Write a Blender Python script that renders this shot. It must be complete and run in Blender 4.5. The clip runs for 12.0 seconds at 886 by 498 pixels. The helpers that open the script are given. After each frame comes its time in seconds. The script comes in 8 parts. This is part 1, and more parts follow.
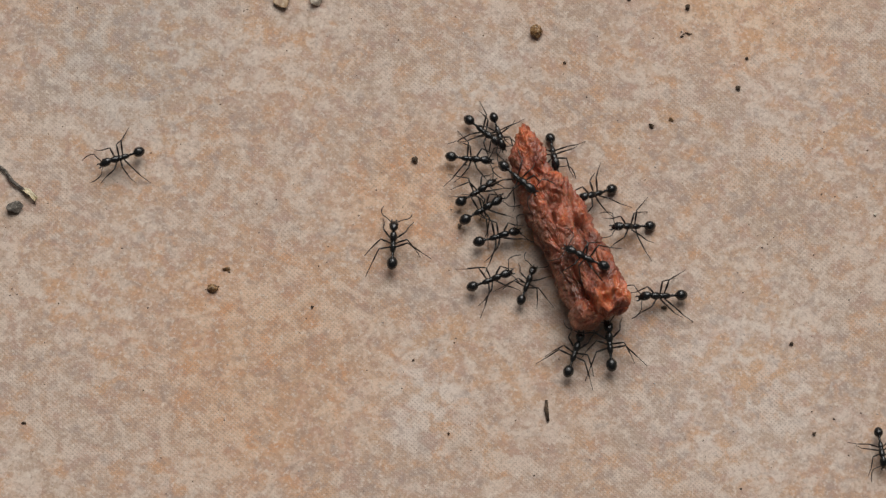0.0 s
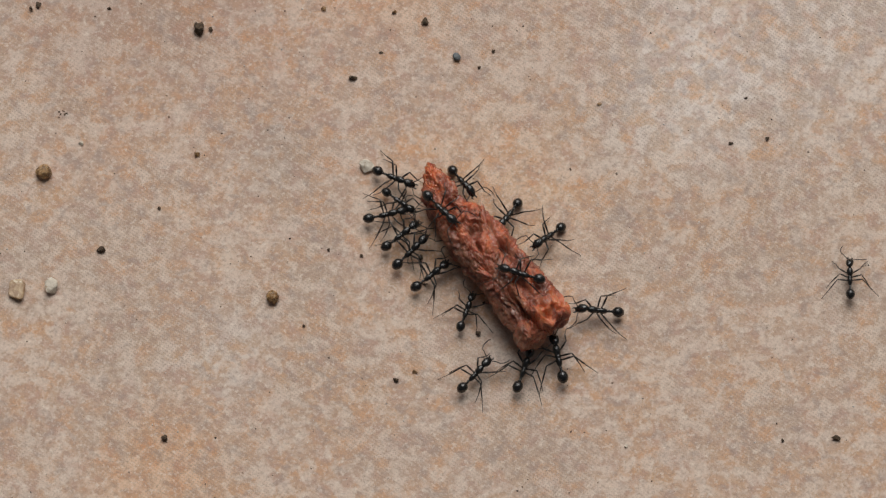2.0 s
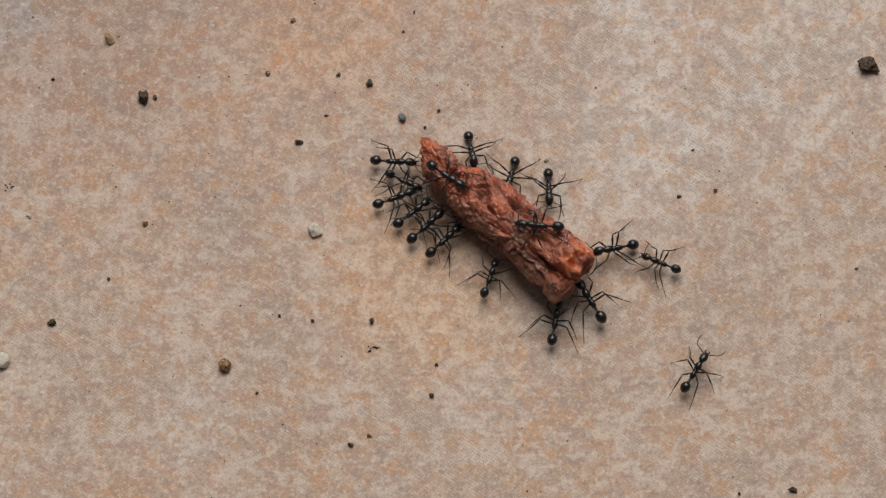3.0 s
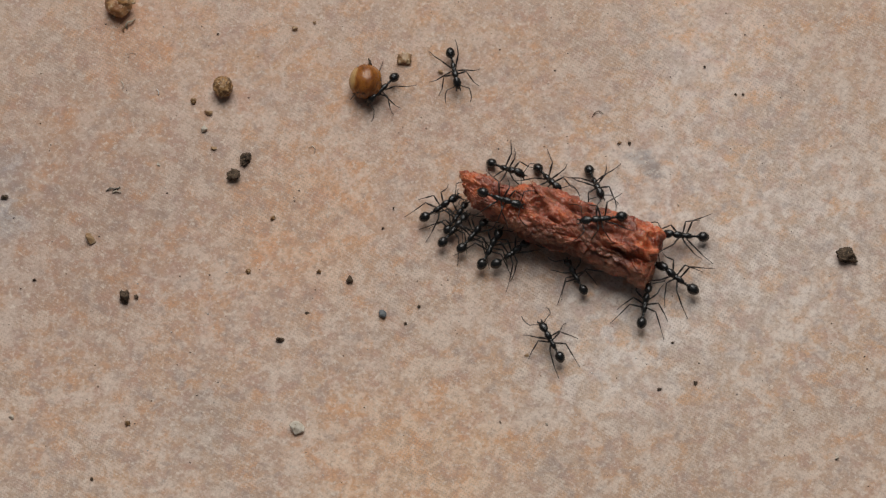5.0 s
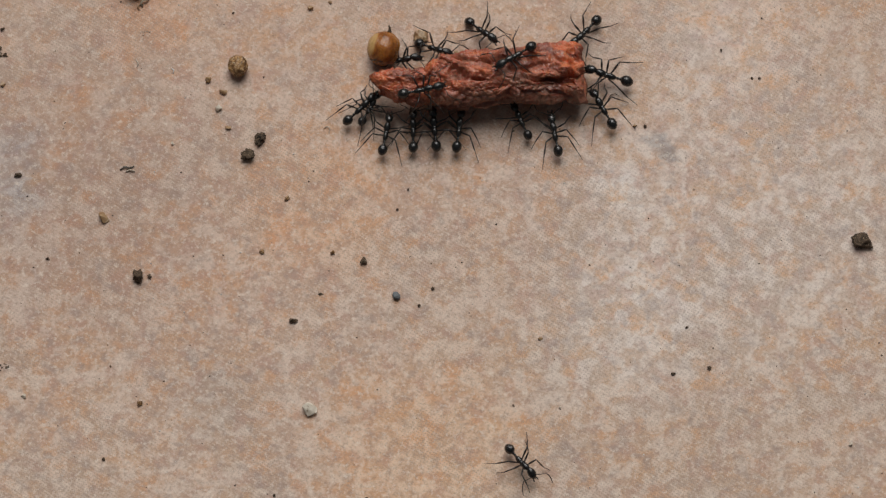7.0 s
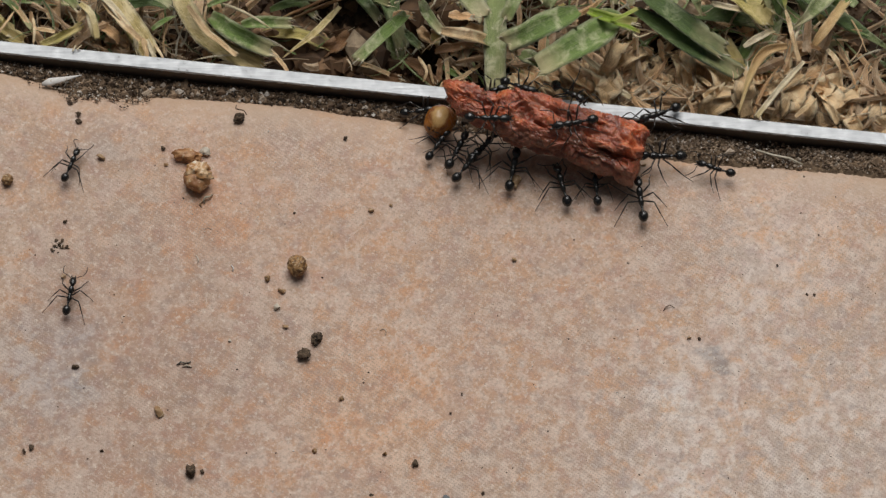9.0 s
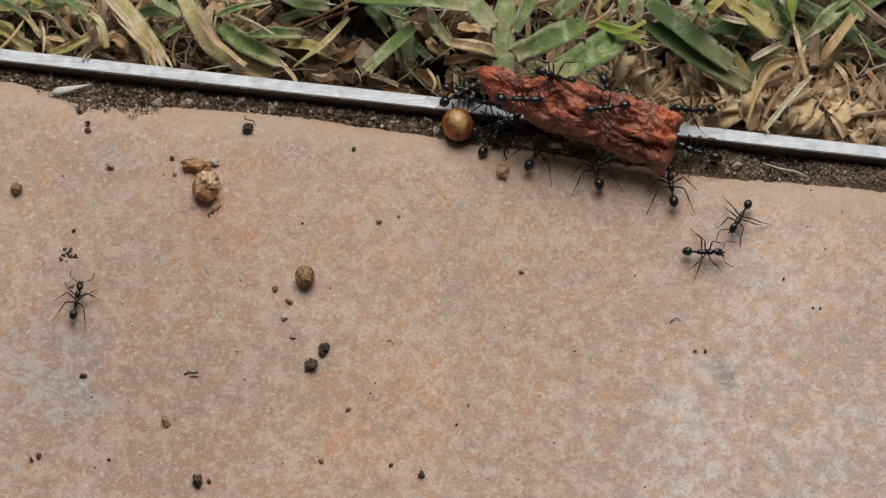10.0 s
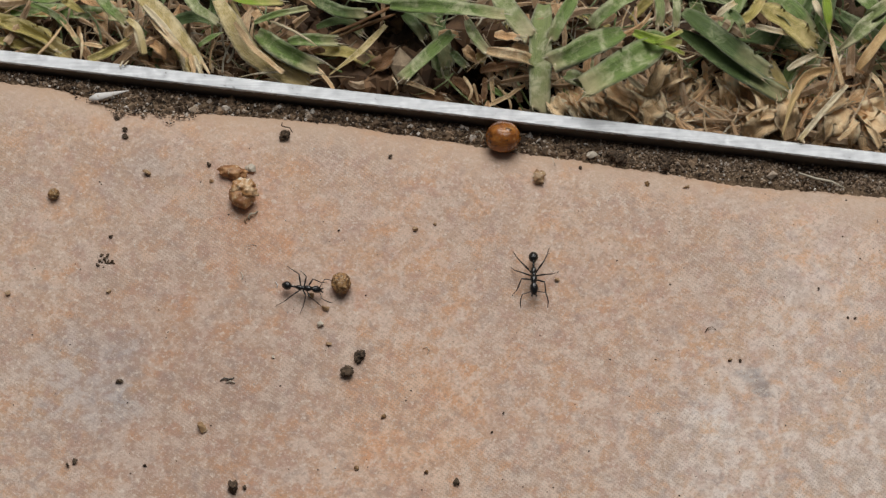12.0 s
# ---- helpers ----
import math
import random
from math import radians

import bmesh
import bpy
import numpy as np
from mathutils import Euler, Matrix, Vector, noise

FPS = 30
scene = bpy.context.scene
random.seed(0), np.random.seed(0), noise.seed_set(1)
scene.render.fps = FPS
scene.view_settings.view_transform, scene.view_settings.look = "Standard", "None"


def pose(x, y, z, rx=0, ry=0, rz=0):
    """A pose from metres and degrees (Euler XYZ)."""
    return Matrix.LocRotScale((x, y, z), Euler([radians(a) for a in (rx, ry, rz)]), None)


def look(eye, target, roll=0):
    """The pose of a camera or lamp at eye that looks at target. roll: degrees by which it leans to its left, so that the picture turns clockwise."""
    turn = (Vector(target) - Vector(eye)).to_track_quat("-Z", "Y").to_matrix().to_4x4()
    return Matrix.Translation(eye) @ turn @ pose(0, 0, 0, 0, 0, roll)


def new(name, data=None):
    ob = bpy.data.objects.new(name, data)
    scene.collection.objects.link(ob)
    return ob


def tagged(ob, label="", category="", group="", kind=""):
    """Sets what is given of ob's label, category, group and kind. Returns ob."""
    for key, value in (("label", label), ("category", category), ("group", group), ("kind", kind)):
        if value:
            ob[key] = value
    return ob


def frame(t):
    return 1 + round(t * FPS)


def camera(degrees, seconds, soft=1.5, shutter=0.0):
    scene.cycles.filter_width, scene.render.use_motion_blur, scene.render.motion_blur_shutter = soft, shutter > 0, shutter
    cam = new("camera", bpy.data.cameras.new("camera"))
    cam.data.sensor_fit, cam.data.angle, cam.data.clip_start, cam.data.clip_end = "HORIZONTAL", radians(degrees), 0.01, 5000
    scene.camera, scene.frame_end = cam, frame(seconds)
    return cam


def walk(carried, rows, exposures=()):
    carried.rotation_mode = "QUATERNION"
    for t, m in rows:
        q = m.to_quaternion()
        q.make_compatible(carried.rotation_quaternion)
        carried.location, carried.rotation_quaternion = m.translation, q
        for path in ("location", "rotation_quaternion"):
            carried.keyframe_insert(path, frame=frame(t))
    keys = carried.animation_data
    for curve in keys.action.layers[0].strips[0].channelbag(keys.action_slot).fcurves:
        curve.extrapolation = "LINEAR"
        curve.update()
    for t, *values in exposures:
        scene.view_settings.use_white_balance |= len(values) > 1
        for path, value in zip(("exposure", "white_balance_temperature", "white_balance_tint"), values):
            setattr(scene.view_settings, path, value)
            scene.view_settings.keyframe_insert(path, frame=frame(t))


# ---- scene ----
MM = 0.001


def mm(x, y, z, rx=0, ry=0, rz=0):
    """A pose from millimetres and degrees."""
    return pose(x * MM, y * MM, z * MM, rx, ry, rz)


cam_pose = mm
cam = camera(6.0, 12.0, soft=1.35)
PATH = [
    (0.0, cam_pose(-28.60, -466.96, 1088.97, 19.471, -1.628, 5.558)),
    (0.1, cam_pose(-27.85, -465.89, 1089.88, 19.469, -1.627, 5.397)),
    (0.2, cam_pose(-26.51, -464.06, 1090.80, 19.468, -1.625, 5.235)),
    (0.3, cam_pose(-26.23, -462.53, 1091.71, 19.466, -1.624, 5.073)),
    (0.4, cam_pose(-26.05, -459.82, 1092.62, 19.464, -1.623, 4.912)),
    (0.5, cam_pose(-26.63, -457.99, 1093.53, 19.462, -1.621, 4.750)),
    (0.6, cam_pose(-26.82, -456.48, 1093.86, 19.529, -1.607, 4.568)),
    (0.7, cam_pose(-27.25, -456.39, 1094.18, 19.596, -1.593, 4.385)),
    (0.8, cam_pose(-26.92, -455.90, 1094.51, 19.662, -1.580, 4.203)),
    (0.9, cam_pose(-26.80, -456.61, 1094.83, 19.729, -1.566, 4.020)),
    (1.0, cam_pose(-25.72, -457.42, 1095.16, 19.796, -1.552, 3.838)),
    (1.1, cam_pose(-23.91, -455.95, 1095.93, 19.735, -1.399, 3.435)),
    (1.2, cam_pose(-20.94, -454.63, 1096.71, 19.674, -1.246, 3.032)),
    (1.3, cam_pose(-18.31, -452.72, 1097.48, 19.612, -1.093, 2.629)),
    (1.4, cam_pose(-13.84, -448.94, 1098.26, 19.551, -0.940, 2.226)),
    (1.5, cam_pose(-11.09, -445.55, 1099.03, 19.490, -0.787, 1.823)),
    (1.6, cam_pose(-9.74, -442.65, 1100.10, 19.542, -0.750, 1.423)),
    (1.7, cam_pose(-10.26, -441.20, 1101.17, 19.594, -0.714, 1.022)),
    (1.8, cam_pose(-11.41, -438.76, 1102.24, 19.647, -0.678, 0.621)),
    (1.9, cam_pose(-13.30, -437.84, 1103.31, 19.699, -0.642, 0.221)),
    (2.0, cam_pose(-14.70, -436.96, 1104.38, 19.751, -0.606, -0.180)),
    (2.1, cam_pose(-14.57, -435.39, 1104.38, 19.710, -0.563, -0.376)),
    (2.2, cam_pose(-14.11, -434.72, 1104.39, 19.668, -0.519, -0.573)),
    (2.3, cam_pose(-13.81, -434.23, 1104.40, 19.627, -0.476, -0.770)),
    (2.4, cam_pose(-13.18, -433.41, 1104.40, 19.586, -0.433, -0.966)),
    (2.5, cam_pose(-12.98, -432.08, 1104.41, 19.545, -0.389, -1.163)),
    (2.6, cam_pose(-11.73, -429.83, 1105.32, 19.491, -0.328, -1.295)),
    (2.8, cam_pose(-9.87, -424.31, 1107.16, 19.384, -0.204, -1.560)),
    (3.0, cam_pose(-8.61, -419.11, 1108.99, 19.277, -0.081, -1.825)),
    (3.2, cam_pose(-9.57, -420.02, 1108.97, 19.431, -0.135, -1.848)),
    (4.8, cam_pose(0.38, -409.12, 1115.81, 19.895, 0.363, -2.267)),
    (5.0, cam_pose(1.78, -410.30, 1116.65, 20.056, 0.497, -2.389)),
    (5.1, cam_pose(1.65, -408.49, 1116.45, 20.031, 0.498, -2.364)),
    (5.2, cam_pose(1.37, -407.53, 1116.24, 20.007, 0.498, -2.339)),
    (5.3, cam_pose(1.41, -406.75, 1116.04, 19.982, 0.499, -2.315)),
    (5.4, cam_pose(1.43, -406.30, 1115.83, 19.958, 0.499, -2.290)),
    (5.5, cam_pose(1.50, -406.43, 1115.63, 19.933, 0.500, -2.265)),
    (5.6, cam_pose(1.04, -406.17, 1115.61, 19.903, 0.471, -2.265)),
    (5.7, cam_pose(0.47, -406.31, 1115.60, 19.872, 0.442, -2.265)),
    (5.8, cam_pose(-0.08, -405.78, 1115.58, 19.841, 0.413, -2.265)),
    (5.9, cam_pose(-0.64, -405.59, 1115.56, 19.811, 0.384, -2.265)),
    (6.0, cam_pose(-1.25, -405.16, 1115.55, 19.780, 0.355, -2.266)),
    (6.1, cam_pose(-1.41, -404.47, 1115.37, 19.757, 0.342, -2.239)),
    (6.2, cam_pose(-1.65, -404.38, 1115.19, 19.733, 0.329, -2.212)),
    (6.4, cam_pose(-1.81, -404.40, 1114.83, 19.687, 0.302, -2.158)),
    (6.5, cam_pose(-1.78, -404.96, 1114.66, 19.664, 0.289, -2.131)),
    (6.7, cam_pose(-3.34, -402.95, 1115.52, 19.480, 0.182, -2.133)),
    (8.3, cam_pose(10.10, -397.30, 1122.87, 20.440, 0.625, -0.027)),
    (8.5, cam_pose(9.21, -401.39, 1124.45, 20.767, 0.554, 0.100)),
    (8.7, cam_pose(7.37, -400.23, 1124.95, 20.766, 0.436, 0.076)),
    (8.9, cam_pose(6.02, -400.39, 1125.44, 20.765, 0.318, 0.052)),
    (9.0, cam_pose(5.11, -401.05, 1125.69, 20.765, 0.259, 0.041)),
    (9.2, cam_pose(4.38, -400.37, 1127.46, 20.710, 0.208, 0.121)),
    (9.5, cam_pose(2.49, -397.95, 1130.11, 20.628, 0.131, 0.243)),
    (9.6, cam_pose(2.35, -397.44, 1130.30, 20.613, 0.131, 0.272)),
    (9.8, cam_pose(3.26, -396.87, 1130.70, 20.582, 0.132, 0.330)),
    (10.0, cam_pose(4.14, -396.52, 1131.09, 20.551, 0.133, 0.388)),
    (10.2, cam_pose(5.31, -395.82, 1131.78, 20.527, 0.173, 0.433)),
    (10.4, cam_pose(6.27, -394.47, 1132.47, 20.503, 0.214, 0.479)),
    (10.5, cam_pose(6.64, -393.76, 1132.81, 20.491, 0.234, 0.502)),
    (10.7, cam_pose(6.59, -395.10, 1132.55, 20.577, 0.243, 0.513)),
    (10.9, cam_pose(6.86, -396.92, 1132.29, 20.663, 0.251, 0.523)),
    (11.0, cam_pose(6.96, -397.82, 1132.16, 20.706, 0.255, 0.529)),
    (11.1, cam_pose(6.57, -397.12, 1132.60, 20.667, 0.244, 0.546)),
    (11.2, cam_pose(6.15, -396.58, 1133.04, 20.628, 0.233, 0.562)),
    (11.3, cam_pose(5.72, -396.04, 1133.48, 20.590, 0.222, 0.579)),
    (11.5, cam_pose(4.48, -394.79, 1134.36, 20.512, 0.201, 0.613)),
    (11.7, cam_pose(3.14, -394.87, 1134.55, 20.489, 0.174, 0.648)),
    (11.9, cam_pose(2.04, -394.42, 1134.74, 20.466, 0.147, 0.684)),
    (12.0, cam_pose(1.32, -394.58, 1134.84, 20.455, 0.134, 0.701)),
]
walk(cam, PATH, exposures=((0, -0.02), (3.2, -0.04), (5, -0.13), (6, -0.09), (6.7, -0.08), (8.3, -0.15), (8.6, -0.13), (9, -0.03), (10.5, -0.03), (12, 0.0)))

# ---- light: bright overcast, the brighter sky beyond the lawn ----
world = bpy.data.worlds.new("world")
scene.world = world
world.use_nodes = True
wn = world.node_tree.nodes
sky = wn.new("ShaderNodeTexSky")
sky.sky_type, sky.sun_disc = "NISHITA", False
sky.sun_elevation, sky.sun_rotation = radians(57), radians(8)
sky.air_density, sky.dust_density = 1.6, 4.0
wn["Background"].inputs["Strength"].default_value = 0.017
cloud = wn.new("ShaderNodeHueSaturation")  # cloud cover greys the sky
cloud.inputs["Saturation"].default_value = 0.25
world.node_tree.links.new(sky.outputs["Color"], cloud.inputs["Color"])
world.node_tree.links.new(cloud.outputs["Color"], wn["Background"].inputs["Color"])
sun_data = bpy.data.lights.new("sun", "SUN")
sun_data.energy, sun_data.angle, sun_data.color = 2.36, radians(48), (0.985, 0.962, 0.925)
sun = new("sun", sun_data)
sun.matrix_world = look((0.05, 0.57, 0.82), (0, 0, 0))
scene.view_settings.exposure = 0.0


# ---- materials ----
def material(name, rough=0.7, metal=0.0, coat=0.0, spec=0.5):
    m = bpy.data.materials.new(name)
    m.use_nodes = True
    b = m.node_tree.nodes["Principled BSDF"]
    b.inputs["Roughness"].default_value, b.inputs["Metallic"].default_value = rough, metal
    b.inputs["Coat Weight"].default_value, b.inputs["Specular IOR Level"].default_value = coat, spec
    return m, m.node_tree, b


def node(tree, kind, **values):
    n = tree.nodes.new(kind)
    for k, v in values.items():
        n.inputs[k.replace("_", " ")].default_value = v
    return n


def coords(tree, scale=(1, 1, 1), spin=0.0):
    tc = tree.nodes.new("ShaderNodeTexCoord")
    mp = tree.nodes.new("ShaderNodeMapping")
    mp.inputs["Scale"].default_value, mp.inputs["Rotation"].default_value = scale, (0, 0, spin)
    tree.links.new(tc.outputs["Object"], mp.inputs["Vector"])
    return mp.outputs["Vector"]


def noise_tex(tree, vec, scale, detail=4, rough=0.55, warp=0.0):
    n = node(tree, "ShaderNodeTexNoise", Scale=scale, Detail=detail, Roughness=rough, Distortion=warp)
    tree.links.new(vec, n.inputs["Vector"])
    return n.outputs["Fac"]


def ramp(tree, fac, stops):
    r = tree.nodes.new("ShaderNodeValToRGB")
    els = r.color_ramp.elements
    while len(els) < len(stops):
        els.new(0.5)
    for e, (p, c) in zip(els, stops):
        e.position = p
        e.color = (*c, 1) if len(c) == 3 else c
    tree.links.new(fac, r.inputs["Fac"])
    return r.outputs["Color"]


def mixed(tree, fac, a, b, how="MIX"):
    m = tree.nodes.new("ShaderNodeMix")
    m.data_type, m.blend_type = "RGBA", how
    for sock, v in ((m.inputs[0], fac), (m.inputs[6], a), (m.inputs[7], b)):
        if isinstance(v, (int, float)):
            sock.default_value = v
        elif isinstance(v, tuple):
            sock.default_value = (*v, 1)
        else:
            tree.links.new(v, sock)
    return m.outputs[2]


def maths(tree, how, a, b=0.0):
    m = tree.nodes.new("ShaderNodeMath")
    m.operation = how
    for sock, v in zip(m.inputs, (a, b)):
        if isinstance(v, (int, float)):
            sock.default_value = v
        else:
            tree.links.new(v, sock)
    return m.outputs[0]


def bump(tree, b, height, strength, dist):
    n = node(tree, "ShaderNodeBump", Strength=strength, Distance=dist)
    tree.links.new(height, n.inputs["Height"])
    tree.links.new(n.outputs["Normal"], b.inputs["Normal"])


def grey(v):
    return (v, v, v)


STAINS = (  # x, y, reach (mm), colour, amount: clouds in the glaze
    (-46, 5, 30, (0.40, 0.265, 0.19), 0.6), (-11, 2, 14, (0.57, 0.345, 0.205), 0.6), (49, 0, 34, (0.60, 0.475, 0.385), 0.75),
    (4, -36, 19, (0.62, 0.38, 0.22), 0.55), (30, -18, 16, (0.60, 0.47, 0.375), 0.6), (-57, 8, 11, (0.47, 0.40, 0.35), 0.6),
    (-66, -6, 20, (0.56, 0.42, 0.32), 0.5), (-34, 32, 9, (0.54, 0.30, 0.17), 0.55), (48, 30, 17, (0.62, 0.475, 0.375), 0.6),
    (-80, -56, 18, (0.46, 0.37, 0.30), 0.6), (-58, -100, 22, (0.56, 0.32, 0.175), 0.6), (-41, -73, 12, (0.58, 0.33, 0.18), 0.6),
    (-32, -56, 9, (0.53, 0.41, 0.325), 0.7), (-36, -103, 9, (0.58, 0.45, 0.36), 0.6), (10, -52, 16, (0.56, 0.42, 0.33), 0.4),
    (7, -97, 20, (0.57, 0.44, 0.35), 0.6), (-50, 40, 7, (0.42, 0.33, 0.27), 0.5), (-51, 14, 4, (0.46, 0.36, 0.30), 0.7),
    (-51, 5, 4, (0.47, 0.38, 0.31), 0.6), (38, 10, 2.2, (0.36, 0.28, 0.225), 0.8), (39.2, 8.6, 1.6, (0.36, 0.28, 0.225), 0.8),
    (32, 2.6, 5, (0.57, 0.45, 0.355), 0.8), (-9, 12, 3, (0.50, 0.39, 0.32), 0.6), (-27, -26, 9, (0.42, 0.32, 0.25), 0.5),
    (-25, 12, 60, (0.555, 0.368, 0.266), 0.45), (40, 15, 45, (0.545, 0.370, 0.268), 0.4))


def tile_material():
    m, t, b = material("glazed stoneware", 0.5, spec=0.35)
    v, v2 = coords(t), coords(t, (1, 1.15, 1), 0.7)
    broad = noise_tex(t, v, 26, 4, 0.55)
    patch = noise_tex(t, v2, 100, 4, 0.55)
    where = noise_tex(t, v2, 75, 4, 0.55)
    base = mixed(t, ramp(t, patch, [(0.42, grey(0)), (0.60, grey(1))]), (0.53, 0.358, 0.262), (0.58, 0.345, 0.20))
    base = mixed(t, ramp(t, broad, [(0.40, grey(0)), (0.62, grey(0.5))]), base, (0.54, 0.40, 0.305))
    smoke = noise_tex(t, v, 58, 5, 0.6, 0.4)
    base = mixed(t, ramp(t, smoke, [(0.50, grey(0)), (0.60, grey(0.58))]), base, (0.475, 0.355, 0.275))
    # soft clouds with ragged outlines
    warp = node(t, "ShaderNodeTexNoise", Scale=150.0, Detail=5.0, Roughness=0.65)
    t.links.new(v, warp.inputs["Vector"])
    shift = t.nodes.new("ShaderNodeVectorMath")
    shift.operation = "MULTIPLY_ADD"
    t.links.new(warp.outputs["Color"], shift.inputs[0])
    shift.inputs[1].default_value = (0.011, 0.011, 0)
    t.links.new(v, shift.inputs[2])
    at = t.nodes.new("ShaderNodeSeparateXYZ")
    t.links.new(shift.outputs[0], at.inputs[0])
    calm = ramp(t, maths(t, "SUBTRACT", maths(t, "MULTIPLY", at.outputs["Y"], 25.0), 0.2), [(0.0, grey(1)), (1.0, grey(0.5))])  # flecks thin out towards the rim
    rust = noise_tex(t, v2, 240, 3, 0.5)
    base = mixed(t, ramp(t, rust, [(0.48, grey(0)), (0.66, grey(0.82))]), base, (0.63, 0.345, 0.185))
    pink = noise_tex(t, v, 300, 3, 0.5)
    base = mixed(t, ramp(t, pink, [(0.50, grey(0)), (0.63, grey(0.65))]), base, (0.50, 0.315, 0.245))
    white = maths(t, "ADD", noise_tex(t, v, 430, 3.5, 0.55, 0.4), maths(t, "MULTIPLY", where, 0.35))
    base = mixed(t, maths(t, "MULTIPLY", calm, ramp(t, white, [(0.63, grey(0)), (0.78, grey(0.72))])), base, (0.735, 0.60, 0.50))
    lilac = maths(t, "SUBTRACT", noise_tex(t, v2, 400, 3.5, 0.55, 0.4), maths(t, "MULTIPLY", where, 0.35))
    base = mixed(t, maths(t, "MULTIPLY", calm, ramp(t, lilac, [(0.36, grey(0)), (0.50, grey(0.68))])), base, (0.39, 0.295, 0.25))
    base = mixed(t, maths(t, "MULTIPLY", calm, ramp(t, noise_tex(t, v, 850, 3, 0.55), [(0.52, grey(0)), (0.70, grey(0.42))])), base, (0.38, 0.25, 0.185))
    base = mixed(t, maths(t, "MULTIPLY", calm, ramp(t, noise_tex(t, v2, 700, 3, 0.55), [(0.54, grey(0)), (0.70, grey(0.55))])), base, (0.70, 0.56, 0.45))
    for x, y, reach, colour, amount in STAINS:
        far = t.nodes.new("ShaderNodeVectorMath")
        far.operation = "DISTANCE"
        t.links.new(shift.outputs[0], far.inputs[0])
        far.inputs[1].default_value = ((x + 5.5) * MM, (y + 5.5) * MM, 0)
        near = ramp(t, maths(t, "DIVIDE", far.outputs["Value"], reach * MM), [(0.35, grey(min(1.0, 1.15 * amount))), (1.0, grey(0))])
        base = mixed(t, near, base, tuple(c / m for c, m in zip(colour, (0.525, 0.375, 0.275))), "MULTIPLY")
    sharp = noise_tex(t, v2, 1500, 4, 0.7)
    base = mixed(t, ramp(t, sharp, [(0.52, grey(0)), (0.66, grey(0.52))]), base, (0.32, 0.215, 0.16))
    sharp = noise_tex(t, v, 1250, 4, 0.7)
    base = mixed(t, ramp(t, sharp, [(0.54, grey(0)), (0.67, grey(0.62))]), base, (0.80, 0.69, 0.59))
    fine = noise_tex(t, v, 2300, 3, 0.65)
    base = mixed(t, ramp(t, fine, [(0.30, grey(0.40)), (0.46, grey(0))]), base, (0.28, 0.18, 0.13))
    base = mixed(t, ramp(t, fine, [(0.56, grey(0)), (0.70, grey(0.5))]), base, (0.78, 0.67, 0.57))
    # the plain rim of the glaze
    rim = maths(t, "ADD", at.outputs["Y"], maths(t, "MULTIPLY", at.outputs["X"], 0.1175))
    rim = ramp(t, maths(t, "SUBTRACT", maths(t, "MULTIPLY", rim, 100.0), 4.5), [(0.0, grey(0)), (0.60, grey(0.75))])
    base = mixed(t, rim, base, (0.56, 0.40, 0.285))
    # a fine woven dot relief
    waves = []
    for spin in (0.62, -0.95):
        w = node(t, "ShaderNodeTexWave", Scale=760.0, Distortion=0.8, Detail=2.0)
        t.links.new(coords(t, (1, 1, 1), spin), w.inputs["Vector"])
        waves.append(w.outputs["Fac"])
    dots = ramp(t, maths(t, "MULTIPLY", *waves), [(0.35, grey(0)), (0.75, grey(1))])
    mask = ramp(t, noise_tex(t, v, 60, 5, 0.6), [(0.42, grey(0.1)), (0.60, grey(1))])
    dots = maths(t, "MULTIPLY", maths(t, "MULTIPLY", dots, mask), maths(t, "SUBTRACT", 1.0, rim))
    base = mixed(t, maths(t, "MULTIPLY", dots, 0.4), base, (0.25, 0.17, 0.13))
    ridge = ramp(t, waves[0], [(0.62, grey(0)), (0.95, grey(1))])
    base = mixed(t, maths(t, "MULTIPLY", maths(t, "MULTIPLY", ridge, mask), 0.09), base, (0.80, 0.68, 0.57))
    t.links.new(base, b.inputs["Base Color"])
    bump(t, b, maths(t, "ADD", maths(t, "MULTIPLY", dots, -0.5), maths(t, "MULTIPLY", white, 0.6)), 0.35, 0.00012)
    return m


def speckled(name, dark, light, scale, rough=0.8, accent=None, relief=0.0003, per_object=0.0, edge=0.15):
    m, t, b = material(name, rough)
    v = coords(t)
    col = mixed(t, ramp(t, noise_tex(t, v, scale, 5, 0.6, 0.4), [(0.5 - edge, grey(0)), (0.5 + edge, grey(1))]), dark, light)
    if accent:
        col = mixed(t, ramp(t, noise_tex(t, v, scale * 2.7, 3), [(0.58, grey(0)), (0.68, grey(1))]), col, accent)
    if per_object:
        info = t.nodes.new("ShaderNodeObjectInfo")
        col = mixed(t, maths(t, "MULTIPLY", info.outputs["Random"], per_object), col, accent or light)
    t.links.new(col, b.inputs["Base Color"])
    bump(t, b, noise_tex(t, v, scale * 2, 4), 0.6, relief)
    return m


def island(name, stops, scale, rough=0.85, relief=0.0002):
    """Loose grains: the tint differs from grain to grain."""
    m, t, b = material(name, rough)
    g = t.nodes.new("ShaderNodeNewGeometry")
    col = ramp(t, g.outputs["Random Per Island"], stops)
    n = noise_tex(t, coords(t), scale, 4)
    col = mixed(t, ramp(t, n, [(0.35, grey(0.5)), (0.6, grey(0))]), col, (0.05, 0.035, 0.025))
    t.links.new(col, b.inputs["Base Color"])
    bump(t, b, n, 0.5, relief)
    return m


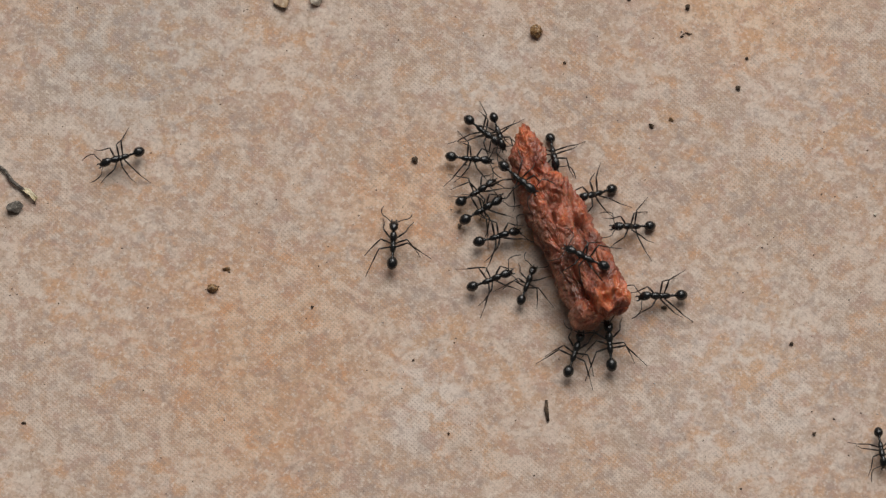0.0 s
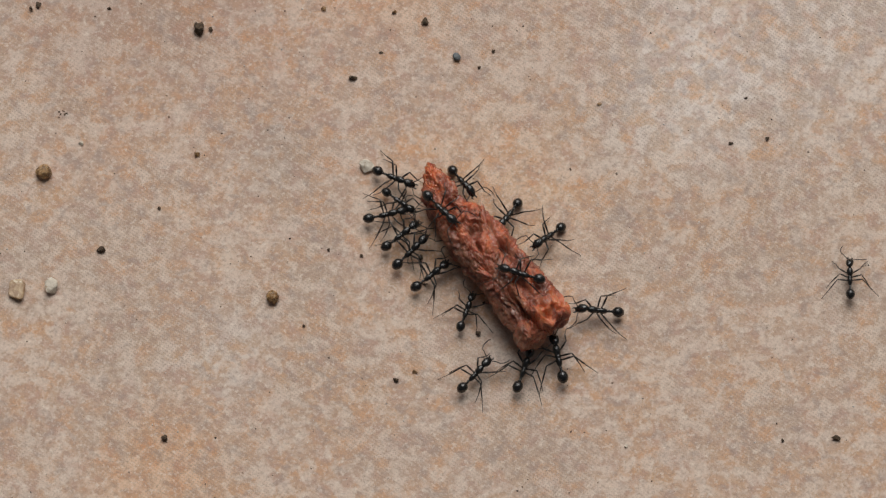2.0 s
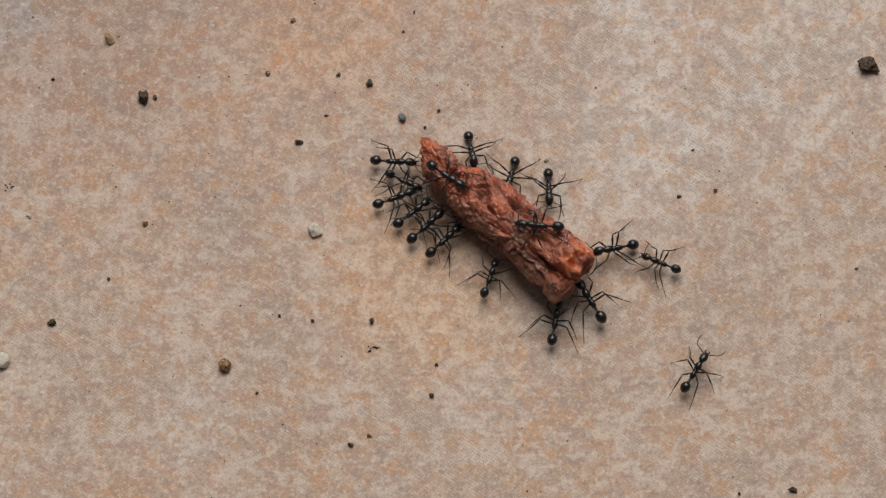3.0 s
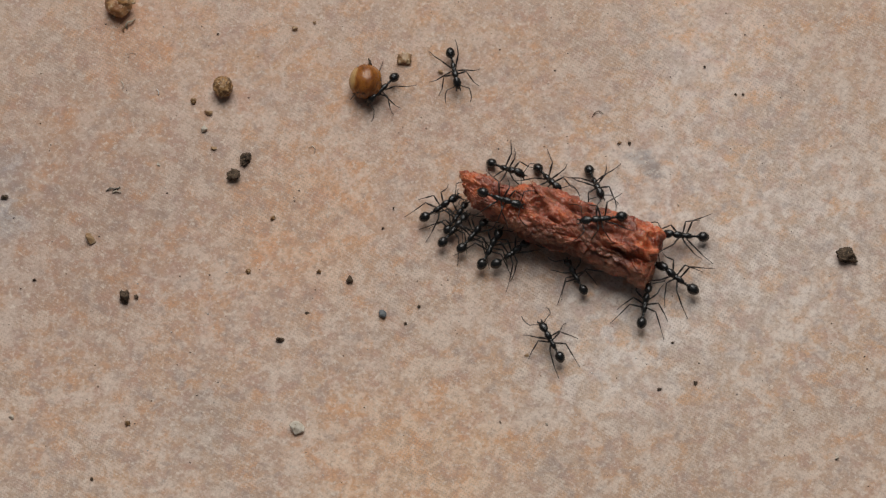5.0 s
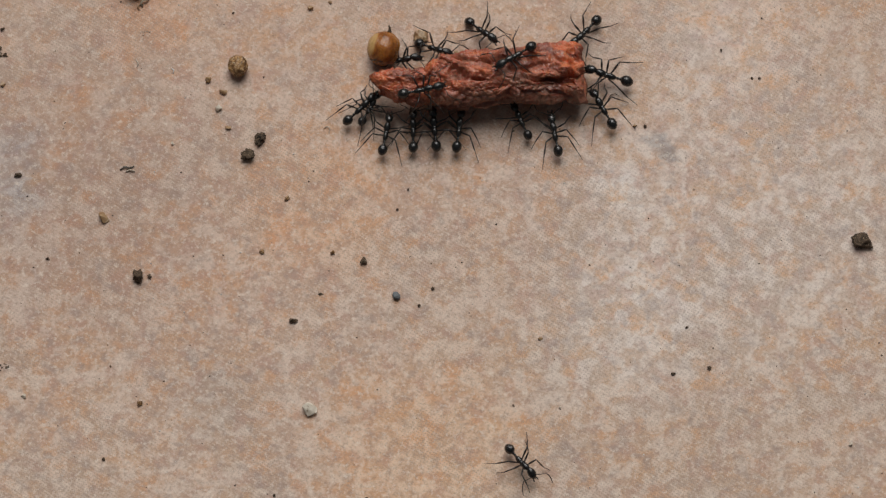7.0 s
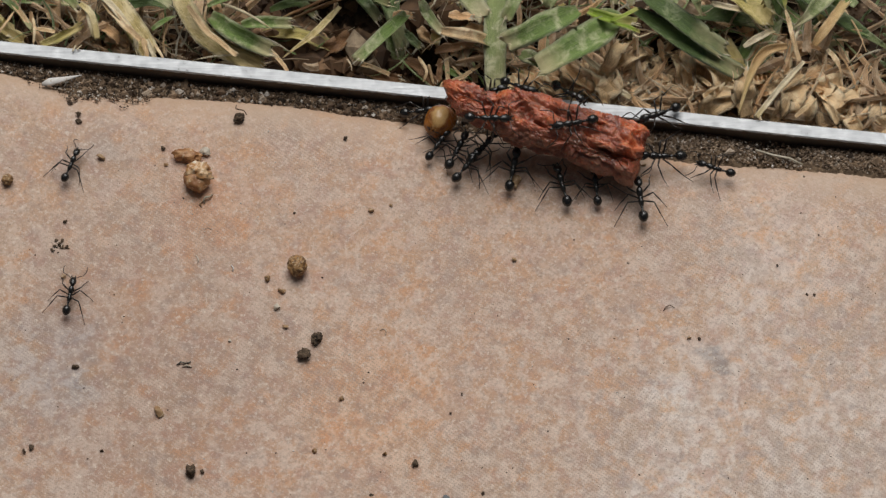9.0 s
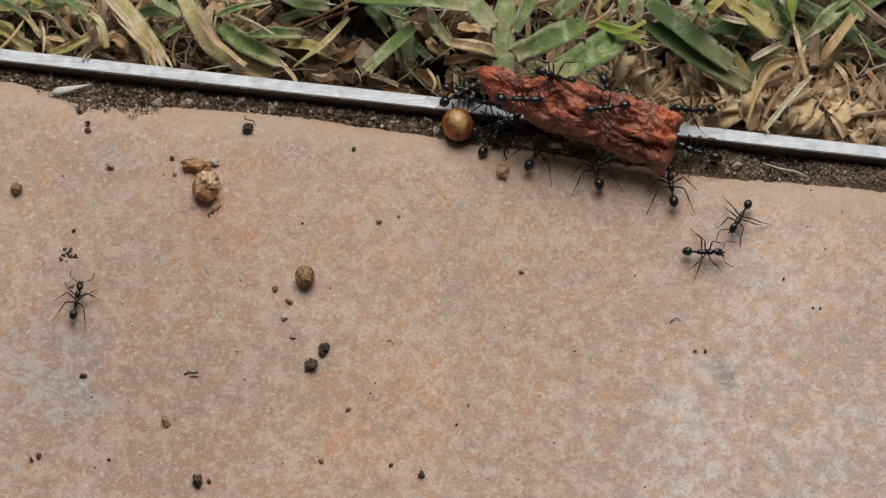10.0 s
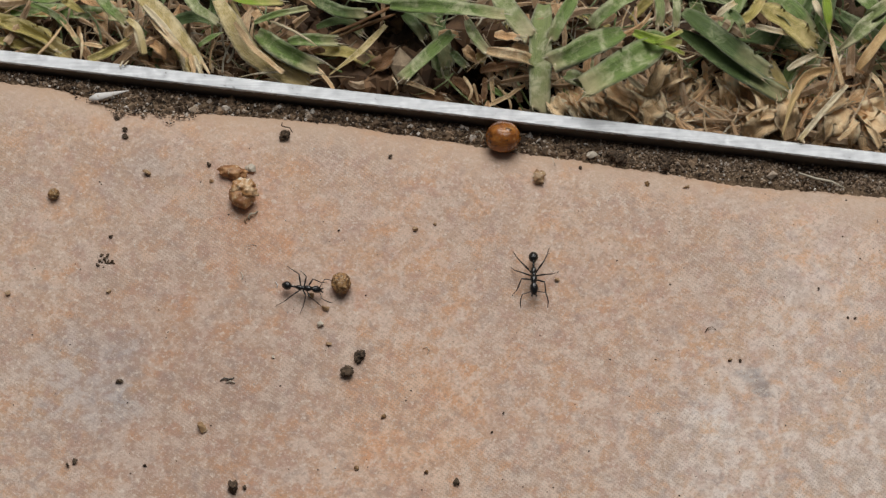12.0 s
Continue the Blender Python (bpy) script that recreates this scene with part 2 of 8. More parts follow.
def meat_material(name="cooked meat", lift=1.0):
    m, t, b = material(name, 0.4, coat=0.25, spec=0.5)

    def tone(*c):
        return tuple(lift * k for k in c)
    v = coords(t, (0.30, 1.1, 1.1), 0.12)
    fibre = noise_tex(t, v, 1300, 4, 0.62, 0.5)
    grain = noise_tex(t, coords(t, (0.7, 1, 1)), 1500, 4, 0.62)
    lumps = noise_tex(t, coords(t, (0.55, 1, 1)), 480, 4, 0.6, 0.4)
    zone = noise_tex(t, coords(t, (0.6, 1, 1)), 170, 4, 0.6)
    col = mixed(t, ramp(t, lumps, [(0.38, grey(0)), (0.58, grey(1))]), tone(0.18, 0.050, 0.031), tone(0.42, 0.124, 0.066))
    col = mixed(t, ramp(t, zone, [(0.49, grey(0)), (0.60, grey(0.85))]), col, tone(0.24, 0.108, 0.068))
    col = mixed(t, ramp(t, maths(t, "ADD", maths(t, "MULTIPLY", lumps, 0.5), maths(t, "MULTIPLY", zone, -0.5)), [(0.04, grey(0)), (0.12, grey(0.85))]), col, tone(0.60, 0.170, 0.066))
    col = mixed(t, ramp(t, fibre, [(0.56, grey(0)), (0.68, grey(0.5))]), col, tone(0.62, 0.24, 0.12))
    col = mixed(t, ramp(t, fibre, [(0.32, grey(0.36)), (0.44, grey(0))]), col, (0.10, 0.026, 0.016))
    col = mixed(t, ramp(t, grain, [(0.62, grey(0)), (0.72, grey(0.4))]), col, tone(0.70, 0.38, 0.25))
    # the near flank darkens: mostly its shade put into the colour, with some browning
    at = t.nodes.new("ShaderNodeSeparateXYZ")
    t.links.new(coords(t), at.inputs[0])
    shaded_flank = maths(t, "SUBTRACT", maths(t, "MULTIPLY", at.outputs["Y"], -1000.0), maths(t, "MULTIPLY", maths(t, "SUBTRACT", zone, 0.5), 7.0))
    col = mixed(t, ramp(t, maths(t, "MULTIPLY", shaded_flank, 0.2), [(0.36, grey(0)), (0.62, grey(0.7))]), col, mixed(t, fibre, (0.085, 0.042, 0.03), (0.27, 0.13, 0.082)))
    t.links.new(col, b.inputs["Base Color"])
    t.links.new(ramp(t, grain, [(0.35, grey(0.22)), (0.62, grey(0.48))]), b.inputs["Roughness"])
    b.inputs["Coat Roughness"].default_value = 0.2
    b.inputs["Subsurface Weight"].default_value = 0.45
    b.inputs["Subsurface Radius"].default_value = (0.0012, 0.0004, 0.00025)
    b.inputs["Subsurface Scale"].default_value = 0.6
    bump(t, b, maths(t, "ADD", maths(t, "MULTIPLY", fibre, 0.8), grain), 0.8, 0.0003)
    return m


def ant_material(name, colour, rough):
    m, t, b = material(name, rough, spec=0.75)
    n = noise_tex(t, coords(t), 3500, 3)
    t.links.new(mixed(t, n, colour, tuple(c * 2.2 for c in colour)), b.inputs["Base Color"])
    bump(t, b, n, 0.6, 0.0001)
    return m


def metal_material():
    m, t, b = material("worn aluminium", 0.5, 0.35)
    v = coords(t, (0.35, 6, 1), 0.113)
    n = noise_tex(t, v, 420, 6, 0.7)
    st = noise_tex(t, coords(t), 900, 5, 0.7)
    col = mixed(t, ramp(t, n, [(0.35, grey(0)), (0.65, grey(1))]), (0.62, 0.64, 0.665), (0.76, 0.78, 0.80))
    col = mixed(t, ramp(t, st, [(0.66, grey(0)), (0.73, grey(0.8))]), col, (0.20, 0.18, 0.16))
    at = t.nodes.new("ShaderNodeSeparateXYZ")
    t.links.new(coords(t), at.inputs[0])
    low = maths(t, "ADD", maths(t, "MULTIPLY", at.outputs["Z"], 1000.0), maths(t, "MULTIPLY", maths(t, "SUBTRACT", st, 0.5), 1.6))
    soiled = ramp(t, low, [(0.10, grey(1)), (0.34, grey(0))])  # earth clings to the face in the joint
    col = mixed(t, soiled, col, mixed(t, n, (0.085, 0.062, 0.045), (0.20, 0.148, 0.105)))
    t.links.new(maths(t, "MULTIPLY", maths(t, "SUBTRACT", 1.0, soiled), 0.35), b.inputs["Metallic"])
    t.links.new(col, b.inputs["Base Color"])
    t.links.new(ramp(t, maths(t, "MAXIMUM", st, soiled), [(0.4, grey(0.5)), (0.7, grey(0.85))]), b.inputs["Roughness"])
    bump(t, b, n, 0.4, 0.00015)
    return m


def blade_material(name, dark, light, patch, amount, end=(0.56, 0.46, 0.24)):
    """Leaf: ribs run along it, with pale scuffs, pale margins and a withered end."""
    m, t, b = material(name, 0.42, spec=0.5)
    uv = t.nodes.new("ShaderNodeUVMap")
    mp = t.nodes.new("ShaderNodeMapping")
    mp.inputs["Scale"].default_value = (1.0, 0.07, 1.0)
    t.links.new(uv.outputs["UV"], mp.inputs["Vector"])
    ribs = noise_tex(t, mp.outputs["Vector"], 7.0, 5, 0.75)
    blot = noise_tex(t, coords(t), 420, 6, 0.7, 0.3)
    wide = noise_tex(t, coords(t), 130, 4, 0.6)
    run = t.nodes.new("ShaderNodeUVMap")
    run.uv_map = "run"
    where = t.nodes.new("ShaderNodeSeparateXYZ")
    t.links.new(run.outputs["UV"], where.inputs[0])
    geo = t.nodes.new("ShaderNodeNewGeometry")
    chance = geo.outputs["Random Per Island"]
    col = mixed(t, ramp(t, ribs, [(0.38, grey(0)), (0.62, grey(1))]), tuple(0.7 * c for c in dark), light)
    col = mixed(t, ramp(t, ribs, [(0.60, grey(0)), (0.74, grey(0.7))]), col, patch)
    col = mixed(t, ramp(t, wide, [(0.45, grey(0)), (0.70, grey(0.6))]), col, light)
    col = mixed(t, ramp(t, blot, [(0.60 - amount * 0.25, grey(0)), (0.74 - amount * 0.2, grey(0.9))]), col, patch)
    dry = maths(t, "ADD", where.outputs["X"], maths(t, "MULTIPLY", maths(t, "SUBTRACT", wide, 0.5), 1.2))
    col = mixed(t, ramp(t, dry, [(0.62, grey(0)), (0.95, grey(0.75))]), col, end)
    rims = maths(t, "ADD", where.outputs["Y"], maths(t, "MULTIPLY", maths(t, "SUBTRACT", blot, 0.5), 0.9))
    col = mixed(t, ramp(t, rims, [(0.72, grey(0)), (0.98, grey(0.7))]), col, patch)
    col = mixed(t, maths(t, "MULTIPLY", chance, 0.15), col, patch)
    col = mixed(t, 1.0, col, ramp(t, maths(t, "FRACT", maths(t, "MULTIPLY", chance, 7.3)), [(0.0, grey(0.62)), (0.5, grey(1.05)), (1.0, (1.35, 1.28, 1.12))]), "MULTIPLY")
    t.links.new(col, b.inputs["Base Color"])
    bump(t, b, maths(t, "ADD", ribs, maths(t, "MULTIPLY", blot, 0.4)), 0.8, 0.00025)
    return m


def seed_material():
    m, t, b = material("glossy seed husk", 0.3, spec=0.5, coat=0.2)
    ribs = noise_tex(t, coords(t, (0.16, 1, 1)), 1500, 4, 0.6, 0.3)
    blot = noise_tex(t, coords(t), 420, 5, 0.6, 0.5)
    crust = noise_tex(t, coords(t), 1300, 4, 0.6)
    col = mixed(t, ramp(t, blot, [(0.36, grey(0)), (0.64, grey(1))]), (0.22, 0.062, 0.011), (0.50, 0.19, 0.038))
    col = mixed(t, ramp(t, ribs, [(0.34, grey(0.75)), (0.47, grey(0))]), col, (0.06, 0.02, 0.006))
    col = mixed(t, ramp(t, ribs, [(0.58, grey(0)), (0.70, grey(0.45))]), col, (0.66, 0.40, 0.15))
    col = mixed(t, ramp(t, maths(t, "ADD", crust, maths(t, "MULTIPLY", blot, 0.6)), [(0.94, grey(0)), (1.02, grey(0.8))]), col, (0.03, 0.014, 0.007))
    side = t.nodes.new("ShaderNodeVectorMath")
    side.operation = "DOT_PRODUCT"
    t.links.new(coords(t), side.inputs[0])
    side.inputs[1].default_value = (0, 430.0, 110.0)
    worn = maths(t, "ADD", side.outputs["Value"], maths(t, "SUBTRACT", blot, 0.5))
    col = mixed(t, ramp(t, worn, [(0.70, grey(0)), (0.92, grey(0.85))]), col, mixed(t, ribs, (0.50, 0.27, 0.08), (0.74, 0.52, 0.24)))
    t.links.new(col, b.inputs["Base Color"])
    b.inputs["Coat Roughness"].default_value = 0.12
    t.links.new(ramp(t, blot, [(0.4, grey(0.34)), (0.6, grey(0.18))]), b.inputs["Roughness"])
    bump(t, b, maths(t, "ADD", ribs, crust), 0.5, 0.00025)
    return m


TILE = tile_material()
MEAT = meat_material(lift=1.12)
SHRED = meat_material("torn meat", 1.35)
ANT = ant_material("ant shell", (0.0068, 0.0064, 0.0062), 0.25)
ANT_LIMB = ant_material("ant limb", (0.011, 0.0075, 0.006), 0.34)
METAL = metal_material()
SOIL = speckled("crumbly soil", (0.035, 0.022, 0.014), (0.15, 0.095, 0.058), 260, 0.95, (0.30, 0.21, 0.13), 0.0015)
CLODS = island("soil clods", [(0.0, (0.05, 0.028, 0.017)), (0.4, (0.17, 0.095, 0.05)), (0.7, (0.29, 0.17, 0.09)), (0.92, (0.40, 0.26, 0.15)), (1.0, (0.5, 0.4, 0.28))], 900)
SAND = speckled("gritty sand", (0.075, 0.048, 0.029), (0.215, 0.145, 0.088), 650, 0.95, (0.34, 0.25, 0.165), 0.0009)
GRAINS = island("sand grains", [(0.0, (0.018, 0.012, 0.008)), (0.16, (0.07, 0.045, 0.028)), (0.50, (0.20, 0.13, 0.08)), (0.78, (0.40, 0.28, 0.18)), (0.90, (0.62, 0.52, 0.42)), (1.0, (0.85, 0.80, 0.74))], 1500)
CAKED = island("caked sand", [(0.0, (0.11, 0.075, 0.05)), (0.25, (0.29, 0.205, 0.14)), (0.8, (0.46, 0.345, 0.245)), (0.96, (0.58, 0.48, 0.38)), (1.0, (0.8, 0.76, 0.7))], 1500)
SPECKS = island("dirt specks", [(0.0, (0.02, 0.015, 0.012)), (0.42, (0.09, 0.06, 0.04)), (0.58, (0.30, 0.20, 0.12)), (0.70, (0.65, 0.6, 0.55)), (1.0, (0.85, 0.82, 0.78))], 2500)
CRUMB = speckled("soil crumb", (0.018, 0.013, 0.010), (0.13, 0.084, 0.053), 1900, 0.9, (0.30, 0.21, 0.13), 0.0003, 0.12)
BROWN_STONE = speckled("brown stone", (0.13, 0.062, 0.023), (0.45, 0.25, 0.10), 1500, 0.32, (0.70, 0.54, 0.33), 0.0004, 0.12, 0.09)
TAN_STONE = speckled("tan stone", (0.27, 0.14, 0.06), (0.56, 0.39, 0.22), 520, 0.4, (0.80, 0.69, 0.52), 0.0003, 0.1, 0.10)
PAPER = speckled("papery husk", (0.74, 0.70, 0.66), (0.86, 0.84, 0.82), 700, 0.6, (0.62, 0.54, 0.46), 0.0001)
AMBER = speckled("amber stone", (0.46, 0.235, 0.095), (0.80, 0.59, 0.37), 360, 0.28, (0.88, 0.80, 0.64), 0.0004, 0.0, 0.07)
RUSTY = speckled("rusty stone", (0.30, 0.13, 0.048), (0.60, 0.335, 0.155), 520, 0.45, (0.70, 0.54, 0.35), 0.0004, 0.0, 0.10)
PALE_STONE = speckled("pale stone", (0.52, 0.45, 0.36), (0.78, 0.71, 0.60), 900, 0.6, (0.36, 0.25, 0.15), 0.0003, 0.1)
GREY_STONE = speckled("grey stone", (0.07, 0.06, 0.05), (0.24, 0.21, 0.18), 1100, 0.8, (0.4, 0.36, 0.3), 0.0004)
SEED = seed_material()
BLADES = {
    "green": blade_material("green blade", (0.060, 0.130, 0.020), (0.190, 0.310, 0.075), (0.47, 0.51, 0.34), 0.46, (0.56, 0.50, 0.33)),
    "grey": blade_material("weathered blade", (0.13, 0.195, 0.06), (0.27, 0.345, 0.14), (0.53, 0.55, 0.40), 0.5, (0.56, 0.50, 0.35)),
    "bright": blade_material("young blade", (0.163, 0.287, 0.020), (0.300, 0.450, 0.045), (0.50, 0.53, 0.20), 0.2),
    "olive": blade_material("yellowing blade", (0.29, 0.25, 0.065), (0.50, 0.44, 0.15), (0.62, 0.54, 0.29), 0.5),
    # darker copy of the green leaf, shade of the deep lawn put into its colour
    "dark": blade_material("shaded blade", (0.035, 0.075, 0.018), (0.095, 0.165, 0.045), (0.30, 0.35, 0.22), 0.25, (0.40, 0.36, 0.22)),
    "stem": blade_material("pale stem", (0.38, 0.30, 0.115), (0.62, 0.52, 0.25), (0.74, 0.66, 0.46), 0.5),
    "straw": blade_material("dry straw", (0.47, 0.31, 0.16), (0.76, 0.56, 0.35), (0.86, 0.73, 0.54), 0.5, (0.72, 0.52, 0.32)),
    "husk": blade_material("dry sheath", (0.36, 0.19, 0.085), (0.70, 0.45, 0.25), (0.84, 0.66, 0.46), 0.45, (0.66, 0.42, 0.23)),
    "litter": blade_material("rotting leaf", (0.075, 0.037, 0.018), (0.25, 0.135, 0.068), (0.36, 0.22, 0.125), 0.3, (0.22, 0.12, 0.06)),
    "sheet": blade_material("bleached sheath", (0.36, 0.225, 0.105), (0.70, 0.515, 0.32), (0.84, 0.71, 0.53), 0.5, (0.76, 0.59, 0.39)),
    "tanstem": blade_material("tan runner", (0.40, 0.24, 0.105), (0.62, 0.42, 0.215), (0.70, 0.55, 0.34), 0.4),
    "twig": blade_material("brown twig", (0.12, 0.055, 0.022), (0.26, 0.135, 0.06), (0.34, 0.21, 0.115), 0.3),
    "whitestick": blade_material("bleached straw", (0.56, 0.48, 0.34), (0.77, 0.69, 0.53), (0.82, 0.77, 0.64), 0.5),
}


# ---- mesh helpers (millimetres) ----
def mesh_of(name, bm, mat, smooth=True):
    bmesh.ops.scale(bm, vec=(MM, MM, MM), verts=bm.verts)
    me = bpy.data.meshes.new(name)
    bm.to_mesh(me)
    bm.free()
    me.materials.append(mat)
    if smooth:
        me.polygons.foreach_set("use_smooth", [True] * len(me.polygons))
    return me


def part(name, bm, mat, parent=None, label="", smooth=True):
    ob = new(name, mesh_of(name, bm, mat, smooth))
    if parent:
        ob.parent = parent
    return tagged(ob, label)


def tube(bm, pts, radii, sides=6, caps=True):
    pts = [Vector(p) for p in pts]
    rings = []
    for i, p in enumerate(pts):
        d = (pts[min(i + 1, len(pts) - 1)] - pts[max(i - 1, 0)]).normalized()
        u = d.orthogonal().normalized() if i == 0 else (u - d * u.dot(d)).normalized()
        w = d.cross(u)
        rings.append([bm.verts.new(p + radii[i] * (math.cos(a) * u + math.sin(a) * w)) for a in (k * math.tau / sides for k in range(sides))])
    for a, b in zip(rings, rings[1:]):
        for k in range(sides):
            bm.faces.new((a[k], a[(k + 1) % sides], b[(k + 1) % sides], b[k]))
    if caps:
        bm.faces.new(rings[0][::-1])
        bm.faces.new(rings[-1])
    return rings


def ovoid(bm, centre, size, tilt=0.0, nu=14, nv=9, shape=None):
    """A closed egg along x; shape(s) scales the girth at s from -1 (rear) to 1 (front)."""
    c, s = math.cos(tilt), math.sin(tilt)

    def at(x, y, z):
        return bm.verts.new((centre[0] + c * x - s * z, centre[1] + y, centre[2] + s * x + c * z))
    rings = []
    for j in range(1, nv):
        a = math.pi * j / nv
        x, r = -math.cos(a), math.sin(a)
        g = shape(x) if shape else 1.0
        rings.append([at(size[0] * x, size[1] * r * g * math.cos(k * math.tau / nu), size[2] * r * g * math.sin(k * math.tau / nu)) for k in range(nu)])
    ends = at(-size[0], 0, 0), at(size[0], 0, 0)
    for k in range(nu):
        bm.faces.new((ends[0], rings[0][k], rings[0][(k + 1) % nu]))
        bm.faces.new((ends[1], rings[-1][(k + 1) % nu], rings[-1][k]))
        for a, b in zip(rings, rings[1:]):
            bm.faces.new((a[k], b[k], b[(k + 1) % nu], a[(k + 1) % nu]))


def lump(bm, size, seed, rough=0.25, levels=2, freq=1.3):
    """An uneven stone that stands on z = 0."""
    got = bmesh.ops.create_icosphere(bm, subdivisions=levels, radius=1.0)["verts"]
    off = Vector((seed * 7.31, seed * 3.77, seed * 1.93))
    for v in got:
        d = v.co.normalized()
        k = 1 + rough * noise.noise(d * freq + off) * 1.6 + rough * 0.5 * noise.noise(d * freq * 3.1 + off)
        v.co = Vector((d.x * size[0] * k, d.y * size[1] * k, d.z * size[2] * k))
    low = min(v.co.z for v in got)
    for v in got:
        v.co.z -= low + size[2] * 0.12
        v.co.z = max(v.co.z, 0.0)
    return got


def shard(bm, size, seed, points=14, at=(0, 0, 0), bevel=0.05):
    """A broken stone or crumb with flat faces and slightly worn edges, standing on z = 0 at a place."""
    rng = random.Random(seed * 11 + 5)
    got = []
    for _ in range(points):
        d = Vector((rng.gauss(0, 1), rng.gauss(0, 1), rng.gauss(0, 1))).normalized() * rng.uniform(0.8, 1.08)
        got.append(bm.verts.new((d.x * size[0], d.y * size[1], d.z * size[2])))
    low = min(v.co.z for v in got) + 0.15 * size[2]
    for v in got:
        v.co.z = max(0.0, v.co.z - low)
        v.co += Vector(at)
    made = bmesh.ops.convex_hull(bm, input=got)
    spare = {g for key in ("geom_interior", "geom_unused") for g in made[key] if isinstance(g, bmesh.types.BMVert)}
    bmesh.ops.delete(bm, geom=list(spare), context="VERTS")
    if bevel:
        edges = [g for g in made["geom"] if g.is_valid and isinstance(g, bmesh.types.BMEdge)]
        bmesh.ops.bevel(bm, geom=edges, offset=bevel * min(size), segments=2, profile=0.5, affect="EDGES")


def crumb(bm, w, h, seed):
    """A ragged crumb of earth, grains caked together into one body, on z = 0."""
    rng = random.Random(seed * 5 + 1)
    big = max(w, h) > 1.5
    got = bmesh.ops.create_icosphere(bm, subdivisions=4 if big else 3, radius=1.0)["verts"]
    off = Vector((seed * 3.1, seed * 1.7, 0.4))
    turn = Euler((0, 0, rng.uniform(-0.7, 0.7))).to_matrix()
    many = 2.4 if big else 1.5
    for v in got:
        d = v.co.normalized()
        k = 0.84 + 0.60 * noise.noise(d * 1.1 + off) + 0.42 * (0.42 - noise.voronoi(d * many + off)[0][0]) + 0.22 * noise.noise(d * 4.1 + off) + 0.10 * noise.noise(d * 9.0 + off)
        v.co = turn @ Vector((d.x * w, d.y * h, d.z * min(w, h) * 0.75)) * (0.54 * max(0.3, k))
    low = min(v.co.z for v in got)
    for v in got:
        v.co.z = max(0.0, v.co.z - low - 0.12 * min(w, h))


EDGE = ((-130, 0.95), (-64, 0.95), (-58.5, 0.2), (-53.6, -1.3), (-46, -0.9), (-38, -0.1), (-30, 0.35), (-21, 0.5), (-13, 0.1), (-5, 0.0), (3, -0.65),
        (11, -0.55), (19, -0.95), (35, -1.25), (44, -1.1), (57, -0.4), (130, -0.3))


def edge_y(x):
    """The lawn-side edge of the tile, a little worn."""
    for (a, p), (b, q) in zip(EDGE, EDGE[1:]):
        if a <= x < b:
            f = (x - a) / (b - a)
            return 45.9 - 0.1175 * x + p + (q - p) * f * f * (3 - 2 * f)
    return 45.9 - 0.1175 * x + (0.95 if x < 0 else -0.3)


def trim_y(x):
    """The near edge of the metal strip."""
    return 48.5 - 0.1134 * x


# ---- ground, tile, strip ----
def ground_z(x, y):
    d = y - trim_y(x)
    if d < -4:
        return -12.0
    hollow = -13 * math.exp(-((x + 17) / 10) ** 4 - ((d - 19) / 7) ** 4)
    deep = -33 * math.exp(-((x - 17) / 20) ** 4) * math.exp(-((d - 8.2) / 5.6) ** 6) + hollow
    return min(-7.0 + 1.5 * min(1, max(0, d - 8) / 30), -4) + deep + 2.2 * noise.noise(Vector((x * 0.11, y * 0.11, 0))) + 1.0 * noise.noise(Vector((x * 0.35, y * 0.35, 5)))


def build_ground():
    bm = bmesh.new()
    xs = [-60000, -6000, -900, -300, -170] + [-120 + 2.0 * i for i in range(121)] + [170, 300, 900, 6000, 60000]
    ys = [-60000, -6000, -1500, -400, -50] + [30 + 2.0 * i for i in range(46)] + [160, 300, 900, 6000, 60000]
    grid = []
    for y in ys:
        row = []
        for x in xs:
            inside = -200 < x < 200 and y > 0 and y < 170
            row.append(bm.verts.new((x, y, ground_z(x, y) if inside else (-12.0 if y < 20 else -6.0))))
        grid.append(row)
    for a, b in zip(grid, grid[1:]):
        for k in range(len(xs) - 1):
            bm.faces.new((a[k], a[k + 1], b[k + 1], b[k]))
    return tagged(part("ground", bm, SOIL), "bare brown soil under the lawn beside the paving", "soil", kind="structure")


RIM = [(-600, 0), (-300, 0), (-120, 0), (-60, 0), (-20, 0), (-11, -0.02), (-8, -0.08), (-5.5, -0.22), (-3.6, -0.46), (-2.3, -0.78), (-1.3, -1.22), (-0.6, -1.8), (-0.1, -2.6), (0.1, -3.6)]


def build_tile():
    bm = bmesh.new()
    xs = [-300 + 1.5 * i for i in range(401)]
    profile = RIM + [(0.1, -12.5), (-600, -12.5)]
    rings = [[bm.verts.new((x, edge_y(x) + d, z)) for x in xs] for d, z in profile]
    n = len(rings)
    for i in range(n):
        a, b = rings[i], rings[(i + 1) % n]
        for k in range(len(xs) - 1):
            bm.faces.new((a[k], b[k], b[k + 1], a[k + 1]))
    for k in (0, -1):
        bm.faces.new([r[k] for r in rings])
    bmesh.ops.recalc_face_normals(bm, faces=bm.faces)
    return tagged(part("floor", bm, TILE), "mottled beige and orange stoneware tile with a rounded edge", "tile", kind="structure")


def tile_z(x, y):
    """The height of the tile's face, which rounds off to its rim."""
    return float(np.interp(y - edge_y(x), [p[0] for p in RIM], [p[1] for p in RIM]))


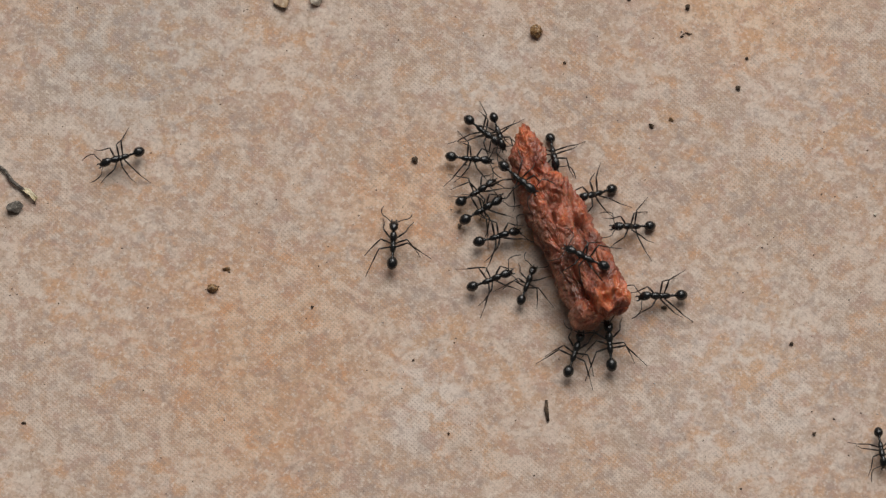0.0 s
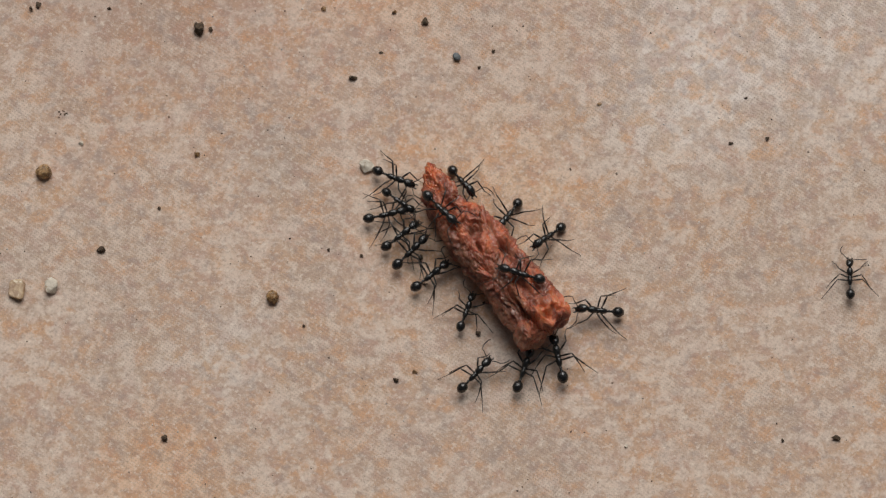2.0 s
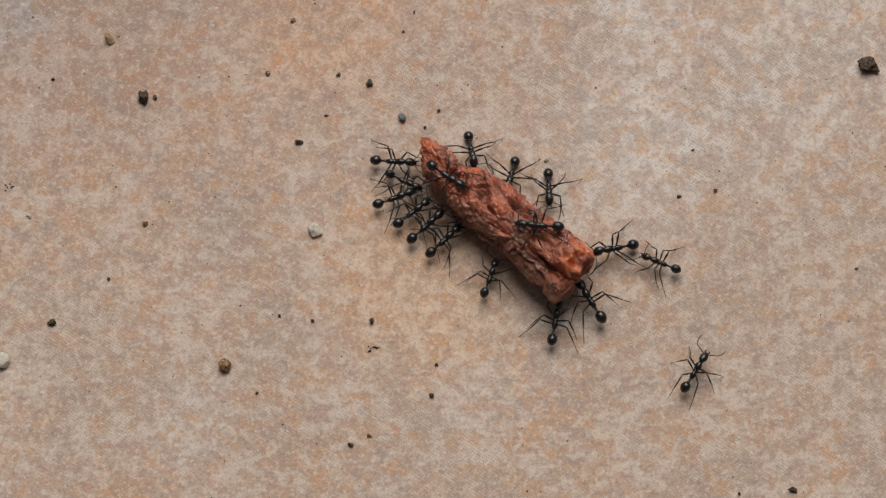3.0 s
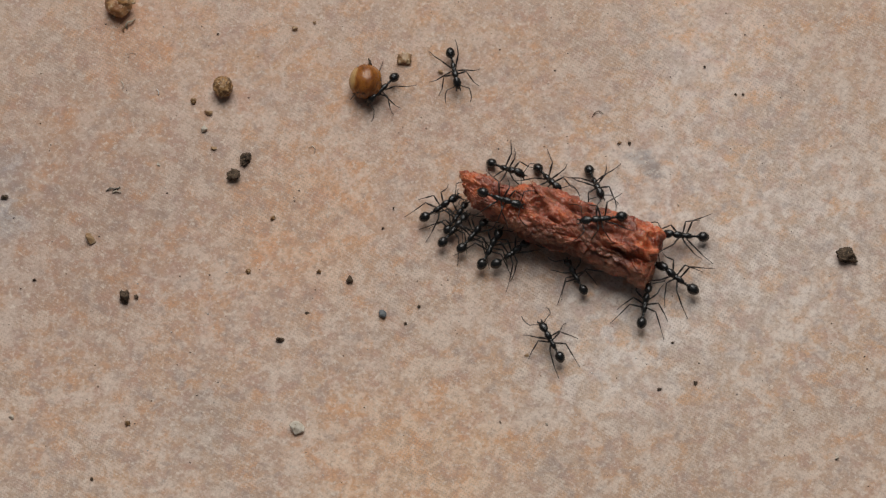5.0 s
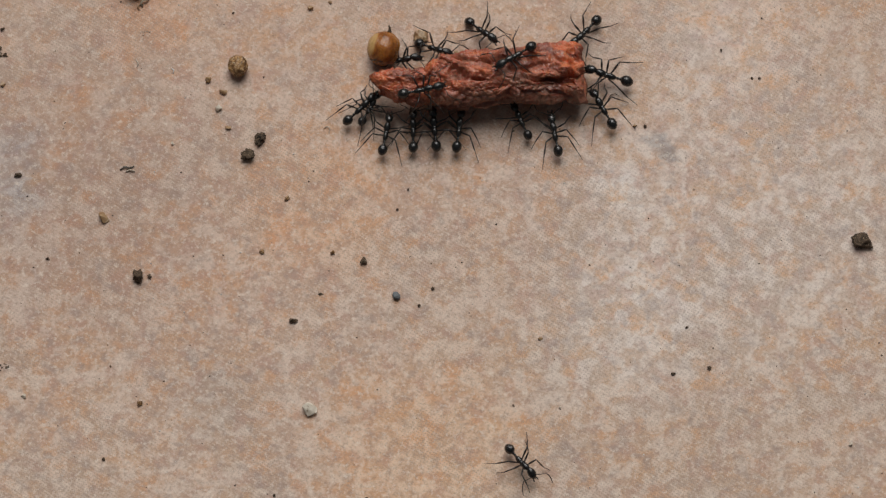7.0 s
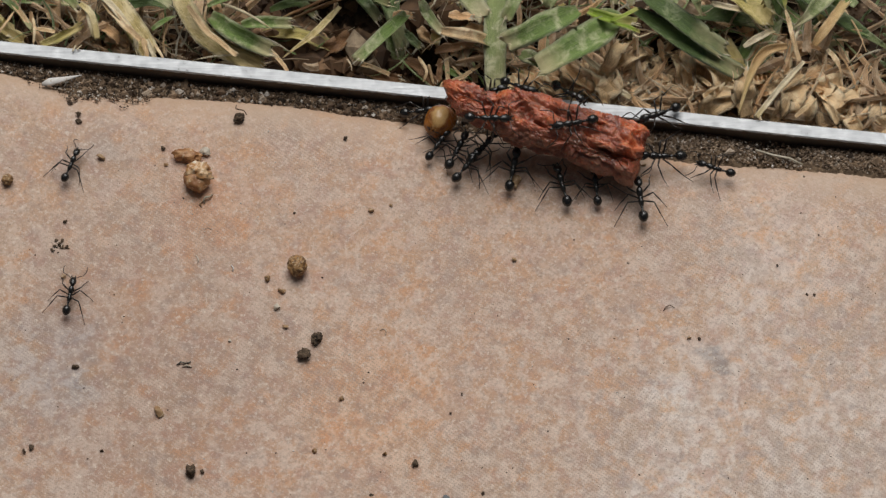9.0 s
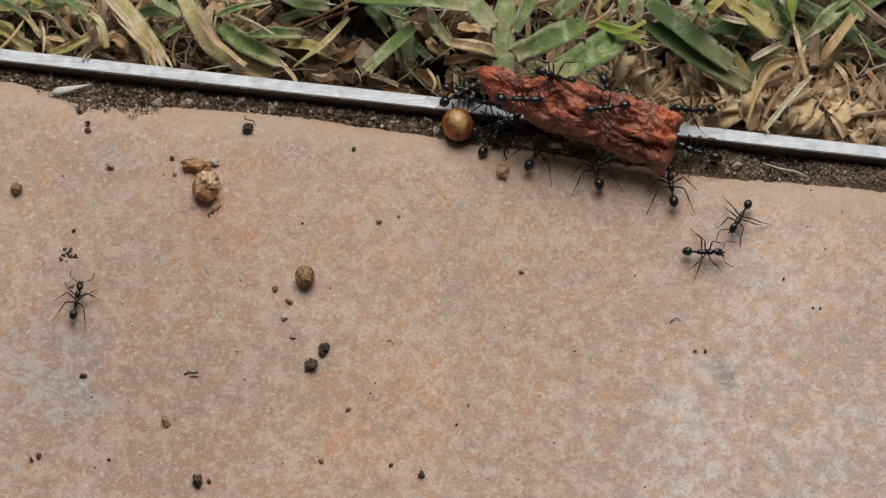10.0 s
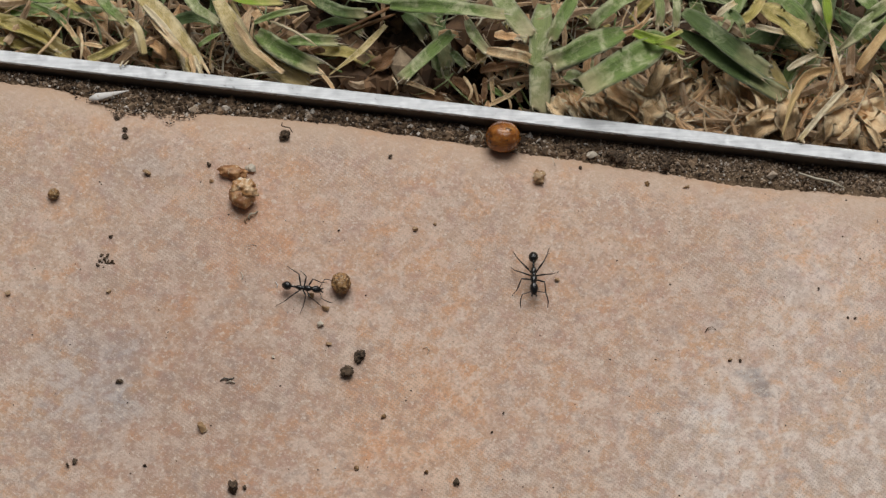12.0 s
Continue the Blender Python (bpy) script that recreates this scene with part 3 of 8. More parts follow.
def build_strip():
    bm = bmesh.new()
    section = [(0.0, 0.42), (0.12, 0.6), (1.75, 0.62), (1.9, 0.45), (1.9, -11.0), (0.0, -11.0)]
    xs = [-300 + 6 * i for i in range(101)]
    rings = []
    for x in xs:
        w = 0.05 * noise.noise(Vector((x * 0.05, 0, 9)))
        rings.append([bm.verts.new((x, trim_y(x) + d + w, z + 0.06 * noise.noise(Vector((x * 0.03, 4, 0))))) for d, z in section])
    for a, b in zip(rings, rings[1:]):
        for k in range(len(section)):
            bm.faces.new((a[k], a[(k + 1) % 6], b[(k + 1) % 6], b[k]))
    bm.faces.new(rings[0][::-1])
    bm.faces.new(rings[-1])
    bmesh.ops.recalc_face_normals(bm, faces=bm.faces)
    return tagged(part("trim", bm, METAL, smooth=False), "scratched bare aluminium edging strip along the paving", "edging strip", kind="structure")


def bed_z(x):
    return -1.75 + 0.35 * noise.noise(Vector((x * 0.09, 0, 2))) + 0.35 * max(0.0, min(1.0, (x - 15) / 20))


def build_bed():
    """Sand that fills the joint between tile and strip."""
    bm = bmesh.new()
    xs = [-130 + 0.4 * i for i in range(651)]
    rows = []
    for x in xs:
        y0, y1 = edge_y(x) - 1.6, trim_y(x) + 0.2
        fill = 0.35 * max(0, min(1, (-46 - x) / 12))
        row = []
        for k in range(15):
            f = k / 14
            y = y0 + (y1 - y0) * f
            z = bed_z(x) + fill * (0.9 - 0.5 * f) + 0.30 * noise.noise(Vector((x * 0.5, y * 0.5, 1))) - 3.9 * max(0, f - 0.45) ** 2
            z += 0.28 * noise.noise(Vector((x * 1.3, y * 1.6, 4))) + 0.16 * noise.noise(Vector((x * 3.1, y * 3.1, 7)))
            z -= 1.1 * math.exp(-((x - 46.5) / 4.5) ** 4) * f ** 0.7 + 1.0 * math.exp(-((x - 24.5) / 1.6) ** 2 - ((f - 0.1) / 0.4) ** 2)
            row.append(bm.verts.new((x, y, z)))
        rows.append(row)
    for a, b in zip(rows, rows[1:]):
        for k in range(14):
            bm.faces.new((a[k], b[k], b[k + 1], a[k + 1]))
    return tagged(part("sand_bed", bm, SAND), "dark gritty sand filling the joint beside the tile", "sand", kind="structure")


def tiny(verts, faces, centre, size, rng):
    """A grain: a squashed, jittered octahedron."""
    i = len(verts)
    for d in ((1, 0, 0), (-1, 0, 0), (0, 1, 0), (0, -1, 0), (0, 0, 1), (0, 0, -1)):
        k = size * rng.uniform(0.6, 1.25)
        verts.append(((centre[0] + d[0] * k + rng.uniform(-.3, .3) * size) * MM, (centre[1] + d[1] * k + rng.uniform(-.3, .3) * size) * MM, (centre[2] + d[2] * k * 0.8) * MM))
    for a, b in ((0, 2), (2, 1), (1, 3), (3, 0)):
        faces.append((i + a, i + b, i + 4))
        faces.append((i + b, i + a, i + 5))


def stuff(name, verts, faces, mat, label, category):
    me = bpy.data.meshes.new(name)
    me.from_pydata(verts, [], faces)
    me.materials.append(mat)
    return tagged(new(name, me), label, category, kind="stuff")


def build_grains():
    rng = random.Random(4)
    verts, faces = [], []
    for _ in range(7600):
        x = min(rng.uniform(-95, 85), rng.uniform(-95, 130))
        f = rng.random()
        y0, y1 = edge_y(x), trim_y(x)
        spill = 0.35 * max(0, min(1, (-46 - x) / 12))
        y = y0 - 0.7 + (y1 - y0 + 0.7) * f * 0.97
        z = bed_z(x) + spill * (0.9 - 0.5 * f) - 3.9 * max(0, f - 0.45) ** 2 + rng.uniform(-0.05, 0.42)
        size = 0.08 + 0.28 * rng.random() ** 2.8
        tiny(verts, faces, (x, y, z), size, rng)
    stuff("sand_grains", verts, faces, GRAINS, "loose dark and white sand grains in the joint", "sand grains")
    verts, faces = [], []
    for _ in range(5200):  # caked finer sand
        x, f = rng.uniform(15, 90), rng.random()
        y = edge_y(x) - 0.3 + (trim_y(x) - edge_y(x) + 0.3) * f * 0.97
        z = bed_z(x) - 3.9 * max(0, f - 0.45) ** 2 - 1.1 * math.exp(-((x - 46.5) / 4.5) ** 4) * f ** 0.7 + rng.uniform(-0.1, 0.3)
        tiny(verts, faces, (x, y, z), 0.06 + 0.24 * rng.random() ** 2, rng)
    stuff("caked_sand", verts, faces, CAKED, "fine grey-brown sand caked along the joint", "sand")
    verts, faces = [], []
    for _ in range(520):  # coarser crumbs among the sand
        bare = rng.random() < 0.75
        x, f = min(rng.uniform(-90, 75), rng.uniform(-90, 75)), rng.uniform(0, 0.9)
        if bare and x > 14:
            continue
        y = edge_y(x) - 0.4 + (trim_y(x) - edge_y(x)) * f
        tiny(verts, faces, (x, y, bed_z(x) - 3.9 * max(0, f - 0.45) ** 2 + 0.25), 0.25 + 0.62 * rng.random() ** 2.2, rng)
    for _ in range(900):  # sand spilt over the rim of the tile
        x = rng.gauss(-51, 6) if rng.random() < 0.7 else rng.uniform(-80, 60)
        back = 3.4 * rng.random() ** 1.5 if abs(x + 51) < 9 else 1.0 * rng.random() ** 2
        back *= 0.6 + 0.6 * noise.noise(Vector((x * 0.4, 0, 0)))
        y = edge_y(x) - max(0, back)
        tiny(verts, faces, (x, y, -2.0 * math.exp(-back / 1.7) + 0.15), 0.08 + 0.24 * rng.random() ** 3, rng)
    stuff("sand_grains", verts, faces, GRAINS, "coarse crumbs and grains spilt over the joint and rim", "sand grains")
    verts, faces = [], []
    for _ in range(5200):
        x, y = rng.uniform(-115, 90), rng.uniform(-130, 44)
        if y > edge_y(x) - 1:
            continue
        tiny(verts, faces, (x, y, 0.03), 0.035 + 0.13 * rng.random() ** 5, rng)
    stuff("dirt_specks", verts, faces, SPECKS, "tiny dirt specks strewn over the tile", "dirt")
    verts, faces = [], []
    for _ in range(6500):
        x, d = rng.uniform(-100, 90), 2.2 + 22 * rng.random() ** 1.5
        y = trim_y(x) + d
        tiny(verts, faces, (x, y, ground_z(x, y) + 0.2), 0.2 + 1.3 * rng.random() ** 2.6, rng)
    for _ in range(420):
        x, d = rng.uniform(-30, 6), rng.uniform(2.5, 16)
        y = trim_y(x) + d
        tiny(verts, faces, (x, y, ground_z(x, y) + rng.uniform(0.5, 2.2)), 0.7 + 1.9 * rng.random() ** 2, rng)
    stuff("soil_clods", verts, faces, CLODS, "brown crumbs of soil between the grass", "soil crumbs")


# ---- the lawn ----
def along(p, n):
    """n + 1 points of a smooth curve through the points p."""
    p = [Vector(q) for q in p]
    out = []
    for i in range(n + 1):
        f = i / n * (len(p) - 1)
        k = min(int(f), len(p) - 2)
        f -= k
        a, b = p[k], p[k + 1]
        before, after = p[max(k - 1, 0)], p[min(k + 2, len(p) - 1)]
        out.append(0.5 * (2 * a + (b - before) * f + (2 * before - 5 * a + 4 * b - after) * f * f + (3 * a - before - 3 * b + after) * f ** 3))
    return out


def loft(bm, rings, us, vs):
    """Skin closed rings of points, with a map across (us) and along (vs), and one of the share run and the nearness to a margin."""
    uv = bm.loops.layers.uv.get("across") or bm.loops.layers.uv.new("across")
    run = bm.loops.layers.uv.get("run") or bm.loops.layers.uv.new("run")
    made = [[bm.verts.new(q) for q in r] for r in rings]
    m, far = len(us), max(abs(u) for u in us)
    for j in range(len(made) - 1):
        for k in range(m):
            f = bm.faces.new((made[j][k], made[j][(k + 1) % m], made[j + 1][(k + 1) % m], made[j + 1][k]))
            for loop, (i, h) in zip(f.loops, ((k, j), ((k + 1) % m, j), ((k + 1) % m, j + 1), (k, j + 1))):
                loop[uv].uv = (us[i], vs[h])
                loop[run].uv = (vs[h] / vs[-1], abs(us[i]) / far)
    bm.faces.new(made[0][::-1])
    bm.faces.new(made[-1])


def blade_mesh(kind, pts, width, rng):
    """A leaf, stem or straw through the points; leaves are folded along the middle."""
    n = 22
    spine = along(pts, n)
    length = sum((b - a).length for a, b in zip(spine, spine[1:]))
    vs = [length * i / n for i in range(n + 1)]
    bm = bmesh.new()
    rings = []
    round_one = kind == "twig" or (kind in ("straw", "whitestick") and width < 0.7)
    fold, bow, cut = rng.uniform(0.45, 1.0), rng.uniform(-0.1, 0.25), rng.random() < 0.78
    ragged = {"husk": 0.16, "litter": 0.2, "straw": 0.16, "olive": 0.16, "sheet": 0.22}.get(kind, 0.06)
    phase, lean = rng.uniform(0, 6), rng.uniform(0.1, 0.4)
    for i, c in enumerate(spine):
        s = i / n
        d = (spine[min(i + 1, n)] - spine[max(i - 1, 0)]).normalized()
        side = d.cross(Vector((0, 0, 1))).normalized()
        side = (side + Vector((0, 0, lean * math.sin(2.4 * s + phase)))).normalized()
        up = side.cross(d).normalized()
        if round_one:
            r = 0.45 * width * (1 - 0.35 * s) * min(1.0, 0.25 + 5 * s, 0.2 + 4 * (1 - s)) * (1 + 0.12 * noise.noise(Vector((s * 6, phase, width))))
            flat = 0.62 if kind in ("stem", "straw") else 0.85
            rings.append([c + side * (r * math.cos(a)) + up * (flat * r * math.sin(a) * (1 + 0.2 * math.cos(3 * a + phase))) for a in (k * math.tau / 8 for k in range(8))])
            continue
        w = 0.47 * width * (0.90 + 0.14 * math.sin(math.pi * min(1, s * 1.1)))
        w *= 0.62 + 0.38 * min(1, s * 4)
        if not cut:
            w *= min(1, (1.03 - s) * 2.0)
        c = c + up * (bow * width * math.sin(math.pi * s))
        ring = []
        for o, h, under in ((-1, 1, 0), (-0.5, 0.45, 0), (0, 0, 0), (0.5, 0.45, 0), (1, 1, 0), (0.5, 0.45, 0.13), (0, 0, 0.16), (-0.5, 0.45, 0.13)):
            e = ragged * width * (noise.noise(Vector((s * 5, o * 2, phase))) + 0.3 * noise.noise(Vector((s * 11, o * 2, phase))))
            tip = d * (0.55 * width * noise.noise(Vector((o * 3.7, phase, 2)))) if cut and i == n else Vector((0, 0, 0))
            ring.append(c + side * (w * o + e) + up * (fold * w * h - under + (0.16 + 2.2 * (ragged - 0.06)) * w * noise.noise(Vector((s * 3, o, phase + 4)))) + tip)
        rings.append(ring)
    us = [k * width * 0.4 for k in range(8)] if round_one else [width * o for o in (-1, -0.5, 0, 0.5, 1, 0.5, 0, -0.5)]
    loft(bm, rings, us, vs)
    bmesh.ops.recalc_face_normals(bm, faces=bm.faces)
    ends = (rings[-1][:5], (spine[-1] - spine[-2]).normalized()) if not round_one and cut and width > 1.2 else None
    return bm, ends


TUFTS = {}
NAMES = {"straw": "straw", "twig": "twig", "whitestick": "straw", "tanstem": "runner", "stem": "stem", "husk": "sheath", "litter": "sheath", "sheet": "sheath"}
PART_LABELS = {"dark": "green blade darkened as in shade", "grey": "weathered grey-green blade", "bright": "bright young blade", "olive": "yellowing olive blade", "stem": "thick pale tan stem",
               "straw": "dry straw", "husk": "dry brown leaf sheath", "tanstem": "curved tan runner", "twig": "thin brown twig", "whitestick": "bleached white straw", "green": "green blade with pale scuffs", "litter": "rotting brown leaf sheath", "sheet": "broad crumpled pale sheath"}


def blade(kind, pts, width):
    k = int((pts[-1][0] + 120) // 16)
    if k not in TUFTS:
        TUFTS[k] = tagged(new("grass_tuft"), "clump of green and straw-coloured lawn grass beside the strip", "grass", group="lawn grass")
        TUFTS[k].location = ((k * 16 - 112) * MM, (trim_y(k * 16 - 112) + 14) * MM, -8 * MM)
        TUFTS[k].empty_display_size = 0.002
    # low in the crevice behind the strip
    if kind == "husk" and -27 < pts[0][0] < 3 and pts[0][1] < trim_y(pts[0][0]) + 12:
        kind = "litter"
    low = -5.5 if pts[0][0] < 7 or pts[0][0] > 24 else -2.6
    pts = [(x, y + 0.36 * max(0, z - low), min(z, low)) if -2 < x < 37 and y < trim_y(x) + 9.5 and kind != "green" else (x, y, z) for x, y, z in pts]
    if len(pts) == 3:
        pts = [pts[0], (pts[1][0], pts[1][1] - 0.25, pts[1][2] + 0.7), pts[2]]
    rng = random.Random(int(abs(pts[0][0]) * 91 + abs(pts[-1][1]) * 37 + width * 13))
    bm, ends = blade_mesh(kind, pts, width, rng)
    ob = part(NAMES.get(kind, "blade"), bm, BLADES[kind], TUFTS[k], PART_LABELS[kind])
    ob.location = -TUFTS[k].location
    if ends:  # torn fibres at the cut end
        bm = bmesh.new()
        rim, d = ends
        for j in range(rng.choice((0, 4, 6, 8)) or 2):
            f = rng.random() * 3.99
            v = rim[int(f)].lerp(rim[int(f) + 1], f % 1) - d * 0.5
            q = v + d * (0.6 + 1.5 * rng.random() ** 2) + Vector((rng.uniform(-.35, .35), rng.uniform(-.35, .35), rng.uniform(-.5, .2)))
            tube(bm, [v, v.lerp(q, 0.5) + Vector((0, 0, 0.08)), q], [0.10, 0.065, 0.02], 4)
        part("frayed_tip", bm, BLADES["whitestick"], ob, "bleached torn fibres")
    return ob


def build_lawn():
    blade('olive', [(-71.2, 63.7, -3.0), (-66.3, 62.5, -3.0), (-62.5, 60.2, -3.0)], 2.39)
    blade('olive', [(-71.6, 61.7, -4.0), (-68.7, 61.0, -4.0), (-65.0, 59.3, -4.0)], 1.60)
    blade('husk', [(-57.2, 66.3, -4.0), (-56.5, 63.7, -4.0), (-56.1, 61.2, -4.0)], 2.39)
    blade('straw', [(-59.4, 61.9, -1.0), (-59.1, 59.7, -1.0), (-59.3, 57.5, -1.0)], 0.64)
    blade('straw', [(-58.8, 60.5, -2.0), (-56.3, 60.0, -2.0)], 0.72)
    blade('whitestick', [(-51.7, 62.7, 1.0), (-51.2, 60.4, 1.0), (-50.6, 57.9, 1.0)], 0.64)
    blade('straw', [(-52.8, 60.8, 0.0), (-52.1, 62.0, 0.0), (-51.4, 62.8, 0.0)], 1.28)
    blade('whitestick', [(-53.5, 55.8, 1.0), (-53.0, 56.8, 1.0)], 0.32)
    blade('whitestick', [(-52.9, 56.0, 1.0), (-52.2, 56.8, 1.0)], 0.32)
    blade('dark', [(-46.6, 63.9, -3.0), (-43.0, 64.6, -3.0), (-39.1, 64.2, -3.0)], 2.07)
    blade('green', [(-42.2, 59.9, -1.0), (-40.4, 61.0, -1.0), (-38.6, 62.2, -1.0)], 0.96)
    blade('straw', [(-63.0, 65.4, -2.0), (-61.5, 63.3, -2.0), (-60.1, 60.9, -2.0)], 0.88)
    blade('whitestick', [(-50.3, 65.8, 0.0), (-47.3, 62.4, 0.0), (-44.6, 58.5, 0.0)], 1.04)
    blade('straw', [(-49.2, 64.0, 0.0), (-46.0, 60.0, 0.0), (-43.8, 57.8, 0.0)], 1.12)
    blade('whitestick', [(-44.7, 58.9, -1.0), (-44.3, 56.0, -1.0)], 0.80)
    blade('straw', [(-43.5, 58.7, -1.0), (-42.9, 55.6, -1.0)], 0.80)
    blade('whitestick', [(-42.8, 58.5, -1.0), (-41.7, 55.5, -1.0)], 0.72)
    blade('straw', [(-41.8, 57.7, -1.0), (-40.5, 55.5, -1.0)], 0.64)
    blade('husk', [(-49.7, 61.3, -2.0), (-47.7, 59.5, -2.0), (-47.1, 58.1, -2.0)], 1.60)
    blade('dark', [(-50.8, 61.8, -5.0), (-49.1, 60.5, -5.0), (-47.8, 58.9, -5.0)], 1.76)
    blade('green', [(-34.3, 64.0, -2.0), (-31.1, 65.3, -2.0), (-26.6, 66.4, -2.0)], 1.04)
    blade('whitestick', [(-32.0, 63.6, 0.0), (-28.5, 62.0, 0.0), (-25.0, 59.7, 0.0)], 0.56)
    blade('husk', [(-30.6, 58.3, -5.0), (-28.2, 57.8, -5.0)], 1.76)
    blade('husk', [(-31.5, 62.0, -4.0), (-29.2, 61.2, -4.0)], 1.28)
    blade('straw', [(-33.2, 56.0, -4.0), (-30.1, 55.8, -4.0), (-25.8, 55.6, -4.0)], 0.64)
    blade('straw', [(-37.1, 63.3, 0.0), (-34.2, 59.2, 0.0), (-30.0, 55.5, 0.0)], 0.96)
    blade('husk', [(-17.9, 57.6, -5.0), (-15.7, 58.8, -5.0), (-13.5, 60.3, -5.0)], 2.23)
    blade('husk', [(-15.2, 56.1, -6.0), (-13.8, 58.8, -6.0), (-12.5, 61.4, -6.0)], 2.07)
    blade('straw', [(-13.4, 55.5, -2.0), (-12.1, 56.4, -2.0), (-10.8, 56.8, -2.0)], 0.64)
    blade('dark', [(-12.7, 65.6, -2.0), (-11.0, 63.8, -2.0), (-9.5, 61.8, -2.0)], 1.76)
    blade('grey', [(-3.5, 64.0, 0.0), (-2.2, 61.3, 0.0), (-0.5, 59.0, 0.0)], 1.60)
    blade('husk', [(-7.6, 62.9, -3.0), (-4.8, 62.7, -3.0)], 1.44)
    blade('husk', [(-3.8, 61.8, -5.0), (-1.8, 59.3, -5.0)], 1.76)
    blade('straw', [(-2.4, 55.8, -4.0), (-1.7, 52.7, -4.0)], 0.56)
    blade('straw', [(0.2, 57.6, -4.0), (0.5, 52.8, -4.0)], 0.72)
    blade('husk', [(-0.8, 57.1, -5.0), (-0.9, 53.5, -5.0)], 0.96)
    blade('dark', [(-5.8, 60.5, -4.0), (-3.4, 58.3, -4.0)], 1.28)
    blade('husk', [(3.0, 60.7, -2.0), (6.0, 59.9, -2.0)], 1.44)
    blade('whitestick', [(8.5, 51.4, 0.0), (9.8, 51.1, 0.0), (11.3, 50.5, 0.0)], 1.76)
    blade('husk', [(12.1, 53.9, -1.0), (12.8, 51.9, -1.0), (13.4, 49.7, -1.0)], 2.39)
    blade('husk', [(14.1, 52.5, -2.0), (15.7, 51.4, -2.0), (17.2, 50.2, -2.0)], 2.55)
    blade('husk', [(18.0, 52.1, -2.0), (19.8, 51.0, -2.0), (21.6, 49.9, -2.0)], 2.23)
    blade('whitestick', [(17.8, 53.5, 0.0), (20.2, 52.6, 0.0), (22.4, 51.5, 0.0)], 1.12)
    blade('whitestick', [(20.4, 50.4, 0.0), (21.7, 49.5, 0.0), (23.2, 48.4, 0.0)], 0.88)
    blade('grey', [(10.9, 55.3, 1.0), (12.4, 54.8, 1.0), (14.2, 54.0, 1.0)], 2.23)
    blade('bright', [(23.7, 58.8, 5.0), (25.7, 59.5, 5.0), (27.6, 60.7, 5.0)], 0.72)
    blade('bright', [(24.2, 58.3, 5.0), (26.2, 57.7, 5.0), (27.9, 57.0, 5.0)], 0.64)
    blade('whitestick', [(26.6, 57.4, 5.0), (27.6, 56.3, 5.0), (29.6, 57.0, 5.0)], 0.40)
    blade('straw', [(27.0, 57.4, 2.0), (27.5, 54.4, 2.0), (29.3, 52.1, 2.0)], 0.72)
    blade('whitestick', [(24.8, 51.8, 1.0), (25.9, 53.4, 1.0), (27.1, 54.7, 1.0)], 0.40)
    blade('whitestick', [(26.9, 48.9, 1.0), (28.9, 51.3, 1.0), (30.8, 53.5, 1.0)], 1.12)
    blade('whitestick', [(23.2, 51.3, 0.0), (24.8, 50.2, 0.0), (26.6, 49.1, 0.0)], 0.96)
    blade('husk', [(26.8, 49.0, -1.0), (29.6, 50.3, -1.0), (32.3, 51.2, -1.0)], 2.71)
    blade('straw', [(31.5, 52.5, -1.0), (33.6, 53.4, -1.0), (35.6, 53.3, -1.0)], 1.20)
    blade('straw', [(32.6, 50.4, 0.0), (34.1, 51.4, 0.0), (36.1, 51.9, 0.0)], 0.64)
    blade('straw', [(37.1, 49.2, -1.0), (39.4, 50.1, -1.0), (42.1, 50.2, -1.0)], 1.92)
    blade('straw', [(46.4, 50.2, -1.0), (48.6, 51.4, -1.0), (50.9, 52.8, -1.0)], 2.07)
    blade('husk', [(52.9, 52.8, -2.0), (53.9, 51.9, -2.0), (54.7, 50.4, -2.0)], 3.03)
    blade('straw', [(50.2, 45.9, 0.0), (51.8, 47.4, 0.0), (53.3, 48.9, 0.0)], 0.80)
    blade('straw', [(54.0, 49.2, 0.0), (55.1, 47.3, 0.0), (56.2, 45.1, 0.0)], 1.12)
    blade('husk', [(34.5, 49.0, -3.0), (36.3, 50.3, -3.0), (37.8, 48.3, -3.0)], 2.07)
    blade('husk', [(45.1, 50.0, -3.0), (46.8, 50.9, -3.0), (48.6, 49.3, -3.0)], 2.07)
    blade('whitestick', [(32.7, 63.8, 3.0), (33.9, 64.9, 3.0), (35.3, 65.9, 3.0)], 1.04)
    blade('olive', [(35.8, 62.4, 3.0), (37.8, 63.9, 3.0), (39.2, 66.7, 3.0)], 1.76)
    blade('whitestick', [(38.3, 62.8, 2.0), (40.4, 62.1, 2.0), (42.9, 61.5, 2.0)], 0.96)
    blade('green', [(40.0, 67.6, -1.0), (43.5, 65.1, -1.0), (46.4, 61.0, -1.0)], 3.67)
    blade('dark', [(35.0, 63.4, -4.0), (40.3, 63.1, -4.0), (46.8, 61.8, -4.0)], 2.55)
    blade('husk', [(42.3, 61.9, -4.0), (44.2, 60.1, -4.0)], 1.92)
    blade('whitestick', [(46.6, 66.5, 3.0), (47.2, 64.9, 3.0), (47.9, 63.3, 3.0)], 1.04)
    blade('dark', [(50.0, 67.8, -4.0), (51.4, 65.8, -4.0), (52.7, 63.9, -4.0)], 2.07)
    blade('grey', [(54.3, 64.5, 1.0), (55.8, 65.5, 1.0), (57.4, 66.7, 1.0)], 1.92)
    blade('husk', [(48.9, 56.0, -4.0), (50.4, 57.0, -4.0), (51.9, 57.7, -4.0)], 1.60)
    blade('whitestick', [(51.6, 61.7, 0.0), (50.3, 58.1, 0.0), (49.6, 55.4, 0.0)], 0.56)
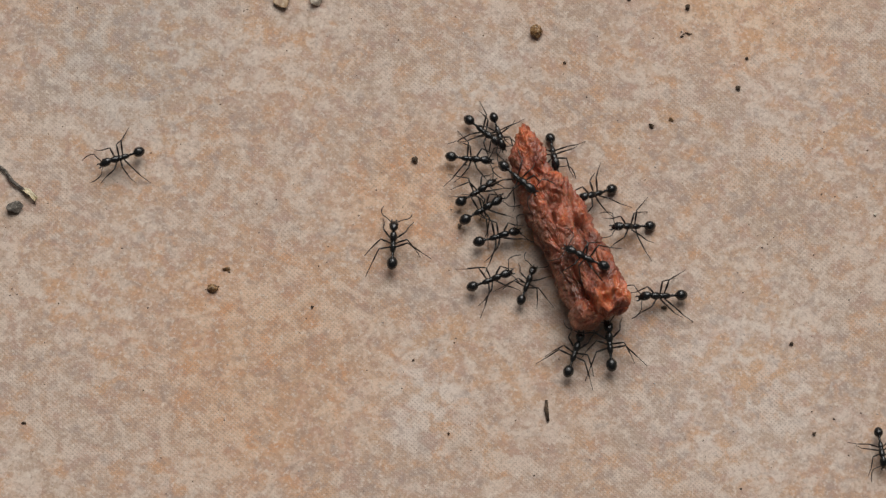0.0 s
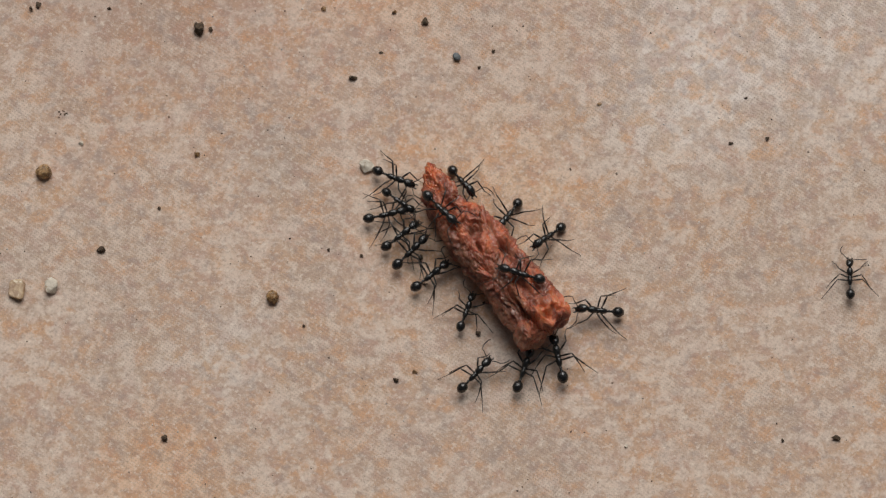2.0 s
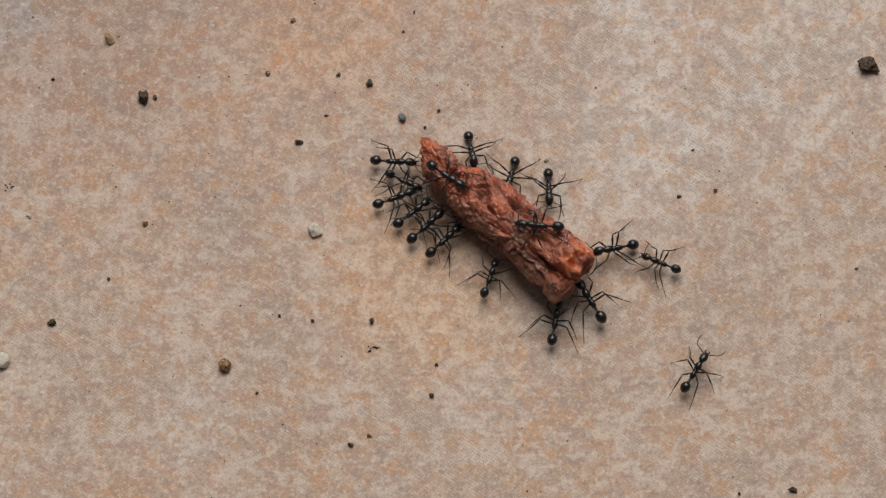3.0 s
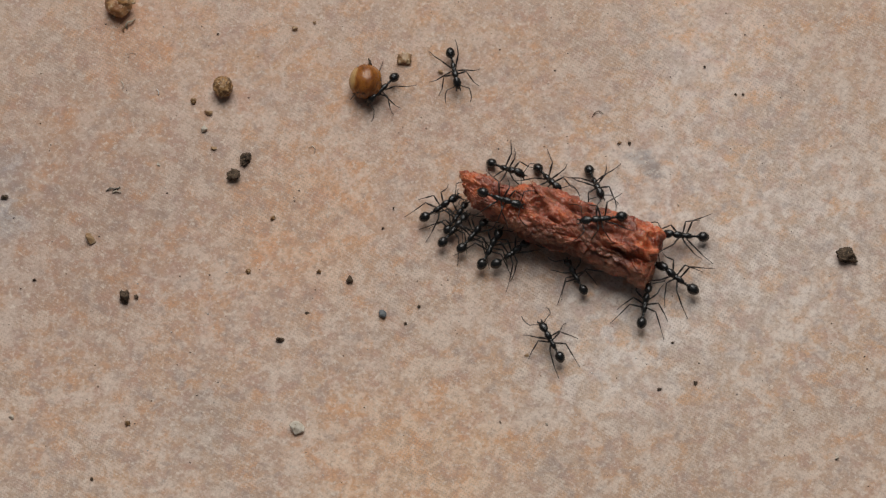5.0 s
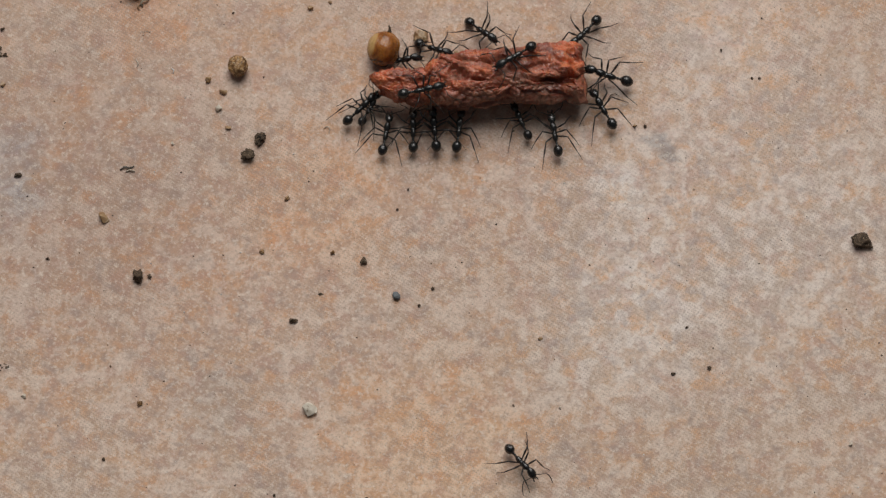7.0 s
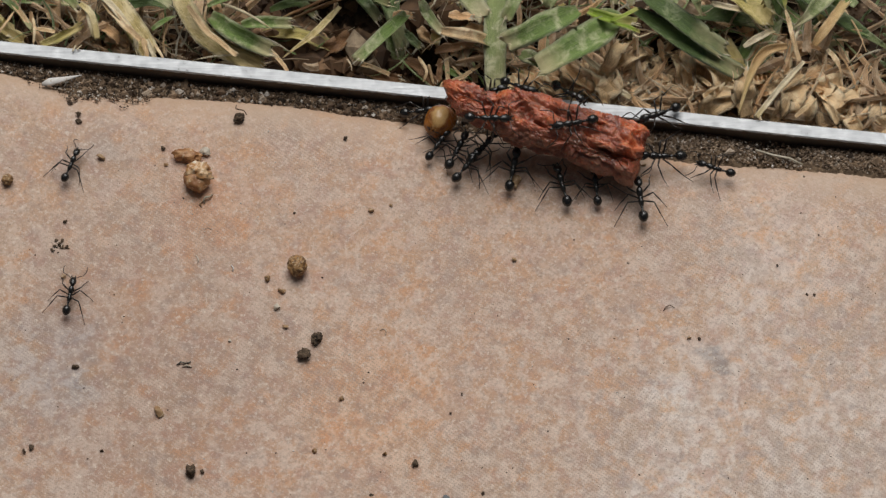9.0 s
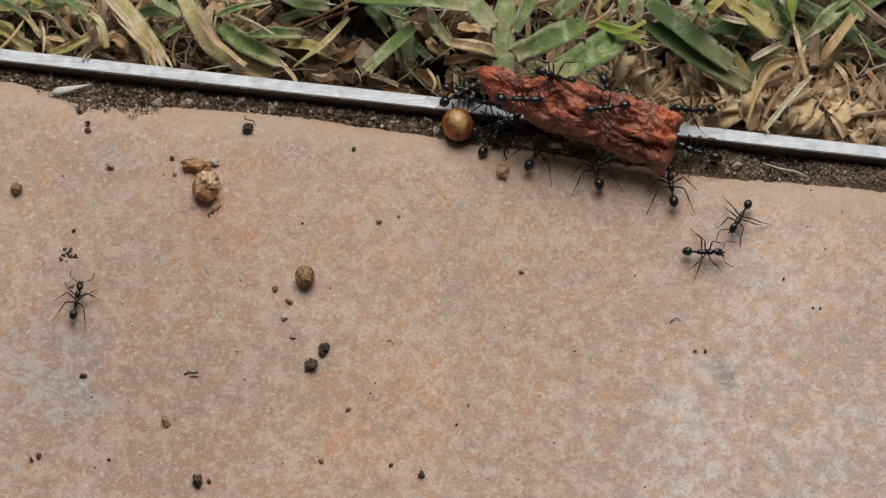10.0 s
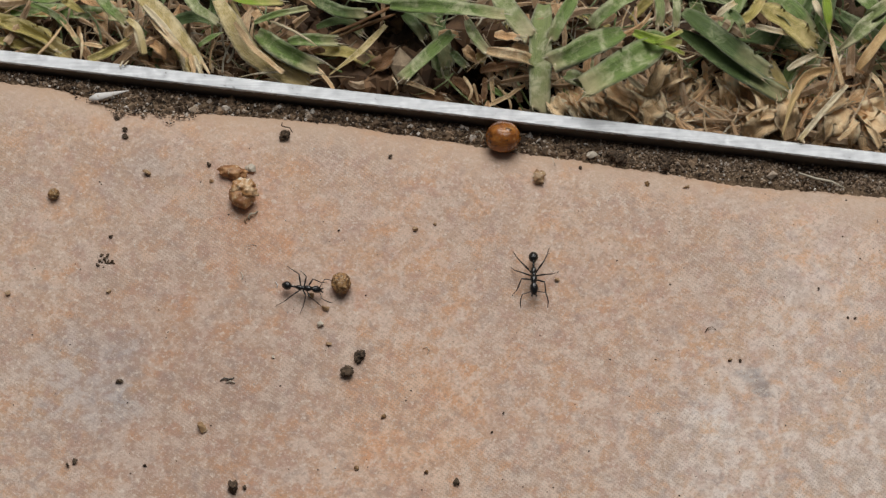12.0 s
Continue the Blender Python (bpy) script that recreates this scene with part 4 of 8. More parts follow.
    blade('straw', [(54.9, 56.8, -1.0), (56.2, 55.0, -1.0), (57.0, 52.7, -1.0)], 0.80)
    blade('husk', [(46.9, 59.2, -5.0), (48.7, 58.3, -5.0), (50.0, 57.3, -5.0)], 1.60)
    blade('dark', [(-13.9, 69.1, -4.0), (-10.6, 66.0, -4.0), (-8.1, 65.1, -4.0)], 2.07)
    blade('dark', [(-26.7, 69.9, -6.0), (-22.1, 67.6, -6.0), (-18.0, 67.2, -6.0)], 1.92)
    blade('dark', [(-25.4, 65.8, -8.0), (-21.3, 66.6, -8.0), (-18.8, 64.8, -8.0)], 1.60)
    blade('olive', [(-63.1, 67.5, -1.0), (-60.9, 65.7, -1.0), (-58.9, 64.9, -1.0)], 1.44)
    blade('husk', [(-59.9, 68.1, -3.0), (-58.2, 66.9, -3.0), (-55.7, 67.0, -3.0)], 1.44)
    blade('green', [(-66.8, 66.6, -2.0), (-63.0, 64.5, -2.0), (-59.6, 60.4, -2.0)], 1.04)
    blade('olive', [(-72.1, 65.0, -3.0), (-66.3, 62.2, -3.0), (-60.8, 58.8, -3.0)], 2.55)
    blade('straw', [(-65.7, 58.1, -1.0), (-63.7, 60.3, -1.0), (-62.1, 62.9, -1.0)], 0.64)
    blade('stem', [(-51.1, 67.9, -2.0), (-47.4, 63.5, -2.0), (-44.4, 59.3, -2.0), (-42.3, 56.1, -2.0)], 3.51)
    blade('olive', [(-58.2, 57.6, -1.0), (-55.4, 58.8, -1.0), (-52.4, 60.6, -1.0)], 1.44)
    blade('green', [(-57.1, 67.4, -1.0), (-55.1, 65.2, -1.0), (-53.1, 63.2, -1.0)], 1.60)
    blade('straw', [(-46.5, 60.0, -3.0), (-46.3, 56.6, -3.0)], 2.07)
    blade('stem', [(-39.9, 67.6, -2.0), (-37.1, 62.5, -2.0), (-33.8, 58.3, -2.0), (-26.4, 54.4, -2.0)], 3.19)
    blade('green', [(-33.8, 62.0, -1.0), (-29.7, 59.1, -1.0), (-25.2, 56.5, -1.0)], 2.87)
    blade('straw', [(-25.5, 57.8, -3.0), (-22.7, 54.2, -3.0)], 0.72)
    blade('green', [(-29.4, 61.4, -3.0), (-25.7, 61.7, -3.0), (-22.2, 61.6, -3.0)], 1.92)
    blade('twig', [(-14.6, 67.6, -4.0), (-18.8, 65.2, -4.0), (-23.8, 63.0, -4.0)], 0.72)
    blade('twig', [(-13.9, 66.9, -5.0), (-18.8, 64.8, -5.0), (-23.3, 62.7, -5.0)], 0.64)
    blade('stem', [(-15.2, 64.3, -3.0), (-18.7, 60.1, -3.0), (-23.4, 56.4, -3.0)], 1.12)
    blade('green', [(-5.5, 62.3, -1.0), (-8.8, 58.7, -1.0), (-12.4, 55.1, -1.0)], 2.39)
    blade('green', [(-14.6, 65.4, 2.0), (-6.5, 64.9, 2.0), (2.1, 63.7, 2.0)], 2.39)
    blade('grey', [(0.7, 68.0, 0.0), (2.9, 64.7, 0.0), (5.5, 61.4, 0.0)], 3.35)
    blade('green', [(12.2, 67.4, 1.0), (10.3, 63.8, 1.0), (8.9, 60.6, 1.0)], 2.07)
    blade('grey', [(7.8, 67.3, -2.0), (7.3, 59.3, -2.0), (7.1, 50.4, -2.0)], 3.51)
    blade('green', [(19.2, 61.5, 2.0), (14.0, 59.0, 2.0), (8.6, 56.6, 2.0)], 3.67)
    blade('green', [(24.4, 59.3, 3.0), (19.3, 55.2, 3.0), (13.4, 51.8, 3.0)], 4.63)
    blade('bright', [(20.6, 60.8, 4.0), (23.7, 59.5, 4.0), (27.4, 58.8, 4.0)], 1.60)
    blade('straw', [(-0.5, 58.5, 2.0), (4.2, 57.6, 2.0), (8.3, 55.3, 2.0), (12.1, 51.5, 2.0)], 2.0)
    blade('husk', [(-1.5, 56.2, 0.0), (4.6, 57.3, 0.0)], 1.44)
    blade('green', [(20.6, 67.0, 2.0), (17.7, 64.8, 2.0), (14.8, 62.4, 2.0)], 2.39)
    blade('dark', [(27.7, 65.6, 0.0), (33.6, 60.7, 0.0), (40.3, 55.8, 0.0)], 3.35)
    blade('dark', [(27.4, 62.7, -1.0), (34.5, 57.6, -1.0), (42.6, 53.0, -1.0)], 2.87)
    blade('olive', [(38.9, 66.0, 1.0), (43.0, 63.3, 1.0), (46.6, 60.2, 1.0)], 3.35)
    blade('bright', [(48.3, 66.5, 5.0), (48.5, 63.5, 5.0), (48.8, 60.5, 5.0)], 1.44)
    blade('grey', [(57.1, 65.5, 1.0), (53.6, 62.5, 1.0), (49.9, 59.2, 1.0)], 2.39)
    blade('tanstem', [(49.1, 56.5, 1.0), (45.8, 55.5, 1.0), (43.8, 52.3, 1.0), (42.0, 45.9, 1.0)], 1.60)
    blade('whitestick', [(51.5, 54.1, 1.0), (47.8, 49.8, 1.0), (44.6, 45.5, 1.0)], 0.88)
    blade('straw', [(32.7, 55.9, -1.0), (35.3, 53.5, -1.0), (38.1, 51.1, -1.0)], 0.80)
    blade('whitestick', [(42.9, 56.8, 0.0), (45.0, 58.2, 0.0), (47.2, 59.4, 0.0)], 1.04)
    blade('tanstem', [(53.0, 56.5, 1.0), (55.2, 59.5, 1.0), (57.7, 63.4, 1.0)], 1.60)
    blade('green', [(-22.1, 67.9, 0.0), (-17.1, 67.0, 0.0), (-12.2, 67.5, 0.0)], 1.92)
    blade('green', [(-69.6, 67.5, 0.0), (-64.6, 66.5, 0.0), (-60.5, 67.1, 0.0)], 1.60)
    blade('straw', [(48.9, 61.7, 2.0), (49.7, 58.1, 2.0), (50.8, 53.7, 2.0)], 0.72)
    blade('straw', [(18.0, 53.9, -1.0), (20.6, 52.7, -1.0), (23.1, 50.9, -1.0)], 1.28)
    blade('husk', [(26.2, 48.9, -3.0), (29.6, 50.7, -3.0), (33.3, 51.5, -3.0)], 3.19)
    blade('husk', [(37.8, 50.3, -4.0), (43.5, 51.2, -4.0), (49.3, 52.5, -4.0)], 3.67)
    blade('husk', [(51.7, 50.9, -4.0), (54.2, 54.0, -4.0), (55.8, 55.3, -4.0)], 3.19)
    blade('straw', [(-13.7, 56.3, -5.0), (-10.9, 55.8, -5.0), (-8.0, 54.5, -5.0)], 0.72)
    blade('straw', [(-3.9, 56.9, -4.0), (-2.7, 54.7, -4.0), (-3.2, 53.0, -4.0)], 0.64)
    blade('husk', [(0.5, 61.0, 2.0), (4.0, 60.4, 2.0)], 1.44)
    blade('grey', [(24.1, 66.6, 4.0), (24.4, 64.1, 4.0), (24.2, 61.8, 4.0)], 1.44)
    blade('grey', [(26.6, 66.6, 4.0), (26.7, 64.1, 4.0), (26.7, 61.6, 4.0)], 1.28)
    blade('dark', [(34.3, 64.5, 3.0), (35.8, 62.8, 3.0), (36.9, 60.2, 3.0)], 1.44)
    blade('bright', [(-38.3, 66.3, 3.0), (-35.0, 65.1, 3.0), (-30.1, 65.4, 3.0)], 1.92)
    blade('olive', [(-69.6, 61.4, -4.0), (-66.3, 60.1, -4.0), (-62.1, 59.2, -4.0)], 1.92)
    blade('stem', [(-52.6, 63.2, 1.0), (-50.9, 61.4, 1.0), (-50.0, 57.8, 1.0)], 1.12)
    blade('grey', [(-44.2, 67.6, 0.0), (-42.5, 64.9, 0.0), (-39.6, 63.1, 0.0)], 1.76)
    blade('green', [(-18.8, 67.2, 1.0), (-10.6, 66.3, 1.0), (-3.2, 65.8, 1.0)], 2.07)
    blade('husk', [(12.5, 53.2, -3.0), (15.7, 52.7, -3.0), (18.2, 51.4, -3.0)], 2.39)
    blade('straw', [(5.9, 52.8, -3.0), (10.8, 51.8, -3.0), (15.7, 50.5, -3.0)], 0.96)
    blade('husk', [(-13.8, 56.3, -6.0), (-10.5, 54.9, -6.0), (-6.3, 53.8, -6.0)], 2.07)
    blade('husk', [(-5.6, 57.2, -6.0), (-3.1, 55.4, -6.0), (-1.4, 53.2, -6.0)], 1.76)
    blade('straw', [(-0.6, 52.1, -4.0), (2.7, 53.8, -4.0), (5.1, 55.6, -4.0)], 0.72)
    blade('stem', [(10.8, 54.0, -3.0), (13.3, 52.2, -3.0), (14.9, 50.9, -3.0)], 1.76)
    blade('husk', [(19.0, 54.5, -4.0), (22.3, 52.3, -4.0), (24.7, 51.0, -4.0)], 2.39)
    blade('husk', [(15.7, 56.2, -5.0), (19.0, 54.0, -5.0), (20.7, 51.7, -5.0)], 1.44)
    blade('straw', [(1.0, 55.6, -4.0), (2.7, 53.4, -4.0), (3.1, 51.6, -4.0)], 0.56)
    blade('green', [(-0.6, 56.4, -6.0), (1.4, 55.0, -6.0), (3.1, 54.6, -6.0)], 0.96)
    blade('husk', [(16.5, 55.0, -3.0), (19.0, 52.6, -1.5), (21.5, 50.6, -1.0)], 2.6)
    blade('husk', [(9.5, 53.6, -3.0), (11.2, 52.0, -1.5), (12.4, 50.2, -0.8)], 1.9)
    blade('straw', [(13.6, 55.6, -2.0), (15.4, 53.4, -0.5), (16.4, 50.4, 0.0)], 1.5)
    blade('whitestick', [(19.4, 56.0, 0.0), (21.6, 53.6, 0.6), (25.4, 51.2, 0.2)], 0.9)
    blade('straw', [(22.6, 54.8, -1.0), (24.4, 52.4, -0.2), (25.2, 49.4, 0.0)], 1.3)
    blade('husk', [(28.4, 53.8, -3.0), (31.0, 51.6, -1.2), (33.6, 49.4, -0.6)], 2.4)
    blade('straw', [(8.8, 52.6, -2.6), (9.8, 51.4, -2.6), (10.6, 50.6, -2.6)], 2.2)
    blade('whitestick', [(11.4, 53.0, -2.6), (12.2, 51.4, -2.6), (12.9, 50.2, -2.6)], 1.8)
    blade('straw', [(13.2, 53.6, -2.6), (14.3, 51.9, -2.6), (15.2, 50.3, -2.6)], 2.0)
    blade('husk', [(15.0, 52.8, -2.6), (15.9, 51.5, -2.6), (16.8, 50.0, -2.6)], 1.8)
    # crumpled sheaths matted against the strip
    rng = random.Random(71)
    for k in range(54):
        x, d = 17 + 46 * (k + rng.random()) / 54, rng.uniform(2.6, 3.6) if k % 2 else rng.uniform(4.5, 9.0)
        a, length, z = math.radians(rng.gauss(75, 45)), rng.uniform(3.0, 7.0), rng.uniform(-5.5, -1.6)
        y = trim_y(x) + d
        mid, bend = Vector((math.cos(a), math.sin(a), 0.3)), rng.uniform(-0.5, 0.5)
        q = [(x, y, z), (x + mid.x * length * 0.5 - bend, y + abs(mid.y) * length * 0.5, z + rng.uniform(0, 1.6)), (x + mid.x * length, y + abs(mid.y) * length, z + rng.uniform(-2.0, 0.6))]
        blade("sheet" if rng.random() < 0.7 else "straw", q, rng.uniform(1.6, 4.2))
    # more leaves, lower and between
    rng = random.Random(23)
    hollow = lambda x, y: abs(x + 20) < 10 and 10 < y - trim_y(x) < 20
    for _ in range(115):
        x, d = rng.uniform(-85, 72), rng.uniform(5, 30)
        y = trim_y(x) + d
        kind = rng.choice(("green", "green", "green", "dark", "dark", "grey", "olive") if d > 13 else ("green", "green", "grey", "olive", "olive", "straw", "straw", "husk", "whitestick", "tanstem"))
        a, length, z = rng.uniform(0, math.tau), rng.uniform(7, 18), rng.uniform(-9.5, -4.5)
        width = {"straw": 0.7, "whitestick": 0.6, "tanstem": 1.2, "husk": 2.2}.get(kind, 2.2) * rng.uniform(0.7, 1.4)
        q = [(x, y, z)]
        for step in range(2):
            a += rng.uniform(-0.4, 0.4)
            q.append((q[-1][0] + math.cos(a) * length / 2, q[-1][1] + math.sin(a) * length / 2, q[-1][2] + rng.uniform(-0.8, 2.2)))
        if all(p[1] > trim_y(p[0]) + 4.5 for p in q) and not (abs(q[1][0] - 17) < 20 and 4 < q[1][1] - trim_y(q[1][0]) < 16 and q[1][2] < -3) and not any(hollow(p[0], p[1]) for p in q):
            blade(kind, q, width)
    for _ in range(135):  # the deeper lawn
        x, d = rng.uniform(-85, 80), rng.uniform(17, 38)
        y, a, length, z = trim_y(x) + d, rng.uniform(0, math.tau), rng.uniform(9, 20), rng.uniform(-7.5, -3.0)
        q = [(x + math.cos(a) * length * k, y + math.sin(a) * length * k, z + rng.uniform(-0.5, 2.0)) for k in (0, 0.5, 1)]
        if all(p[1] > trim_y(p[0]) + 15 and not hollow(p[0], p[1]) for p in q):
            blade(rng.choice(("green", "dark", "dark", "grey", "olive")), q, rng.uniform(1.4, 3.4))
    # dead thatch under and between the blades
    for kind, count, label in (("straw", 1000, "tangled dry straw thatch under the lawn grass"), ("husk", 1100, "brown withered leaf scraps on the soil"), ("green", 700, "small green shoots deep in the lawn"), ("whitestick", 420, "bleached straw fibres in the lawn")):
        bm = bmesh.new()
        for _ in range(count):
            x, d = rng.uniform(-95, 85), 2.4 + (34 * rng.random() if kind == "green" else 20 * rng.random() ** 1.5)
            matted = kind in ("straw", "whitestick", "husk") and rng.random() < 0.34
            if matted:  # matted dead straw lies thickest against the strip
                x, d = rng.uniform(20, 68), rng.uniform(2.4, 8.5)
            y = trim_y(x) + d
            if abs(x + 19) < 11 and 10 < d < 22 or -27 < x < 4 and d < 14 and rng.random() < (0.62 if kind == "green" else 0.85):
                continue
            z = max(ground_z(x, y), -9.0) + (rng.uniform(1.5, 6.0) if matted else rng.uniform(0.2, 4.0))
            a, length = rng.uniform(0, math.tau), rng.uniform(2.0, 9)
            w = rng.uniform(0.10, 0.42) if kind != "husk" else rng.uniform(0.4, 1.6)
            rise, bend = rng.uniform(-0.25, 0.35), rng.uniform(-0.6, 0.6)
            rings, p = [], Vector((x, y, z))
            ok = True
            for k in range(5):
                sx = Vector((-math.sin(a), math.cos(a), 0.3 * bend)) * (w * 0.5 * (1 - 0.6 * (k / 4) ** 2))
                rings.append([p + sx, p + Vector((0, 0, 0.35 * w)), p - sx])
                ok = ok and p.y > trim_y(p.x) + 2.4
                p = p + Vector((math.cos(a), math.sin(a), rise * (1 - k * 0.35))) * (length / 4)
                a += bend * 0.5
            if ok:
                loft(bm, rings, [-w, 0, w], [length * k / 4 for k in range(5)])
        name = {"straw": "thatch", "husk": "leaf_litter", "green": "shoots", "whitestick": "straw_fibres"}[kind]
        tagged(part(name, bm, BLADES[kind], smooth=False), label, "thatch", kind="stuff")


# ---- loose things on the tile ----
BROWN = [(-62.5, 36.2, 1.6, 1.6), (-25.3, 21.4, 0.96, 1.09), (22.6, 39, 0.96, 1.01), (34.6, 12, 0.8, 0.76), (-14.7, 3.1, 0.96, 0.76), (-18.4, -4.7, 0.96, 0.76), (-8.5, -5.2, 0.8, 0.76), (-57.3, -29.3, 2.07, 2.02), (-25.4, -47.7, 1.68, 1.85), (-21, 22.8, 2.9, 3.0), (-36, -26.6, 0.96, 0.84), (-65.8, -89.7, 1.44, 1.01), (-64.3, -86.7, 1.12, 0.84)]
TAN = [(-23.1, 19.5, 1.2, 1.09), (-22.6, 14, 0.96, 0.76), (-49.3, 39.6, 1.44, 1.26), (-10.5, 31.6, 0.96, 0.92), (-7.7, 32.4, 0.56, 0.5), (9.8, 24.1, 0.8, 0.76), (-54.3, 21.6, 0.96, 0.76), (-68.7, 21.1, 0.88, 0.84), (-40.4, 1.1, 1.68, 1.85), (-60.8, -46.6, 2.55, 3.19), (28.2, 38.9, 1.28, 0.76), (-39.9, 38.7, 0.64, 0.59), (20.1, -19, 0.72, 0.59), (-5.8, -58.6, 0.96, 0.84)]
PALE = [(-23.9, 16.9, 1.04, 1.01), (-56, -46.1, 2.07, 2.35), (-12.4, -28.4, 2.07, 2.18), (23.3, -69.3, 0.56, 0.5), (-30.5, 11.9, 0.48, 0.5), (62.7, -36, 0.72, 0.67), (42.5, 2.6, 0.4, 0.42), (22.5, -29.2, 0.4, 0.42), (-52.2, -24.9, 0.96, 0.76)]
DARK = [(-29.5, 45.9, 1.76, 1.85), (-40.4, 41.2, 0.8, 0.76), (-14.3, 42.9, 0.8, 0.84), (-54.2, 30, 0.64, 0.67), (-52.5, 7.9, 1.28, 0.76), (-59.5, -4.9, 0.96, 1.18), (-48.4, -4.7, 0.72, 0.59), (-34.2, -7.8, 0.8, 0.76), (-4.2, -6.7, 1.04, 1.26), (-52.5, 45.5, 0.96, 0.76), (-14.3, -14.9, 1.28, 1.09), (5.3, -11, 0.64, 0.67), (-10.3, -11.3, 0.72, 0.5), (43.5, -24.1, 0.64, 0.59), (40.6, -18, 0.48, 0.42), (36, 12.1, 0.56, 0.5)]
DARK2 = [(-58.4, -4.1, 0.96, 1.01), (3.3, -13.5, 0.64, 0.5), (38.4, -24.8, 0.64, 0.59), (-4.9, -41.8, 0.88, 0.84), (-13.1, -41.5, 0.56, 0.5), (-17.6, -40.6, 0.56, 0.5), (-40.2, -68.2, 0.88, 1.09), (52.2, -68.3, 1.2, 1.09), (45, -68.4, 0.64, 0.59), (-49.2, -40.7, 1.28, 1.09), (-33.2, -77.1, 0.72, 0.67), (-4.3, -85.9, 0.96, 0.67), (13.4, -89.2, 0.64, 0.67)]
DARK3 = [(-20, 9.6, 1.95, 2.15), (65.6, -6.4, 3.3, 2.5), (-21.1, -51.8, 0.48, 0.5), (3.9, -48.4, 0.56, 0.5), (-8.4, -59.8, 0.88, 0.76), (3.1, -52.9, 0.8, 0.67), (17.6, -101.7, 0.56, 0.59), (-89.2, -111.6, 0.64, 0.59), (-52, -90.9, 0.48, 0.42), (-37.5, -97, 0.4, 0.42), (-31.8, -107, 0.4, 0.42), (-41.2, -34.5, 0.56, 0.5), (16, -28.7, 0.48, 0.42), (-53.8, 48.5, 0.96, 0.84), (-52.6, 46.6, 0.88, 0.92), (13.2, 41.6, 0.64, 0.59), (-21.5, 31.3, 0.4, 0.42), (47.3, 23.2, 0.4, 0.42), (0.8, 0.9, 0.4, 0.42), (51.5, 18.8, 0.48, 0.42), (2.4, 3.8, 0.48, 0.42), (52.5, 18.8, 0.48, 0.42)]


def scatter():
    kinds = (
        ("soil_crumb", DARK + DARK2 + DARK3, CRUMB, 0.44, "dark brown crumb of dry soil on the tile", "soil crumb"),
        ("brown_pebble", BROWN, BROWN_STONE, 0.25, "rough brown pebble on the tile", "pebble"),
        ("tan_grit", TAN, TAN_STONE, 0.28, "tan grain of grit on the tile", "grit"),
        ("pale_stone", PALE, PALE_STONE, 0.25, "small whitish stone on the tile", "stone"))
    n = 0
    for name, rows, mat, rough, label, category in kinds:
        for x, y, w, h in rows:
            n += 1
            bm = bmesh.new()
            broken = not (mat == CRUMB and w > 1.5 or mat == BROWN_STONE and w > 1.3)
            if broken:
                shard(bm, (w * 0.6, h * 0.57, min(w, h) * 0.46), n, 9 + n % 6, bevel=0.10)
            elif mat == CRUMB:
                crumb(bm, 0.86 * w, 0.86 * h, n)
            else:
                lump(bm, (w * 0.50, h * 0.5, min(w, h) * 0.42), n, 0.15, 4, 2.1)
            ob = part(name, bm, mat, smooth=not broken)
            ob.location = (x * MM, y * MM, max(-2.0, tile_z(x, y)) * MM)
            size = "larger " if w > 1.8 else ""
            tagged(ob, size + label, category, group=name)


def heap(name, x, y, count, spread, size, mat, label, category, seed):
    rng = random.Random(seed)
    bm = bmesh.new()
    for k in range(count):
        a, r = rng.uniform(0, math.tau), spread * rng.random() ** 0.7
        s = size * rng.uniform(0.5, 1.2)
        shard(bm, (s, s * rng.uniform(0.5, 1.0), s * 0.6), seed * 31 + k, 9, (r * math.cos(a), 0.6 * r * math.sin(a), 0), 0)
    ob = part(name, bm, mat, smooth=False)
    ob.location = (x * MM, y * MM, 0)
    return tagged(ob, label, category)


def stone(name, x, y, size, mat, seed, label, category, turn=0):
    bm = bmesh.new()
    broken = mat in (TAN_STONE, AMBER, PALE_STONE, GREY_STONE)
    if broken:
        shard(bm, size, seed, 18, bevel=0.09)
    elif mat == CRUMB:
        crumb(bm, 2 * size[0], 2 * size[1], seed)
    else:
        lump(bm, size, seed, 0.1, 4, 1.4)
    ob = part(name, bm, mat, smooth=not broken)
    ob.matrix_basis = mm(x, y, max(-1.5, tile_z(x, y)), 0, 0, turn)
    return tagged(ob, label, category)


def strand(name, pts, r, mat, label, category):
    bm = bmesh.new()
    tube(bm, pts, [r * (1 - 0.4 * abs(2 * i / (len(pts) - 1) - 1)) for i in range(len(pts))], 6)
    return tagged(part(name, bm, mat), label, category)


